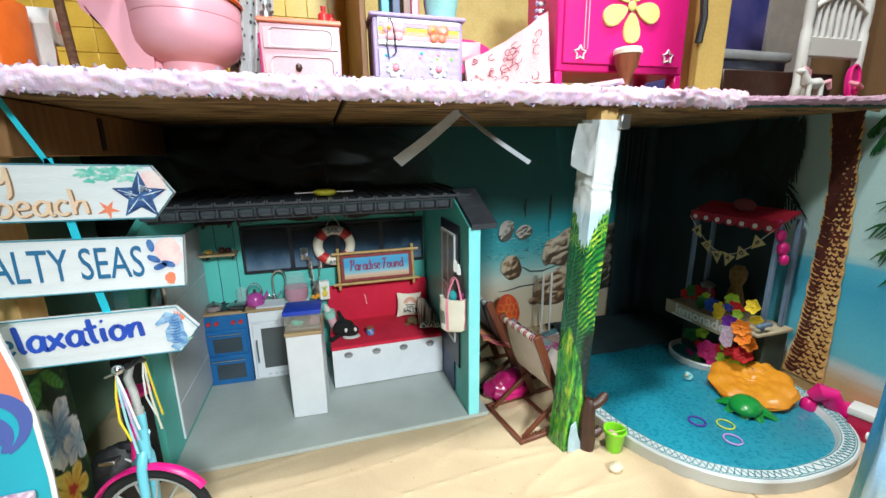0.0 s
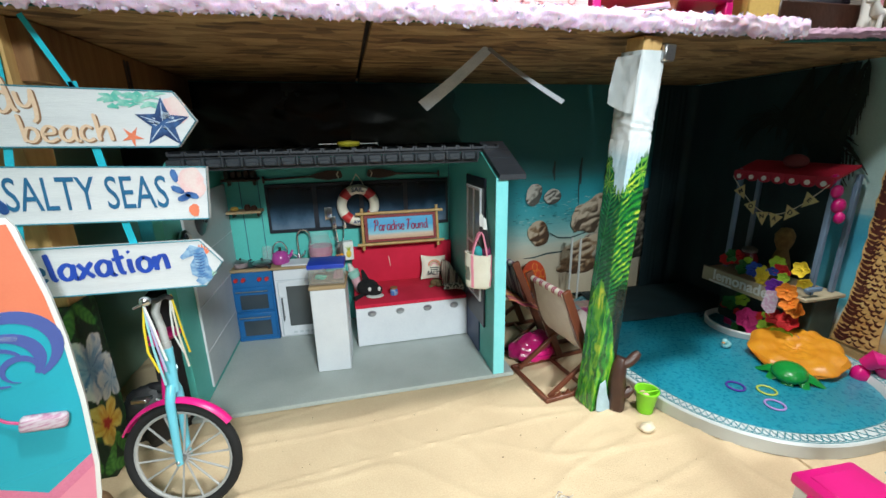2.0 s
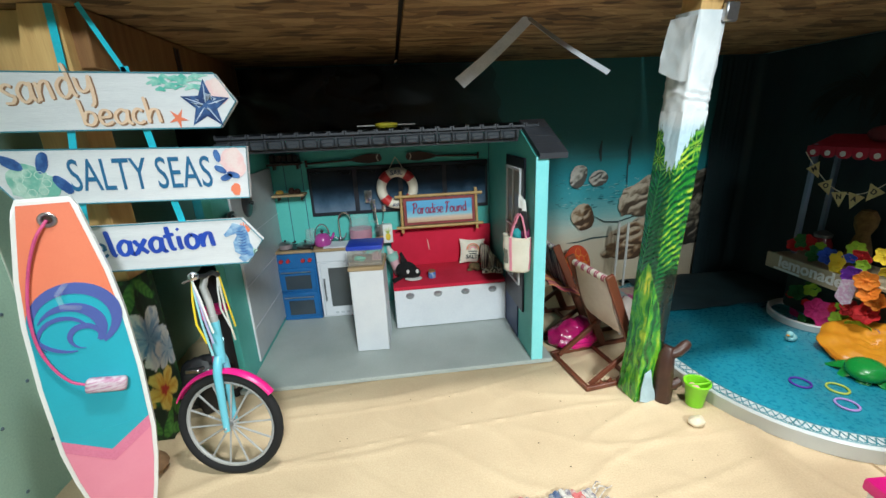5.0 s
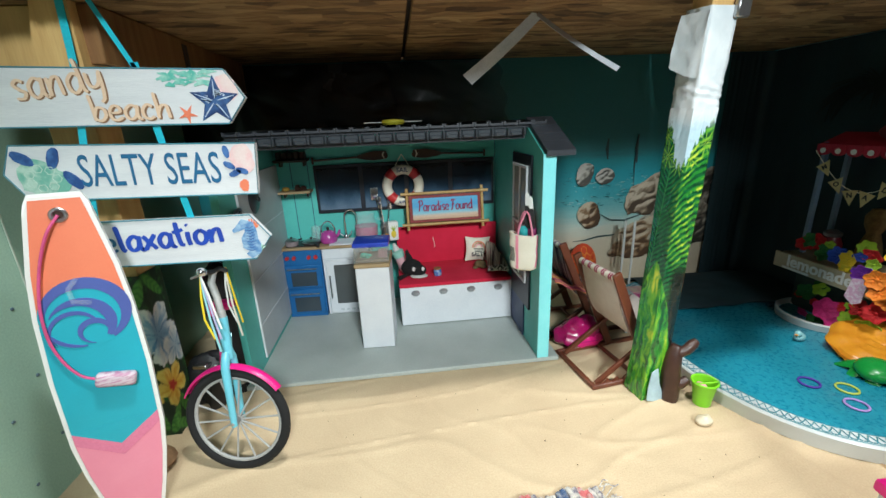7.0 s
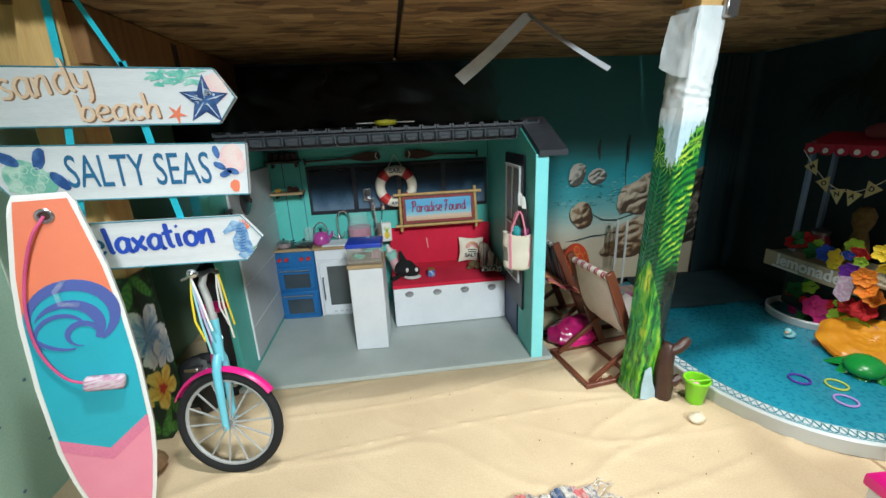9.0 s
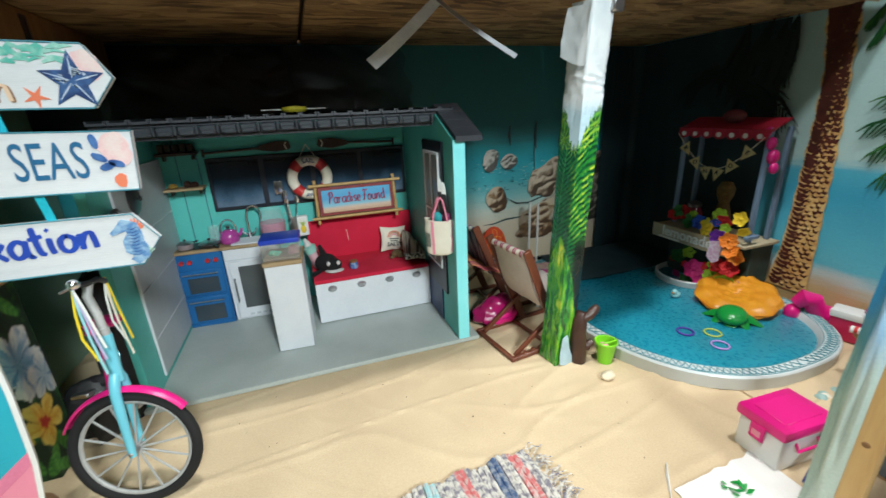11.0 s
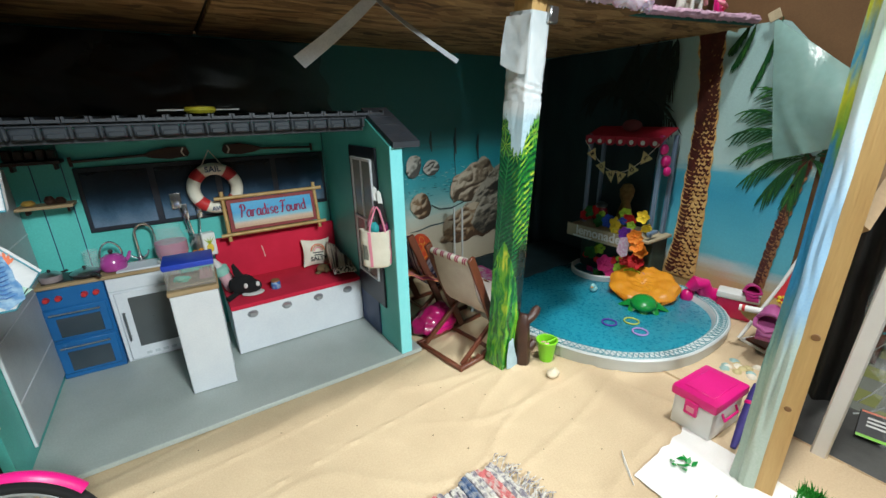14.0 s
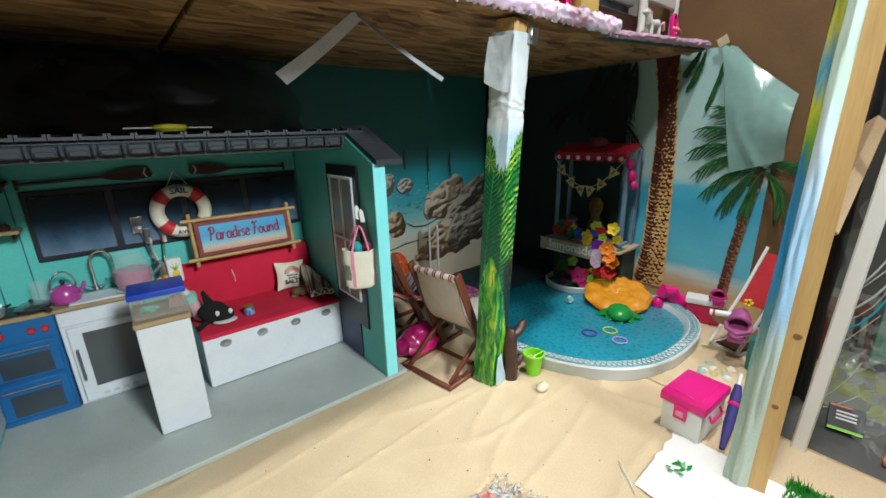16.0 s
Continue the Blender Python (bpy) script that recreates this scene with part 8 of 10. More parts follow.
def tropic_ink(S, Z):
    """Large tropical flowers and leaves printed on cloth."""
    n1, n2 = grain(S * 40, Z * 40, 81), grain(S * 120, Z * 120, 82)
    col = blend(np.ones(S.shape + (3,)) * np.array((0.010, 0.030, 0.014)), (0.030, 0.140, 0.030), step_up(0.05, 0.6, n1 + 0.3 * n2))
    for cs, cz, turn in ((0.030, 0.375, 0.5), (0.075, 0.360, -0.4), (0.125, 0.372, 0.7), (0.050, 0.055, 0.3), (0.090, 0.045, -0.5), (0.130, 0.060, 0.4), (0.110, 0.020, 1.0)):
        x, z = (S - cs) * math.cos(turn) + (Z - cz) * math.sin(turn), -(S - cs) * math.sin(turn) + (Z - cz) * math.cos(turn)
        leaf = 1 - (x / 0.013) ** 2 - (z / 0.042) ** 2
        tone = 0.5 + 0.5 * np.cos(420 * (z + 0.8 * np.abs(x)))
        col = blend(col, (0.020, 0.130, 0.026), step_up(0.0, 0.12, leaf) * 0.9)
        col = blend(col, (0.110, 0.330, 0.050), step_up(0.05, 0.2, leaf) * (0.25 + 0.5 * tone))
    for cs, cz, R_, petals, inner, outer, vein in ((0.022, 0.255, 0.070, 5, (0.30, 0.46, 0.62), (0.74, 0.78, 0.78), (0.08, 0.24, 0.46)), (0.098, 0.262, 0.078, 5, (0.22, 0.42, 0.62), (0.76, 0.80, 0.80), (0.06, 0.22, 0.46)), (0.150, 0.210, 0.050, 5, (0.40, 0.54, 0.64), (0.74, 0.78, 0.78), (0.10, 0.26, 0.46)), (0.030, 0.120, 0.046, 5, (0.70, 0.42, 0.05), (0.82, 0.62, 0.12), (0.56, 0.26, 0.03)), (0.104, 0.130, 0.056, 5, (0.74, 0.44, 0.05), (0.84, 0.66, 0.16), (0.60, 0.28, 0.03))):
        a, r = np.arctan2(Z - cz, S - cs) + 0.25 * n1, np.hypot(S - cs, Z - cz) * (1 + 0.08 * n2)
        lobe = np.abs(np.cos(petals / 2 * a + cs * 40))
        edge = R_ * (0.50 + 0.50 * lobe ** 0.6)
        m = step_up(0.0, 0.004, edge - r)
        t = np.clip(r / edge, 0, 1)
        streak = grain(a * 7, r * 30, 83, 3)
        flower_ = blend(np.ones(S.shape + (3,)) * np.array(inner), outer, step_up(0.25, 0.95, t + 0.35 * streak))
        flower_ = blend(flower_, vein, 0.75 * (1 - step_up(0.05, 0.45, lobe)) + 0.35 * step_up(0.1, 0.6, -streak))
        if R_ < 0.06 and petals == 5 and inner[0] > 0.6:
            flower_ = blend(flower_, (0.50, 0.035, 0.02), 1 - step_up(0.16, 0.34, t + 0.15 * n2))
        col = col * (1 - m[..., None]) + flower_ * m[..., None]
    return col


places, S_, Z_ = ring_places(0.004, 0.405, 150, 150, 0.0435, 0.0, 0.03, 5)
cl = ink_mesh("cloth_wrap", places, tropic_ink(S_, Z_), None, inked("tropical_cloth_print", 0.7, 0.2), tpost, "blue and white tropical flower cloth", True)
joist = solid("shelf_joist", box(B(), (-0.475, 0.150, 0.848), (0.038, 0.69, 0.092), 0.002), "timber_dark", "brown stained joist under the shelf", "joist", "structure")
beam = solid("front_beam", box(B(), (-0.585, -0.165, 0.848), (0.23, 0.036, 0.094), 0.002), "timber", "pale pine cross beam under the shelf", "beam", "structure")
gusset = solid("gusset_block", prism(B(), [(0, 0), (0.075, 0), (0.075, 0.10), (0.02, 0.10)], -0.02, 0.02, Matrix.Translation((-0.555, -0.195, 0.795)) @ pose(0, 0, 0, 90, 0, 0)), "timber", "pine block screwed to the beam", "block", "structure")
for x in (-0.494, -0.425):
    solid("side_print_mark", box(B(), (-0.4555, 0.10 + 0.2 * (x + 0.494), 0.848), (0.001, 0.010, 0.07)), "black", "dark stencilled mark on the joist", "mark", "structure")
random.seed(81)
wl_ = bpy.data.objects["wall_left"]
sc = None
for i in range(9):
    for j in range(4):
        y, z = -0.62 + 0.075 * i + 0.01 * random.random(), 0.06 + 0.14 * j + 0.05 * (i % 2)
        if sc is None:
            s_ = part("screw_head", lathe(B(), [(0, 0.002), (0.003, 0.0016), (0.0035, 0)], 10, pose(0, 0, 0, 0, 90, 0)), mat("slate_screw", (0.10, 0.16, 0.20), rough=0.4), wl_)
            sc = s_.data
        else:
            s_ = new("screw_head", sc)
            s_.parent = wl_
        s_.location = (-0.6998, y, z)
for y in (-0.46, -0.20):
    part("board_joint", box(B(), (-0.6995, y, 0.44), (0.001, 0.003, 0.88)), mat("pale_joint", (0.55, 0.64, 0.56)), wl_)

# signs on ribbons
SY = -0.222


def sign(name, label, pts, z0, tilt, text_parts):
    s = thing(name, label, "sign", (-0.42, SY, z0), 0, "hanging signs", ry=tilt)
    part("board", prism(B(), pts, -0.006, 0.006, pose(0, 0, 0, 90, 0, 0), 0.001), "sign_white", s)
    edge = mat("teal_sign_edge", (0.05, 0.22, 0.28), (0.04, 0.18, 0.24), 0.5)
    part("edge_line", tube(B(), [(x, -0.0062, z) for x, z in pts], 0.0014, 5, True), edge, s, "dark teal painted edge")
    for txt, size, mm, x, z, bold, shear, wx in text_parts:
        letters(txt, size, 0.0003, mm, s, Matrix.Translation((x, -0.0066, z)) @ pose(0, 0, 0, 90, 0, 0) @ Matrix.Diagonal((wx, 1, 1, 1)), bold=bold, shear=shear)
    return s


M["peach"] = mat("peach_print", (0.78, 0.56, 0.40), (0.72, 0.50, 0.35), 0.5)
M["shadow_ink"] = mat("brown_ink", (0.30, 0.16, 0.09), rough=0.5)
M["ink_blue"] = mat("deep_teal_ink", (0.015, 0.13, 0.28), (0.012, 0.10, 0.22), 0.5)
M["ink_royal"] = mat("royal_blue_ink", (0.015, 0.07, 0.46), (0.015, 0.05, 0.34), 0.5)
s1 = sign("hanging_sign", "whitewashed arrow sign lettered sandy beach", [(-0.235, -0.047), (0.157, -0.045), (0.189, -0.003), (0.160, 0.042), (-0.235, 0.047)], 0.747, 1.4, [])
s2 = sign("hanging_sign", "whitewashed arrow sign lettered salty seas in dark blue", [(-0.225, -0.0), (-0.195, -0.046), (0.184, -0.046), (0.191, 0.044), (-0.205, 0.048)], 0.624, 1.3, [("SALTY SEAS", 0.078, "ink_blue", 0.010, 0.0, 0.0002, 0.0, 0.58)])
s3 = sign("hanging_sign", "whitewashed arrow sign lettered relaxation in blue", [(-0.205, -0.043), (0.160, -0.043), (0.192, 0.000), (0.160, 0.043), (-0.205, 0.043)], 0.494, 0.6, [])
for dx_, dz_, mm_, lift_ in ((0.0022, -0.0016, "shadow_ink", 0.0063), (0.0, 0.0, "peach", 0.0068)):
    brush_text("sandy", 0.060, 1.0, 0.095 if mm_ == "peach" else 0.105, mm_, s1, -0.168 + dx_, -0.005 + dz_, 6.5, lift_)
    brush_text("beach", 0.046, 1.2, 0.115 if mm_ == "peach" else 0.13, mm_, s1, -0.060 + dx_, -0.038 + dz_, 1.5, lift_ + 0.0008)
brush_text("re", 0.050, 1.0, 0.12, "ink_blue", s3, -0.121, -0.017, 3, 0.0066)
brush_text("laxation", 0.054, 1.06, 0.16, "ink_royal", s3, -0.077, -0.015, 3, 0.0066)
M["sea_green"] = mat("sea_green_wash", (0.16, 0.42, 0.34), (0.45, 0.62, 0.54), 0.5, scale=50, mixed=0.8)
M["wash_blue"] = mat("blue_wash", (0.015, 0.06, 0.22), (0.06, 0.16, 0.40), 0.5, scale=60, mixed=0.7)
M["wash_pink"] = mat("pink_wash", (0.76, 0.50, 0.50), (0.76, 0.60, 0.58), 0.5, scale=50, mixed=0.8)
SF = Matrix.Translation((0, -0.0064, 0)) @ pose(0, 0, 0, 90, 0, 0)


def star(cx, cz, r, rot, k=0.38):
    return [((r if j % 2 == 0 else r * k) * math.cos(math.radians(rot + 36 * j)) + cx, (r if j % 2 == 0 else r * k) * math.sin(math.radians(rot + 36 * j)) + cz) for j in range(10)]


STARX, STARZ = 0.140, -0.008
part("starfish_print", prism(B(), star(STARX, STARZ, 0.041, 88, 0.44), 0, 0.0012, SF), mat("navy_print", (0.010, 0.035, 0.13), (0.035, 0.10, 0.26), 0.5, scale=70, mixed=0.8), s1, "blue mottled starfish print")
part("starfish_print", prism(B(), star(0.092, -0.029, 0.017, 60, 0.3), 0, 0.0010, SF), "coral", s1, "coral starfish print")
white_ink = mat("white_mottle_ink", (0.55, 0.62, 0.72), (0.4, 0.5, 0.66), 0.5)
random.seed(77)
bm = B()
for k in range(5):
    a = radians(88 + 72 * k)
    stroke(bm, [(STARX + 0.004 * math.cos(a), STARZ + 0.004 * math.sin(a)), (STARX + 0.016 * math.cos(a), STARZ + 0.016 * math.sin(a)), (STARX + 0.033 * math.cos(a), STARZ + 0.033 * math.sin(a))], 0.0020, 0.0018 + 0.00005 * k, SF)
for k in range(16):
    a, r = random.uniform(0, 6.28), random.uniform(0.006, 0.018)
    x, z = STARX + r * math.cos(a), STARZ + r * math.sin(a)
    stroke(bm, [(x, z), (x + 0.003, z + 0.002), (x + 0.006 * math.cos(a * 3), z + 0.004)], 0.0018, 0.0016 + 0.00001 * k, SF)
part("starfish_mottle", bm, white_ink, s1, "pale mottling on the starfish")
bm = B()
for k in range(20):
    x, z = 0.052 + 0.0042 * k, 0.026 + 0.010 * math.sin(k * 1.7)
    ln = random.uniform(0.014, 0.030)
    a = random.uniform(-0.7, 0.5)
    e = Vector((min(0.150, x + ln * math.cos(a)), min(0.039, z + ln * 0.6 * math.sin(a))))
    stroke(bm, [(x, z), ((x + e.x) / 2, (z + e.y) / 2 + 0.003), e], random.uniform(0.004, 0.009), 0.0004 + 0.00004 * k, SF)
part("weed_print", bm, mat("jade_wash", (0.10, 0.44, 0.36), (0.34, 0.60, 0.52), 0.5, scale=70, mixed=0.8), s1, "jade green weed print")
part("pink_wash", prism(B(), blob(0.160, 0.014, 0.019, 0.020, 12), 0, 0.0005, SF), "wash_pink", s1, "pale pink wash")
tp = part("turtle_print", prism(B(), blob(-0.165, -0.008, 0.040, 0.032, 9), 0, 0.0010, SF), "sea_green", s2, "sea green turtle print")
def oval(rx, rz, m, h):
    return prism(B(), disc(0, 0, rx, rz, 18, 0.12, 4), 0, h, m)


for x, z, a in ((-0.190, 0.026, 150), (-0.142, 0.026, 70), (-0.118, -0.012, -50)):
    part("flipper_print", oval(0.019, 0.0095, SF @ Matrix.Translation((x, z, 0)) @ pose(0, 0, 0, 0, 0, a), 0.0013), "wash_blue", s2, "blue flipper print")
bm = B()
for k in range(7):
    x, z = -0.165 + 0.022 * math.cos(k * 0.9), -0.008 + 0.017 * math.sin(k * 0.9)
    r = 0.009 if k else 0.0
    stroke(bm, [(x + 0.008 * math.cos(q), z + 0.007 * math.sin(q)) for q in [6.283 * j / 6 for j in range(7)]], 0.0014, 0.0013 + 0.00004 * k, SF, False)
part("shell_lines", bm, mat("pale_jade_line", (0.50, 0.66, 0.58)), s2, "pale shell pattern lines")
part("shell_print", prism(B(), blob(0.166, 0.018, 0.022, 0.024, 5), 0, 0.0006, SF), "wash_pink", s2, "pink shell print")
part("shell_print", prism(B(), blob(0.163, -0.030, 0.009, 0.010, 6), 0, 0.0006, SF), "coral", s2)
for x, z, a in ((0.140, 0.030, 100), (0.142, 0.006, 150), (0.163, -0.004, -20), (0.150, -0.008, 200)):
    part("weed_print", oval(0.011, 0.0055, SF @ Matrix.Translation((x, z, 0)) @ pose(0, 0, 0, 0, 0, a), 0.0010), "wash_blue", s2)
horse = [(0.126, 0.012), (0.136, 0.018), (0.146, 0.026), (0.156, 0.022), (0.158, 0.010), (0.154, -0.002), (0.156, -0.016), (0.160, -0.028), (0.152, -0.036), (0.146, -0.030)]
wid = (0.006, 0.011, 0.020, 0.022, 0.022, 0.030, 0.034, 0.024, 0.012, 0.006)
l_, r_ = [], []
for q, (x, z) in enumerate(horse):
    a, b = Vector(horse[max(0, q - 1)]), Vector(horse[min(9, q + 1)])
    d = (b - a).normalized()
    l_.append((x - d.y * wid[q] / 2, z + d.x * wid[q] / 2)), r_.append((x + d.y * wid[q] / 2, z - d.x * wid[q] / 2))
part("seahorse_print", prism(B(), l_ + r_[::-1], 0, 0.0010, SF), mat("powder_blue_wash", (0.10, 0.24, 0.48), (0.32, 0.48, 0.64), 0.5, scale=90, mixed=0.8), s3, "blue seahorse print")
bm = B()
for q in range(9):
    z = 0.020 - 0.0055 * q
    stroke(bm, [(0.148, z), (0.156, z - 0.002), (0.164, z + 0.001)], 0.0016, 0.0014 + 0.00003 * q, SF)
part("seahorse_lines", bm, "wash_blue", s3, "dark seahorse ring lines")
bm, bg = B(), B()
for q in range(7):
    a = radians(20 + 22 * q)
    stroke(bm, [(0.162, 0.014), (0.162 + 0.009 * math.cos(a), 0.018 + 0.008 * math.sin(a)), (0.162 + 0.016 * math.cos(a) * 0.8, 0.018 + 0.018 * math.sin(a))], 0.004, 0.0005 + 0.00004 * q, SF)
    stroke(bg, [(0.166, -0.030), (0.168 + 0.002 * q, -0.018), (0.164 + 0.002 * q, -0.006 - 0.002 * q)], 0.0035, 0.0005 + 0.00004 * q, SF)
part("coral_print", bm, "coral", s3, "coral branch print")
part("weed_print", bg, "sea_green", s3, "green weed print")

rib = thing("ribbon", "cyan satin ribbon holding the signs", "ribbon", (-0.42, SY, 0.0), 0, "sign ribbons")


def ribbon(pts, parent, w=0.012):
    bm = B()
    P = [Vector(p) for p in pts]
    for a, b in zip(P, P[1:]):
        d = (b - a).normalized()
        s = d.cross(Vector((0, -1, 0))).normalized() * w / 2
        q = [a - s, a + s, b + s, b - s]
        f = bm.faces.new([bm.verts.new(v) for v in q])
    bm.normal_update()
    bmesh.ops.solidify(bm, geom=bm.faces[:], thickness=0.0012)
    return part("band", bm, "cyan_ribbon", parent)


ribbon([(-0.066, -0.001, 0.893), (-0.070, -0.001, 0.80), (-0.092, -0.001, 0.665), (-0.120, -0.001, 0.45)], rib)
ribbon([(-0.024, -0.001, 0.893), (0.024, -0.001, 0.785)], rib, 0.008)
ribbon([(0.022, -0.001, 0.80), (0.036, -0.001, 0.67), (0.054, -0.001, 0.545), (0.062, -0.001, 0.45)], rib)

# surfboard: outline by half width along its length
SL = 0.605


WID = ((0.0, 0.034), (0.1, 0.048), (0.2, 0.059), (0.3, 0.066), (0.5, 0.0682), (0.68, 0.0645), (0.80, 0.057), (0.90, 0.0465), (0.96, 0.040), (0.985, 0.037), (1.0, 0.031))


def half_w(t):
    # t 0 at the tail on the floor, 1 at the squared tip
    for (a, p), (b, q) in zip(WID, WID[1:]):
        if t <= b:
            return p + (q - p) * (t - a) / (b - a)
    return WID[-1][1]


surf = thing("surfboard", "coral and aqua toy surfboard with a wave emblem", "surfboard", (-0.502, -0.361, 0.002), 25.4, "", rx=-3.5, ry=1.3)


def outline(t0, t1, inset, n=26):
    l = [(-(half_w(t) - inset), SL * t) for t in [t0 + (t1 - t0) * k / n for k in range(n + 1)]]
    return l + [(-x, z) for x, z in l[::-1]]


SB = pose(0, 0, 0, 90, 0, 0)
part("core", prism(B(), outline(0.0, 1.0, 0.0, 40), -0.009, 0.006, SB, 0.004), "white_gloss", surf, "white rounded board edge")
part("top_panel", prism(B(), outline(0.665, 0.985, 0.0065), 0.0063, 0.0075, SB), "coral", surf, "coral panel")
part("middle_panel", prism(B(), outline(0.340, 0.665, 0.0065), 0.0063, 0.0075, SB), "aqua", surf, "aqua panel")
part("tail_panel", prism(B(), outline(0.012, 0.340, 0.0065), 0.0063, 0.0075, SB), "rose", surf, "rose pink tail panel")
wv = half_w(0.34) - 0.0065
part("tail_chevron", prism(B(), [(-wv, SL * 0.340), (0, SL * 0.270), (wv, SL * 0.340), (wv, SL * 0.3405), (-wv, SL * 0.3405)], 0.0063, 0.0080, SB), "aqua", surf)
part("tail_chevron", prism(B(), [(-wv, SL * 0.340), (0, SL * 0.270), (wv, SL * 0.340), (wv - 0.0015, SL * 0.302), (0, SL * 0.232), (-wv + 0.0015, SL * 0.302)], 0.0063, 0.0083, SB), mat("dusty_rose_band", (0.70, 0.20, 0.32), (0.66, 0.18, 0.30)), surf, "darker rose chevron band")


def arc_band(cx, cz, r, a0, a1, w0, w1, n=24, h=0.0003):
    outer, inner = [], []
    for k in range(n + 1):
        f = k / n
        a = radians(a0 + (a1 - a0) * f)
        w = (w0 + (w1 - w0) * f) * math.sin(math.pi * (0.05 + 0.95 * (1 - abs(2 * f - 1.1) / 1.1)) * 0.5)
        outer.append((cx + (r + w / 2) * math.cos(a), cz + (r + w / 2) * math.sin(a)))
        inner.append((cx + (r - w / 2) * math.cos(a), cz + (r - w / 2) * math.sin(a)))
    return prism(B(), outer + inner[::-1], 0.0075, 0.0086 + h, SB)


CZ = SL * 0.675
part("emblem_field", prism(B(), disc(0.0, CZ, 0.058, 0.058, 40), 0.0063, 0.0079, SB), "aqua", surf, "aqua field inside the emblem")
part("wave_emblem", arc_band(0.0, CZ, 0.0525, 196, -58, 0.019, 0.019), "indigo", surf, "indigo wave emblem")
part("wave_emblem", arc_band(-0.010, CZ - 0.018, 0.0405, 150, -36, 0.012, 0.020, h=0.0005), "indigo", surf)
part("wave_emblem", arc_band(-0.018, CZ - 0.026, 0.0315, 215, 24, 0.005, 0.008, h=0.0007), "indigo", surf)
part("wave_emblem", arc_band(0.006, CZ - 0.032, 0.0190, 262, 8, 0.005, 0.012, h=0.0009), "indigo", surf)
part("wave_emblem", arc_band(-0.006, CZ - 0.004, 0.0490, 188, 268, 0.006, 0.005, h=0.0011), "indigo", surf)
part("grommet", tube(B(), [(0.0 + 0.009 * math.cos(a), -0.0085, SL * 0.945 + 0.009 * math.sin(a)) for a in [2 * math.pi * k / 20 for k in range(20)]], 0.003, 8, True), "steel", surf, "metal grommet")
part("grommet_hole", lathe(B(), [(0, 0.0005), (0.009, 0.0005), (0.009, 0)], 16, SB @ Matrix.Translation((0, SL * 0.945, 0.0076))), "boot", surf)
part("leash", tube(B(), smooth_line([(0, -0.012, SL * 0.945), (-0.018, -0.016, SL * 0.90), (-0.036, -0.015, SL * 0.82), (-0.049, -0.014, SL * 0.72), (-0.051, -0.013, SL * 0.63), (-0.042, -0.013, SL * 0.56), (-0.026, -0.014, SL * 0.51), (-0.008, -0.016, SL * 0.49)], 5), 0.0022, 7), mat("pink_cord", (0.66, 0.08, 0.24)), surf, "pink cord leash")
part("wrapped_cuff", box(B(), (0.018, -0.018, SL * 0.478), (0.056, 0.018, 0.024), 0.008, Matrix.Translation((0.018, 0, SL * 0.478)) @ pose(0, 0, 0, 0, 14, 0) @ Matrix.Translation((-0.018, 0, -SL * 0.478)), 3), mat("lilac_striped_cuff", (0.60, 0.50, 0.56), (0.45, 0.20, 0.32), 0.5, scale=60, mixed=0.9, stretch=(1, 1, 5)), surf, "striped cuff in clear film")
part("clear_tie", tube(B(), [(0.0, -0.010, SL * 0.775), (-0.010, -0.022, SL * 0.755), (-0.008, -0.022, SL * 0.72), (0.010, -0.010, SL * 0.705)], 0.004, 8), "glass", surf, "clear plastic tie")

# bicycle
WR = 0.112
bike = thing("toy_bicycle", "light blue toy bicycle with pink mudguard", "bicycle", (-0.343, -0.275, 0.0), -10, "", rx=-9, ry=-3.5)
M["rim_grey"] = mat("pale_grey_plastic", (0.40, 0.40, 0.39), (0.32, 0.32, 0.32), 0.4, scale=30)
# local x along the wheel's plane; axle along y


def wheel(parent, c, name="wheel"):
    w = part(name, tube(B(), [(c[0] + (WR - 0.009) * math.cos(a), c[1], c[2] + (WR - 0.009) * math.sin(a)) for a in [2 * math.pi * k / 44 for k in range(44)]], 0.0095, 10, True), "tyre", parent, "black rubber tyre")
    part("rim", tube(B(), [(c[0] + (WR - 0.020) * math.cos(a), c[1], c[2] + (WR - 0.020) * math.sin(a)) for a in [2 * math.pi * k / 44 for k in range(44)]], 0.0040, 8, True), "rim_grey", w, "pale grey rim")
    part("hub", rod(B(), (c[0], c[1] - 0.014, c[2]), (c[0], c[1] + 0.014, c[2]), 0.007, segs=14), "steel", w)
    for k in range(14):
        a = 2 * math.pi * k / 14 + 0.05
        part("spoke", rod(B(), (c[0] + 0.006 * math.cos(a), c[1], c[2] + 0.006 * math.sin(a)), (c[0] + (WR - 0.021) * math.cos(a), c[1], c[2] + (WR - 0.021) * math.sin(a)), 0.0021, segs=6), "rim_grey", w)
    return w


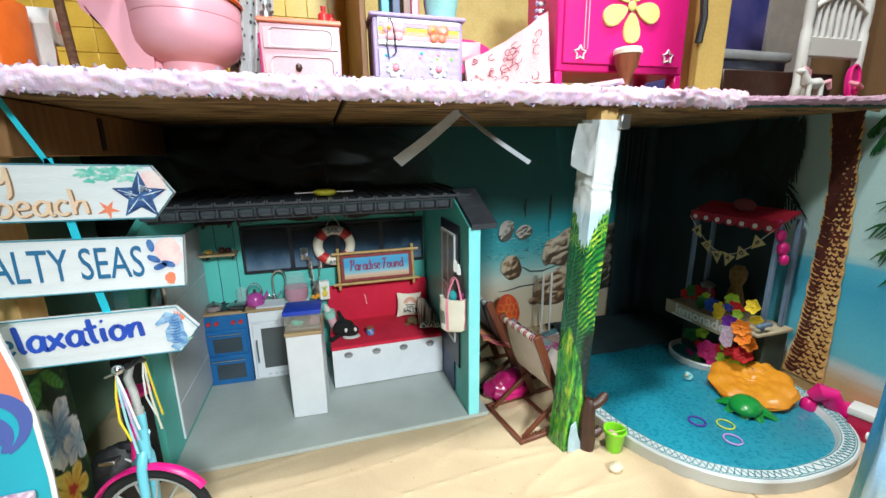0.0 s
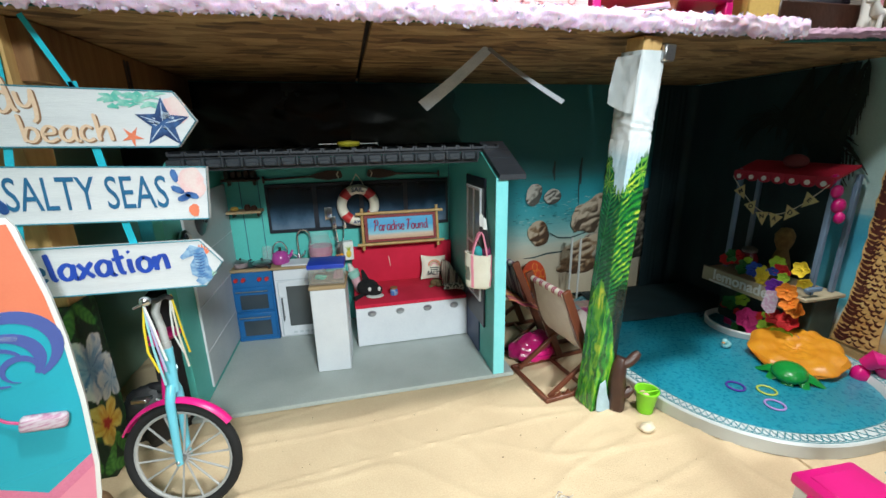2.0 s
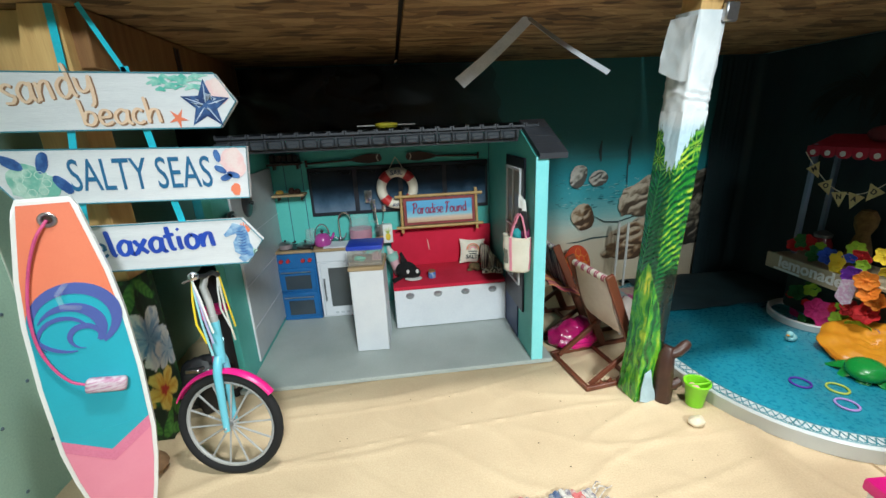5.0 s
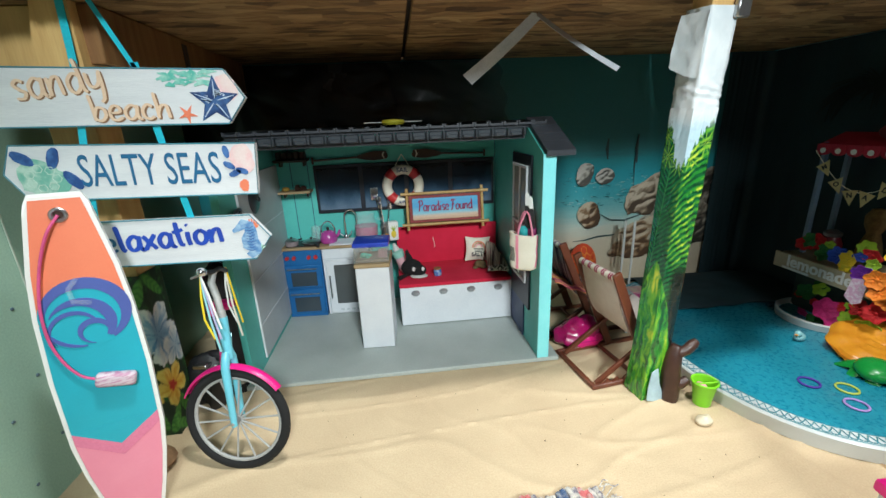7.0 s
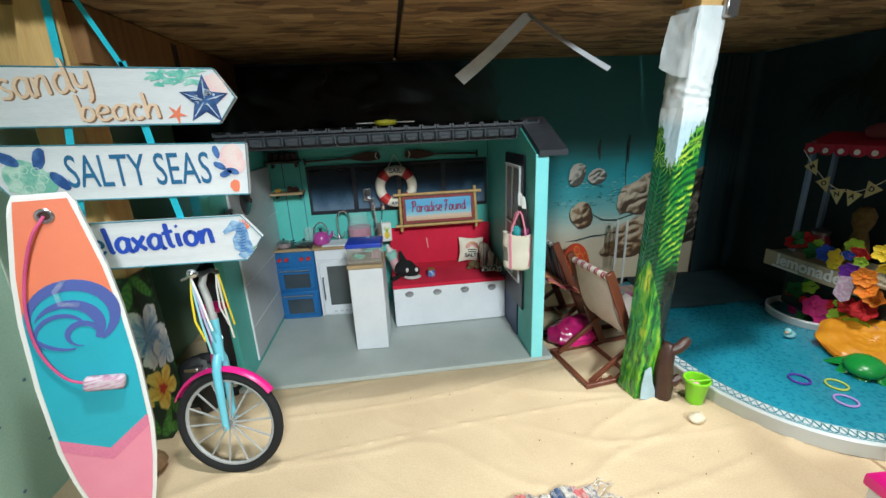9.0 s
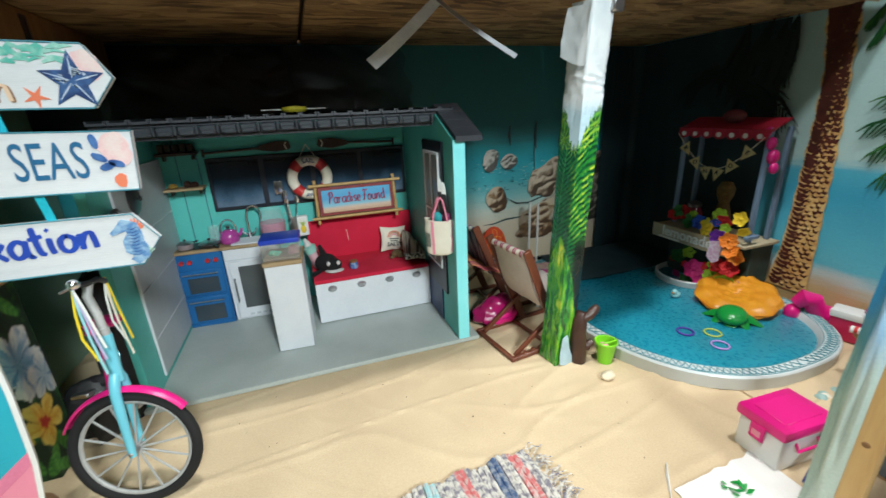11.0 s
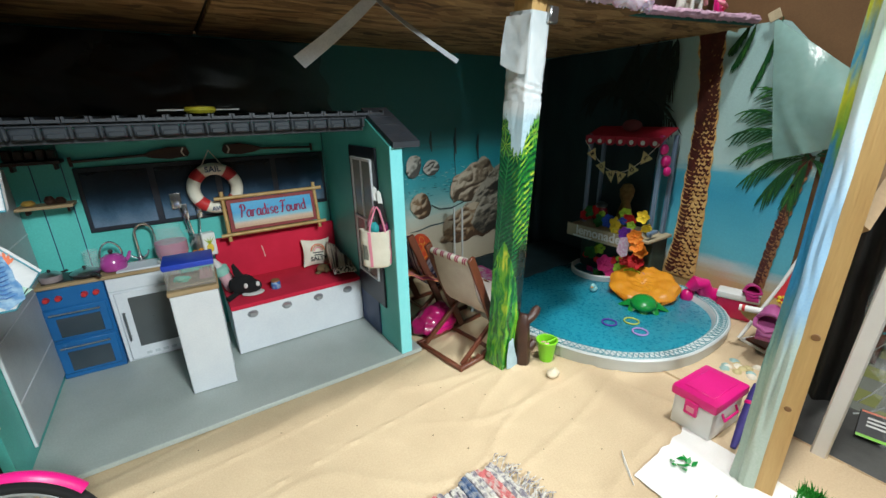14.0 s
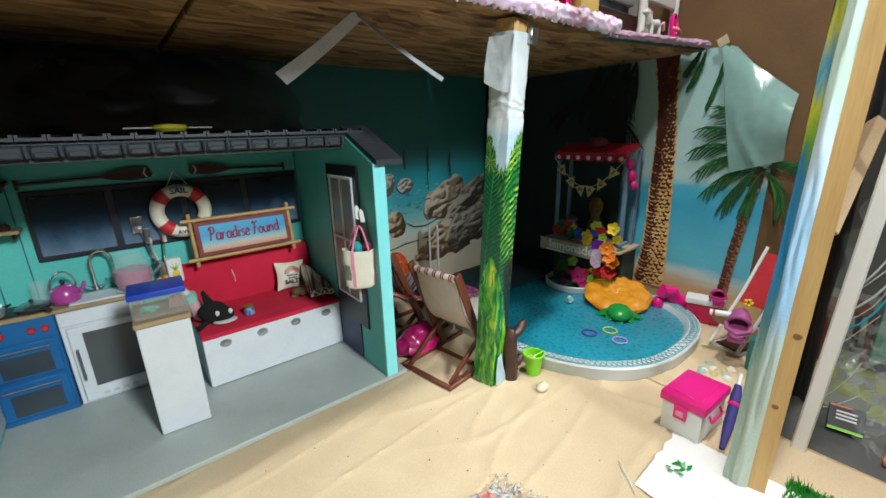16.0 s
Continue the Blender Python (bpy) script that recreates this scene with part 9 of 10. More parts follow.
wheel(bike, (0, 0, WR + 0.001))
part("mudguard", sheet(B(), lambda u, v: Vector(((WR + 0.010 - 0.006 * (2 * u - 1) ** 2) * math.cos(radians(33 + 118 * v)), 0.0115 * (2 * u - 1), WR + 0.001 + (WR + 0.010 - 0.006 * (2 * u - 1) ** 2) * math.sin(radians(33 + 118 * v)))), 6, 22, 0.002), "hot_pink", bike, "hot pink mudguard")
for y in (-0.0145, 0.0145):
    part("fork_leg", tube(B(), [(0.0, y, WR - 0.006), (0.0, y, WR + 0.05), (0.001, y, WR + 0.118), (0.002, y * 0.7, WR + 0.136), (0.002, y * 0.3, WR + 0.150)], [0.0062, 0.0072, 0.0085, 0.009, 0.008], 10), "bike_blue", bike, "light blue fork leg")
    part("axle_bolt", ball(B(), (0, y * 1.35, WR), (0.004, 0.003, 0.004), 10, 6), "steel", bike)
part("head_tube", tube(B(), [(0.002, 0, WR + 0.135), (0.002, 0, WR + 0.222)], 0.0105, 14), "bike_blue", bike)
part("head_collar", tube(B(), [(0.002, 0, WR + 0.222), (0.002, 0, WR + 0.234)], 0.009, 12), "rim_grey", bike, "grey collar")
part("stem", tube(B(), [(0.002, 0, WR + 0.230), (-0.002, 0.002, WR + 0.262), (-0.010, 0.004, WR + 0.292), (-0.006, 0.01, WR + 0.316)], 0.0072, 10), "rim_grey", bike, "grey stem")
M["lilac_ribbon"] = mat("lilac_ribbon", (0.45, 0.42, 0.62), (0.38, 0.35, 0.55), 0.4)
bar = part("handlebar", tube(B(), [(0.004, -0.040, WR + 0.318), (0.0, -0.022, WR + 0.318), (-0.004, 0.01, WR + 0.314), (-0.008, 0.035, WR + 0.316), (-0.014, 0.062, WR + 0.306)], 0.0050, 8), "black", bike, "dark handlebar")
part("bell", ball(B(), (0.004, -0.038, WR + 0.322), (0.010, 0.010, 0.009), 12, 8), "chrome", bar, "small chrome bell")
part("brake_lever", tube(B(), [(0.004, -0.040, WR + 0.318), (-0.014, -0.044, WR + 0.312)], 0.0024, 6), "steel", bar)
for x, y, cols in ((0.002, -0.040, (("yel_petal", -0.006), ("duck", 0.001), ("lilac_ribbon", 0.006), ("white_gloss", 0.010))), (-0.014, 0.062, (("cream", 0), ("yel_petal", 0.006), ("white_gloss", -0.006)))):
    for mm, dx in cols:
        part("streamer", tube(B(), [(x, y, WR + 0.314), (x + dx, y, WR + 0.275), (x + 1.6 * dx + 0.003, y, WR + 0.230), (x + dx + 0.014, y, WR + 0.160 + abs(dx) * 5)], 0.0021, 6), mm, bar, "ribbon streamer")
# frame, saddle and rear wheel run back past the timber post
HT = Vector((0.0, 0.008, WR + 0.180))
BBK = Vector((-0.135, 0.172, WR + 0.035))
SEAT = Vector((-0.122, 0.176, WR + 0.180))
REAR = Vector((-0.180, 0.330, WR + 0.001))
part("down_tube", tube(B(), [HT, HT.lerp(BBK, 0.5) + Vector((0, 0, -0.02)), BBK], 0.010, 10), "bike_blue", bike)
part("seat_tube", tube(B(), [BBK, SEAT], 0.009, 10), "hot_pink", bike)
part("chain_stay", tube(B(), [BBK, REAR], 0.006, 8), "bike_blue", bike)
sd = part("saddle", ball(ball(B(), SEAT + Vector((0, 0.01, 0.02)), (0.034, 0.040, 0.014)), SEAT + Vector((0.016, -0.035, 0.018)), (0.014, 0.030, 0.010)), "hot_pink", bike, "hot pink saddle")
part("crank", tube(B(), [BBK + Vector((-0.03, 0, 0.02)), BBK, BBK + Vector((0.03, 0, -0.02))], 0.004, 8), "steel", bike)
for s in (-1, 1):
    part("pedal", box(B(), BBK + Vector((0.045 * s, -0.012, -0.022 * s)), (0.036, 0.03, 0.010), 0.002), "steel", bike, "grey ribbed pedal")
bm = tube(B(), [REAR + Vector((0.4 * (WR - 0.009) * math.cos(a), -0.917 * (WR - 0.009) * math.cos(a), (WR - 0.009) * math.sin(a))) for a in [2 * math.pi * k / 40 for k in range(40)]], 0.0095, 10, True)
part("rear_wheel", bm, "tyre", bike, "black rubber tyre")
blk = thing("black_bag", "black cloth bag standing in the dark gap by the hut", "bag", (-0.462, 0.050, 0.0), 6)
part("body", box(B(), (0, 0, 0.18), (0.068, 0.10, 0.355), 0.022, None, 3), mat("black_cloth", (0.012, 0.012, 0.014), (0.02, 0.02, 0.022), 0.9, scale=40, bump=0.3), blk)
part("strap", tube(B(), [(-0.02, 0, 0.352), (0, 0, 0.385), (0.02, 0, 0.352)], 0.006, 8), "black", blk)
# added black lump in place of the dark things behind the wheel
heap = ball(B(), (-0.498, -0.030, 0.070), (0.058, 0.045, 0.085), 44, 30)
for v in heap.verts:
    k = 0.020 * nz(v.co.x * 22, v.co.y * 22, v.co.z * 18) + 0.008 * nz(v.co.x * 60, v.co.y * 60, v.co.z * 60)
    v.co.x, v.co.y, v.co.z = v.co.x + k, v.co.y + k, max(0.001, v.co.z + k)
solid("black_cloth", heap, mat("black_satin", (0.010, 0.010, 0.012), (0.018, 0.018, 0.02), 0.5, scale=40, bump=0.3), "crumpled black lump filling the dark space behind the bicycle", "cloth")
solid("brown_root", ball(B(), (-0.555, -0.245, 0.020), (0.060, 0.045, 0.022), 16, 8), mat("brown_driftwood", (0.28, 0.16, 0.08), (0.18, 0.10, 0.05), 0.8, scale=50, bump=0.5), "brown driftwood lump at the foot of the post", "driftwood")
solid("wood_scrap", box(B(), (-0.665, -0.395, 0.014), (0.075, 0.016, 0.020), 0.004, Matrix.Translation((-0.665, -0.395, 0)) @ pose(0, 0, 0, 0, 0, 40) @ Matrix.Translation((0.665, 0.395, 0))), mat("orange_wood", (0.48, 0.20, 0.05)), "orange brown stick lying by the wall", "stick")

# ---- rooms on the shelf above ----
SZ = 0.918
fr = thing("tuft_trim", "pale pink paper tuft trim along the shelf edge", "trim", (0, 0, 0))
random.seed(91)
for k_ in ("fringe",):
    n_s = M[k_].node_tree.nodes["Principled BSDF"]
    n_s.inputs["Subsurface Weight"].default_value, n_s.inputs["Subsurface Scale"].default_value = 0.5, 0.012
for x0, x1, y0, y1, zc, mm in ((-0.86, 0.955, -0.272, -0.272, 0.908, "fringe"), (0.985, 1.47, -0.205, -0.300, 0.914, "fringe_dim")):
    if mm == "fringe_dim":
        # the right strip takes a dimmer copy of the tuft pink
        M[mm] = mat("dim_pink_tufts", (0.56, 0.36, 0.47), (0.48, 0.29, 0.40), 0.9, scale=40, fine=300, bump=0.4)
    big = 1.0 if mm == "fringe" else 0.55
    n = int((x1 - x0) / 0.0022)
    H_ = 0.0185 * big

    def band(u, v):
        # a half-round band, crumpled at two sizes, ragged along both rims
        x = x0 + (x1 - x0) * u
        a = math.pi * (v - 0.5)
        rim = abs(2 * v - 1) ** 3
        k = 1 + 0.26 * nz(x * 45, a * 1.2, 3) + 0.12 * nz(x * 110, a * 2, 8) + rim * (0.34 * nz(x * 120, v * 2, 5) + 0.16 * nz(x * 320, v * 2, 6))
        d = (0.004 + 0.013 * math.cos(a) * (1 + 0.5 * nz(x * 50, a * 2.0, 1) + 0.18 * nz(x * 130, a * 4, 2))) * (0.5 + 0.5 * big)
        return Vector((x, y0 + (y1 - y0) * u - d, zc + H_ * math.sin(a) * k))
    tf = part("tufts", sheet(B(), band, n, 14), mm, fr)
    tf.data.set_sharp_from_angle(angle=math.pi)
    rag = B()
    for q in range(int((x1 - x0) / 0.0055)):
        u, v = random.random(), random.choice((random.uniform(0, 1), random.uniform(0, 0.25), random.uniform(0.8, 1)))
        c = band(u, v)
        d = Vector((random.uniform(-0.9, 0.9), random.uniform(-0.8, -0.1), math.sin(math.pi * (v - 0.5)) + random.uniform(-0.6, 0.6))).normalized()
        e = d.cross(Vector((random.uniform(-1, 1), random.uniform(-1, 1), random.uniform(-1, 1)))).normalized()
        w, ln = random.uniform(0.0018, 0.0034) * big ** 0.5, random.uniform(0.0025, 0.0055) * big ** 0.5
        a, b = c - d * 0.001, c + d * ln
        g = d.cross(e) * ln * 0.25
        p = [rag.verts.new(v_) for v_ in (a - e * w * 0.7, a + e * w * 0.7, (a + b) / 2 - e * w - g, (a + b) / 2 + e * w - g, b - e * w * 0.6, b + e * w * 0.5)]
        rag.faces.new((p[0], p[1], p[3], p[2])), rag.faces.new((p[2], p[3], p[5], p[4]))
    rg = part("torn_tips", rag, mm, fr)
    rg.data.set_sharp_from_angle(angle=math.pi)
    part("backing", box(B(), ((x0 + x1) / 2, (y0 + y1) / 2 + 0.004, zc - 0.004), (math.hypot(x1 - x0, y1 - y0), 0.004, 0.024), 0.001, Matrix.Translation(((x0 + x1) / 2, (y0 + y1) / 2, 0)) @ pose(0, 0, 0, 0, 0, math.degrees(math.atan2(y1 - y0, x1 - x0))) @ Matrix.Translation((-(x0 + x1) / 2, -(y0 + y1) / 2, 0))), mat("dark_teal_backing", (0.02, 0.14, 0.12)), fr, "dark teal backing strip")
solid("shelf_edge_right", prism(B(), [(0.985, -0.20), (1.475, -0.29), (1.475, -0.19), (0.985, -0.19)], 0.897, 0.918), "osb", "front edge of the shorter shelf", "shelf", "structure")

# bathroom
solid("bathroom_wall", box(B(), (-0.31, 0.10, 1.20), (0.82, 0.012, 0.565), 0.001), "yellow_wall", "yellow tiled card bathroom wall", "wall", "structure")
bw = bpy.data.objects["bathroom_wall"]
tl = None
for i in range(17):
    for j in range(5):
        if tl is None:
            t = part("wall_tile", box(B(), (0, 0, 0), (0.0474, 0.003, 0.0474), 0.0008), mat("yellow_tile", (0.72, 0.47, 0.07), (0.66, 0.42, 0.06), 0.35, scale=30), bw)
            tl = t.data
        else:
            t = new("wall_tile", tl)
            t.parent = bw
        t.location = (-0.692 + 0.0485 * i, 0.0925, 0.945 + 0.0485 * j)
for k in range(16):
    part("border_tile", box(B(), (-0.68 + 0.0505 * k, 0.0925, 1.186), (0.046, 0.004, 0.018), 0.001), mat("brick_red_tile", (0.46, 0.06, 0.03), (0.38, 0.05, 0.025), 0.4), bw, "brick red border tile")
toi = thing("toy_toilet", "pale pink toy toilet with an orange seat pad", "toilet", (-0.186, -0.165, SZ), 0)
part("pedestal", lathe(B(), [(0.0, 0), (0.054, 0), (0.051, 0.010), (0.048, 0.026), (0.049, 0.034), (0.060, 0.041), (0.072, 0.050), (0.080, 0.064), (0.083, 0.080), (0.083, 0.104), (0.0, 0.104)], 40), "pink", toi)
part("rim", lathe(B(), [(0.080, 0.103), (0.083, 0.105), (0.0845, 0.126), (0.082, 0.132), (0.0, 0.132)], 40), "pink", toi)
bm = lathe(B(), [(0.084, 0.0), (0.087, 0.004), (0.082, 0.010), (0.0, 0.012)], 40)
bmesh.ops.transform(bm, matrix=Matrix.Translation((0.002, 0, 0.137)) @ pose(0, 0, 0, 0, 4, 0), verts=bm.verts)
part("seat", bm, mat("orange_seat", (0.80, 0.16, 0.03), (0.74, 0.13, 0.02), 0.45), toi, "orange seat pad")
part("tank_base", prism(B(), [(-0.145, 0.122), (-0.07, 0.128), (-0.055, 0.060), (-0.042, 0.034), (-0.042, 0.0), (-0.090, 0.0), (-0.088, 0.045), (-0.102, 0.080), (-0.140, 0.108)], -0.035, 0.035, pose(0, 0, 0, 90, 0, 0), 0.008), "pink", toi)
part("tank", box(B(), (-0.115, 0.02, 0.20), (0.06, 0.15, 0.14), 0.012, None, 2), "pink", toi)
roll = thing("toilet_roll_stand", "white paper roll on a pink holder with hanging sheet", "toilet roll", (-0.424, -0.10, SZ), 0)
roll.scale = (0.72, 0.8, 1.0)
part("roll", rod(B(), (-0.03, 0, 0.100), (0.03, 0, 0.100), 0.030, segs=22), mat("white_tissue", (0.72, 0.70, 0.70), (0.66, 0.64, 0.64), 0.9), roll)
part("core", rod(B(), (-0.031, 0, 0.100), (0.031, 0, 0.100), 0.010, segs=16), "rose", roll)
part("hanging_sheet", sheet(B(), lambda u, v: Vector((-0.028 + 0.056 * u, -0.031 + 0.006 * math.sin(v * 4), 0.10 - 0.085 * v)), 6, 8, 0.001), mat("white_tissue_sheet", (0.72, 0.70, 0.70)), roll)
part("stand", box(B(), (0.0, 0.02, 0.05), (0.012, 0.012, 0.10), 0.002), "pink", roll)
can = thing("orange_bin", "orange cut-out pattern bin", "bin", (-0.488, -0.19, SZ), 0)
part("body", box(B(), (0.008, 0, 0.060), (0.126, 0.09, 0.12), 0.006, None, 2), mat("bright_orange", (0.82, 0.16, 0.02), (0.74, 0.13, 0.015), 0.5), can)
for k in range(6):
    part("cut_out", prism(B(), [(-0.006, 0), (0.004, -0.010), (0.006, 0.004), (0.0, 0.012)], 0, 0.001, Matrix.Translation((-0.035 + 0.025 * (k % 3), -0.0452, 0.028 + 0.042 * (k // 3))) @ pose(0, 0, 0, 90, 0, 0) @ pose(0, 0, 0, 0, 0, 40 * k)), mat("dark_cut_out", (0.20, 0.04, 0.01)), can)
rd = solid("wicker_rod", tube(B(), [(-0.368, -0.145, SZ), (-0.371, -0.145, SZ + 0.06), (-0.376, -0.14, SZ + 0.13), (-0.380, -0.135, SZ + 0.2)], 0.007, 10), mat("brown_braid", (0.20, 0.10, 0.06), (0.10, 0.05, 0.03), 0.8, scale=120, bump=0.6), "brown braided rod leaning by the wall", "rod")


def curtain_fn(u, v):
    return Vector((-0.140 + 0.075 * u + 0.03 * v, -0.12 + 0.014 * math.sin(u * 18), SZ + 0.003 + 0.26 * v))


cur = solid("shower_curtain", sheet(B(), curtain_fn, 30, 16, 0.001), mat("pale_grey_vinyl", (0.56, 0.56, 0.57), (0.48, 0.48, 0.50), 0.25, scale=20, bump=0.05), "grey spotted vinyl shower curtain", "curtain")
random.seed(19)
bm = B()
for k in range(70):
    c = curtain_fn(random.random(), random.random())
    ball(bm, c + Vector((0, -0.0015, 0)), (random.uniform(0.0022, 0.0036), 0.0008, random.uniform(0.0022, 0.0040)), 7, 4)
tagged(part("spots", bm, "black", cur, "small black spots"), "", "", "", "stuff")
van = thing("vanity_unit", "pale pink vanity with two drawers and a coral top", "vanity", (-0.002, -0.195, SZ), 0)
van.scale = (0.86, 1, 1)
part("body", box(B(), (0, 0, 0.048), (0.150, 0.085, 0.094), 0.002), mat("pale_pink_board", (0.76, 0.44, 0.50), (0.72, 0.40, 0.46), 0.22, scale=14, gloss=0.5), van)
part("top", box(B(), (0, 0, 0.099), (0.158, 0.092, 0.008), 0.002), "coral", van, "coral red top")
part("side_edge", box(B(), (-0.077, 0, 0.040), (0.004, 0.080, 0.078), 0.001), "magenta", van)
for z, h in ((0.024, 0.044), (0.072, 0.034)):
    d = part("drawer", box(B(), (0, -0.0435, z), (0.140, 0.004, h), 0.001), mat("pink_drawer_front", (0.78, 0.47, 0.53), (0.74, 0.43, 0.49), 0.2, gloss=0.5), van)
    part("outline", tube(B(), [(-0.058, -0.0458, z - h * 0.3), (-0.050, -0.0458, z - h * 0.42), (0.050, -0.0458, z - h * 0.42), (0.058, -0.0458, z - h * 0.3), (0.058, -0.0458, z + h * 0.3), (0.050, -0.0458, z + h * 0.42), (-0.050, -0.0458, z + h * 0.42), (-0.058, -0.0458, z + h * 0.3)], 0.0008, 4, True), "steel", d, "thin dark outline")
part("knob", ball(B(), (-0.008, -0.049, 0.026), (0.0065, 0.004, 0.0065), 12, 8), "boot", van, "dark round knob")
for x, h, mm in ((-0.064, 0.030, "steel"), (0.048, 0.034, "red"), (0.062, 0.022, "red")):
    solid("vanity_bottle", lathe(B(), [(0, 0), (0.010, 0), (0.010, h * 0.6), (0.004, h * 0.75), (0.005, h), (0, h)], 14, Matrix.Translation((-0.002 + 0.86 * x, -0.195, SZ + 0.1032))), mm, ("small steel cup" if mm == "steel" else "small red soap bottle") + " on the vanity", "bottle")
# divider and bedroom
for x in (0.105,):
    solid("room_divider", box(B(), (x, -0.06, 1.15), (0.012, 0.33, 0.46), 0.002), "timber_dark", "brown wooden divider between the toy rooms", "divider", "structure")
solid("bedroom_wall", box(B(), (0.50, 0.10, 1.20), (0.78, 0.012, 0.565), 0.001), mat("ochre_card", (0.50, 0.38, 0.14), (0.44, 0.33, 0.11), 0.8), "ochre card bedroom wall", "wall", "structure")
chs = thing("painted_chest", "lilac chest with butterfly and daisy drawer fronts", "chest", (0.202, -0.205, SZ), 0)
M["lilac"] = mat("lilac_board", (0.42, 0.30, 0.55), (0.36, 0.25, 0.48), 0.45, scale=20)
part("body", box(B(), (0, 0, 0.058), (0.165, 0.080, 0.112), 0.002), "lilac", chs)
part("top", box(B(), (0, 0, 0.1175), (0.176, 0.090, 0.007), 0.002), "lilac", chs)
d1 = part("drawer", box(B(), (0, -0.042, 0.090), (0.150, 0.005, 0.044), 0.001), "white_gloss", chs)
for z, mm in ((0.108, "white_gloss"), (0.101, "lilac"), (0.094, mat("lime_stripe", (0.55, 0.62, 0.05))), (0.088, mat("peach_stripe", (0.75, 0.40, 0.25))), (0.080, "rose"), (0.073, "white_gloss")):
    part("stripe", box(B(), (0, -0.0452, z), (0.148, 0.001, 0.0062)), mm, d1)
d2 = part("drawer", box(B(), (0, -0.042, 0.034), (0.150, 0.005, 0.058), 0.001), mat("violet_dotted_front", (0.36, 0.28, 0.60), (0.45, 0.38, 0.66), 0.4, scale=90), chs, "violet dotted drawer front")
for x, mm in ((-0.046, "pink"), (0.034, "coral")):
    for sx in (-1, 1):
        part("butterfly", ball(ball(B(), (x + 0.010 * sx, -0.047, 0.096), (0.011, 0.002, 0.010), 10, 6), (x + 0.008 * sx, -0.047, 0.083), (0.008, 0.002, 0.008), 10, 6), mm, d1, "raised butterfly pull")
        part("wing_spot", ball(B(), (x + 0.010 * sx, -0.0485, 0.095), (0.004, 0.0015, 0.004), 8, 6), "white_gloss" if sx > 0 else "orange", d1)
for x in (-0.046, 0.034):
    for k in range(9):
        a = 2 * math.pi * k / 9
        part("daisy_petal", ball(B(), (x + 0.012 * math.cos(a), -0.047, 0.030 + 0.012 * math.sin(a)), (0.006, 0.0022, 0.0045), 8, 6, pose(0, 0, 0, 0, -math.degrees(a), 0)), "white_gloss", d2)
    part("daisy_centre", ball(B(), (x, -0.049, 0.030), (0.006, 0.003, 0.006), 10, 6), "rose", d2)
random.seed(17)
for k in range(8):
    part("dot", ball(B(), (random.uniform(-0.065, 0.065), -0.0448, random.uniform(0.045, 0.060)), (0.003, 0.0008, 0.003), 8, 5), ("aqua", "green", "rose", "white_gloss")[k % 4], d2)
part("necklace", tube(B(), [(-0.056, -0.047, 0.110), (-0.060, -0.048, 0.07), (-0.057, -0.048, 0.045), (-0.044, -0.048, 0.055), (-0.046, -0.048, 0.085), (-0.052, -0.047, 0.110)], 0.0013, 5, True), "black", chs, "thin black cord")
for x, h, mm, lb in ((-0.055, 0.05, "aqua", "teal book"), (-0.035, 0.06, "navy", "dark blue book"), (-0.015, 0.045, "brown_wood", "brown book"), (0.000, 0.055, "magenta", "magenta book")):
    solid("small_book", box(B(), (0.202 + x, -0.20, SZ + 0.1215 + h / 2), (0.014, 0.04, h), 0.001), mm, lb + " standing on the chest", "book", "", "books on the chest")
solid("mint_bowl", lathe(B(), [(0, 0), (0.026, 0), (0.032, 0.03), (0.034, 0.06), (0.031, 0.06), (0.026, 0.004), (0, 0.004)], 22, Matrix.Translation((0.255, -0.205, SZ + 0.1215))), mat("mint_cup", (0.30, 0.60, 0.56)), "mint cup standing on the chest", "cup")
bed = thing("toy_bed", "small bed with a pink quilt and magenta headboard", "bed", (0.380, -0.10, SZ), 0)
part("base", box(B(), (0, 0.01, 0.020), (0.150, 0.22, 0.038), 0.003), "boot", bed)
part("headboard", prism(B(), [(-0.078, 0), (0.078, 0), (0.078, 0.10)] + [(0.078 * math.cos(a), 0.10 + 0.035 * math.sin(a)) for a in [math.pi * k / 10 for k in range(1, 10)]] + [(-0.078, 0.10)], -0.006, 0.006, Matrix.Translation((0, 0.125, 0.02)) @ pose(0, 0, 0, 90, 0, 0), 0.002), "hot_pink", bed, "magenta arched headboard")
bmp = pillow_bm(0.075, 0.06, 0.016)
bmesh.ops.transform(bmp, matrix=Matrix.Translation((-0.035, 0.0, 0.095)) @ pose(0, 0, 0, -20, 0, 0), verts=bmp.verts)
part("pillow", bmp, "pink", bed, "pink pillow")


def quilt_fn(u, v):
    return Vector((-0.078 + 0.175 * u, -0.128 + 0.02 * v + 0.010 * math.sin(u * 5), 0.008 + 0.012 * u + (0.050 + 0.085 * u ** 1.3) * v + 0.004 * nz(u * 5, v * 5)))


qu = part("quilt", sheet(B(), quilt_fn, 24, 18, 0.006), mat("pink_quilt", (0.76, 0.42, 0.44), (0.70, 0.36, 0.38), 0.85, scale=30, fine=300, bump=0.4), bed, "pink quilt with maroon line drawing")
bm = B()
random.seed(33)
for k in range(26):
    u, v, r, a0 = random.uniform(0.08, 0.9), random.uniform(0.1, 0.9), random.uniform(0.03, 0.08), random.uniform(0, 6.28)
    tube(bm, [quilt_fn(min(0.98, max(0.02, u + r * (0.4 + 0.1 * q) * math.cos(a0 + 0.7 * q))), min(0.98, max(0.02, v + r * 1.6 * (0.4 + 0.1 * q) * math.sin(a0 + 0.7 * q)))) + Vector((0, -0.0035, 0)) for q in range(7)], 0.0008, 4)
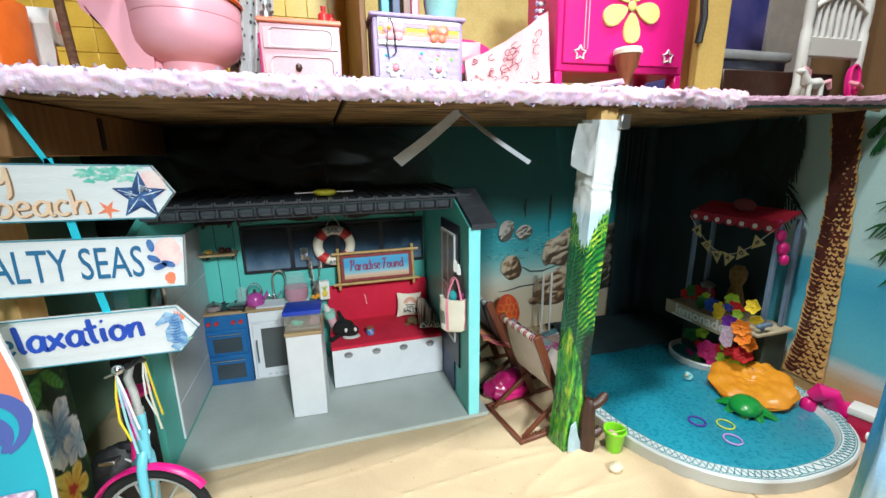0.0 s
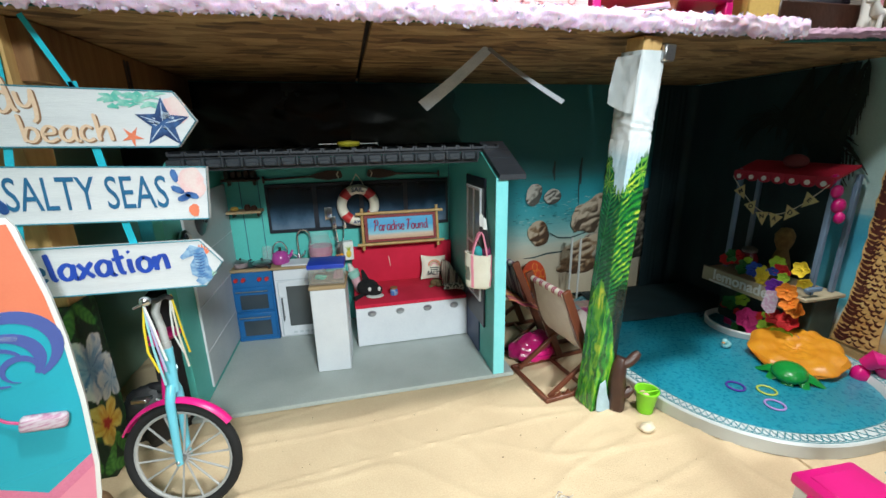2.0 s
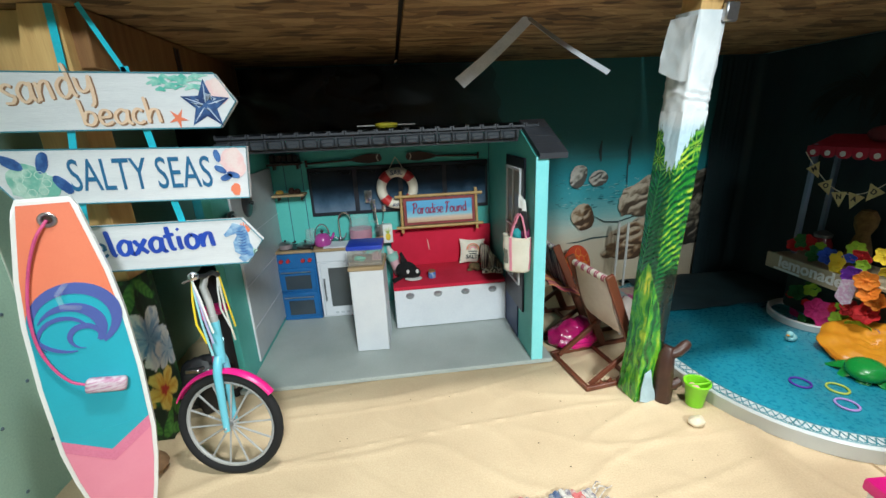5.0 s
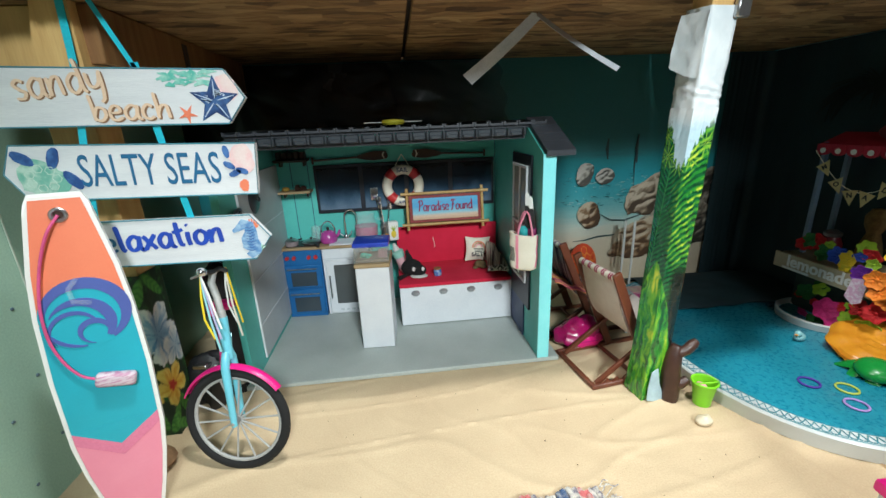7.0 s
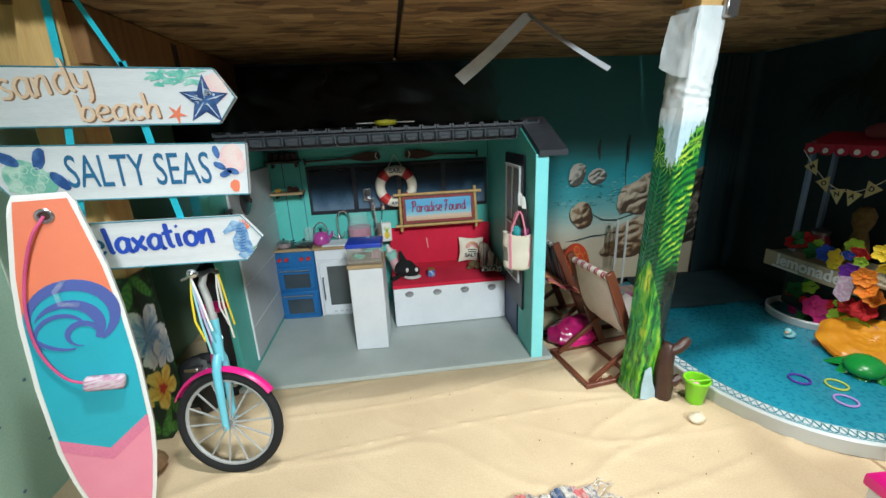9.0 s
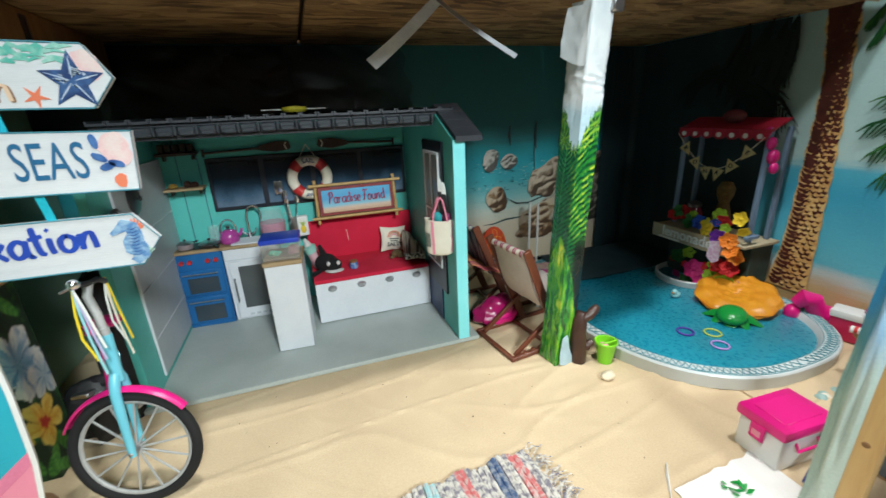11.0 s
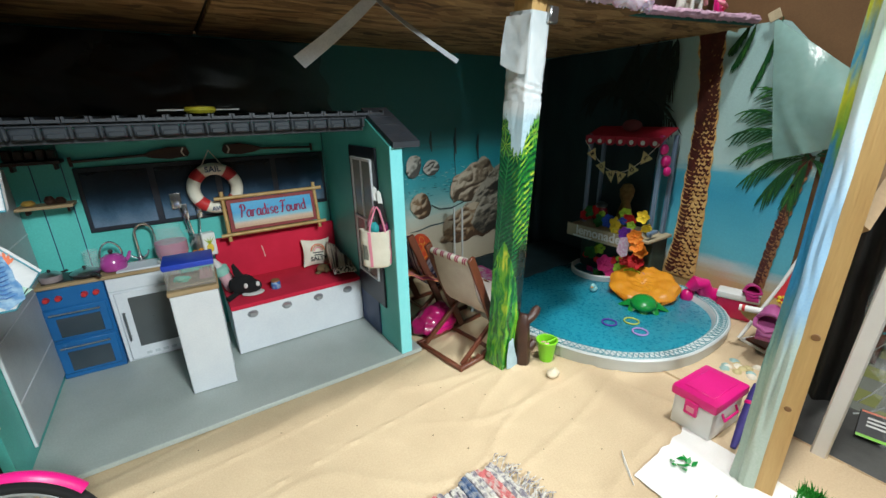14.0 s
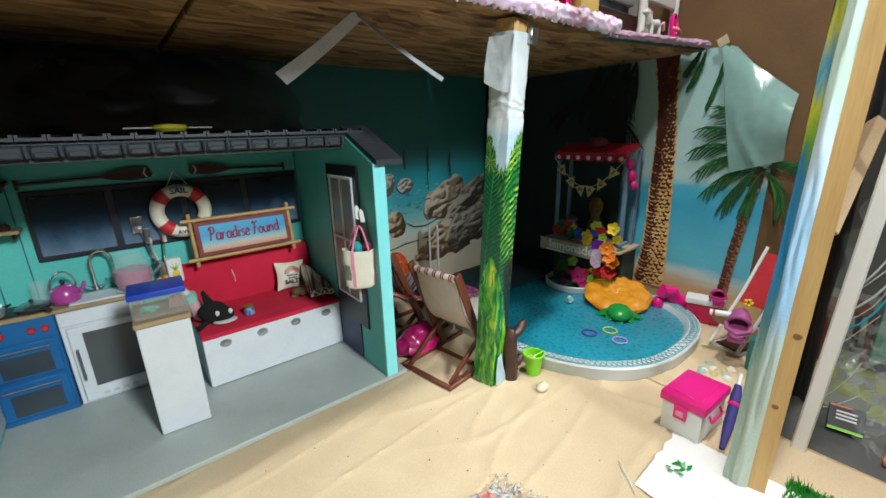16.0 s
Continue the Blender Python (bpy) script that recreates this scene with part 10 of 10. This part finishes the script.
tagged(part("line_drawing", bm, mat("maroon_line", (0.28, 0.04, 0.08)), qu), "maroon line drawing", "", "", "stuff")
beads = thing("bead_strands", "hanging violet and silver bead strands", "beads", (0.468, -0.20, SZ + 0.08))
random.seed(23)
for k in range(5):
    bm = B()
    for j in range(16):
        ball(bm, (0.004 * k - 0.008 + 0.001 * math.sin(j), 0.004 * (k % 2), 0.012 * j + random.uniform(-0.002, 0.002)), 0.0042, 6, 5)
    part("strand", bm, ("lilac", "chrome", "white_gloss", "lilac", "chrome")[k], beads)
beads.location.z = SZ + 0.005
ward = thing("pink_wardrobe", "hot pink wardrobe with a yellow flower and cut-out stars", "wardrobe", (0.652, -0.165, SZ), -2)
part("body", box(B(), (0, 0, 0.166), (0.315, 0.14, 0.248), 0.003), "hot_pink", ward)
for x in (-0.149, 0.149):
    part("foot", box(B(), (x, -0.055, 0.021), (0.017, 0.030, 0.042), 0.002), "hot_pink", ward)
    part("foot", box(B(), (x, 0.055, 0.021), (0.017, 0.030, 0.042), 0.002), "hot_pink", ward)
dd = part("door", box(B(), (0, -0.0725, 0.169), (0.290, 0.006, 0.225), 0.002), "hot_pink", ward)
for k in range(5):
    a = radians(72 * k + 270 + 6)
    bm = prism(B(), [(0.010 + 0.030 * (1 - math.cos(t)) , (0.005 + 0.020 * math.sin(t / 2)) * math.sin(t)) for t in [2 * math.pi * q / 22 for q in range(22)]], 0.0, 0.005, Matrix.Translation((0.006, -0.076, 0.169)) @ pose(0, 0, 0, 90, 0, 0) @ pose(0, 0, 0, 0, 0, math.degrees(a)), 0.0015)
    part("flower_petal", bm, mat("butter_yellow", (0.80, 0.68, 0.26), (0.76, 0.62, 0.2), 0.45), dd, "butter yellow petal")
part("flower_centre", ball(B(), (0.006, -0.0805, 0.169), (0.010, 0.003, 0.010), 12, 6), mat("flower_heart", (0.72, 0.58, 0.18)), dd)
for x, z in ((-0.106, 0.077), (0.109, 0.077)):
    part("star_cut_out", tube(B(), [(a, -0.0768, b) for a, b in star(x, z, 0.014, 90, 0.55)], 0.0022, 5, True), "white_gloss", dd, "white star outline")
for x in (-0.098, -0.090):
    part("bead_cord", tube(B(), [(x, -0.0768, 0.085), (x - 0.002, -0.0768, 0.26)], 0.0012, 5), "rose", dd)
drum = thing("toy_drum", "wooden goblet drum with a cream skin", "drum", (0.640, -0.262, SZ + 0.0005))
drum.scale = (0.82, 0.82, 1.0)
part("shell", lathe(B(), [(0.010, 0), (0.013, 0.002), (0.010, 0.016), (0.012, 0.026), (0.027, 0.050), (0.032, 0.078), (0, 0.078)], 20), mat("terracotta_wood", (0.30, 0.09, 0.04), (0.20, 0.05, 0.025), 0.4, scale=30, stretch=(3, 3, 0.4)), drum)
part("skin", lathe(B(), [(0.0335, 0.072), (0.0345, 0.080), (0.031, 0.084), (0, 0.084)], 20), "cream", drum, "cream drum skin")
pf = solid("paper_fan", prism(B(), [(0, 0), (0.10, 0.016), (0.105, 0.006), (0.04, -0.004)], 0, 0.012, Matrix.Translation((0.52, -0.27, SZ + 0.008)) @ pose(0, 0, 0, 90, 0, 0), 0.003), "fringe", "folded pale pink paper lying on the trim", "paper")
solid("yellow_upright", box(B(), (0.885, -0.205, 1.155), (0.082, 0.07, 0.47), 0.003), mat("yellow_painted_timber", (0.58, 0.38, 0.11), (0.52, 0.33, 0.09), 0.55, scale=14), "yellow upright timber between the toy rooms", "upright", "structure")
blackc = solid("hanging_cloth", tube(B(), [(0.838, -0.245, SZ + 0.11), (0.842, -0.248, SZ + 0.16), (0.838, -0.246, SZ + 0.20)], 0.008, 8), "black", "dark bundled cloth hanging on the upright", "cloth")
# bunk room on the right
solid("bunk_room_wall", box(B(), (1.22, 0.12, 1.20), (0.56, 0.012, 0.565), 0.001), mat("navy_star_cloth", (0.03, 0.035, 0.20), (0.12, 0.10, 0.30), 0.7, scale=7, mixed=0.6), "navy starry cloth wall of the bunk room", "wall", "structure")
solid("bunk_room_side", box(B(), (1.40, -0.04, 1.20), (0.20, 0.010, 0.565), 0.001), mat("grey_beige_panel", (0.34, 0.31, 0.28)), "grey beige panel beside the bunk", "wall", "structure")
bunk = thing("bunk_bed", "white turned bunk bed with spindle end", "bunk bed", (1.235, -0.18, SZ), 0)
for x in (-0.006, 0.204):
    part("bed_post", lathe(B(), [(0, 0), (0.013, 0), (0.013, 0.03), (0.0115, 0.04), (0.0125, 0.10), (0.0125, 0.17), (0.010, 0.18), (0.012, 0.20), (0.012, 0.33), (0, 0.33)], 18, Matrix.Translation((x, -0.02, 0))), "white_gloss", bunk)
part("rail", box(B(), (0.099, -0.02, 0.134), (0.196, 0.014, 0.048), 0.003), "white_gloss", bunk)
for k in range(7):
    x = 0.026 + 0.0243 * k
    part("spindle", rod(B(), (x, -0.02, 0.158), (x, -0.02, 0.222 + 0.03 * math.sin(math.pi * (x + 0.006) / 0.21)), 0.0068, segs=12), "white_gloss", bunk)
part("arch", tube(B(), [(0.004 + 0.19 * k / 10, -0.02, 0.222 + 0.034 * math.sin(math.pi * k / 10)) for k in range(11)], 0.009, 10), "white_gloss", bunk)
part("mattress", box(B(), (-0.10, 0.12, 0.105), (0.26, 0.16, 0.05), 0.012, None, 2), mat("slate_blanket", (0.10, 0.11, 0.20), (0.20, 0.24, 0.28), 0.9, scale=18, bump=0.3), bunk, "slate blue blanket")
part("sheet", box(B(), (-0.10, 0.035, 0.118), (0.26, 0.016, 0.024), 0.007, None, 2), mat("pale_grey_sheet", (0.38, 0.40, 0.42)), bunk)
part("base_rail", box(B(), (-0.02, 0.10, 0.040), (0.40, 0.17, 0.078), 0.003), "boot", bunk)
un = thing("unicorn_figure", "small white unicorn with a pale mane", "figurine", (1.232, -0.232, SZ), 170)
part("body", tube(B(), [(-0.030, 0, 0.036), (-0.016, 0, 0.040), (0.004, 0, 0.038), (0.018, 0, 0.044), (0.024, 0, 0.060), (0.028, 0, 0.068)], [0.008, 0.0135, 0.013, 0.012, 0.008, 0.008], 12), "white_gloss", un)
part("head", ball(B(), (0.034, 0, 0.068), (0.013, 0.008, 0.008), 12, 8), "white_gloss", un)
for x, y in ((-0.022, -0.007), (0.012, -0.007), (-0.022, 0.007), (0.012, 0.007)):
    part("leg", rod(B(), (x, y, 0.0005), (x, y, 0.036), 0.0058, 0.0050, segs=10), "white_gloss", un)
part("horn", rod(B(), (0.032, 0, 0.075), (0.037, 0, 0.092), 0.0028, 0.0004, 8), "cream", un)
part("mane", tube(B(), [(0.026, 0, 0.078), (0.014, 0, 0.068), (0.010, 0, 0.054)], [0.003, 0.006, 0.004], 8), "pink", un, "pale pink mane")
part("tail", tube(B(), [(-0.030, 0, 0.040), (-0.046, 0, 0.044), (-0.054, 0, 0.026)], [0.004, 0.008, 0.005], 8), "pink", un)
sb = thing("toy_slipper", "magenta doll slipper leaning against the bunk", "slipper", (1.372, -0.235, SZ + 0.002), 0, "", rx=-14, ry=26)
SLP = [(0.021 * math.cos(a) * (1 + 0.10 * math.sin(a)), 0.052 + 0.050 * math.sin(a)) for a in [2 * math.pi * k / 28 for k in range(28)]]
part("sole", prism(B(), SLP, -0.005, 0.005, pose(0, 0, 0, 90, 0, 0), 0.002), "magenta", sb)
part("rim", tube(B(), [(x, -0.006, z) for x, z in SLP], 0.0035, 6, True), "hot_pink", sb)
part("strap", tube(B(), [(-0.020, -0.004, 0.040), (-0.010, -0.018, 0.034), (0.010, -0.018, 0.036), (0.020, -0.004, 0.044)], 0.006, 8), "rose", sb, "pale rose strap")
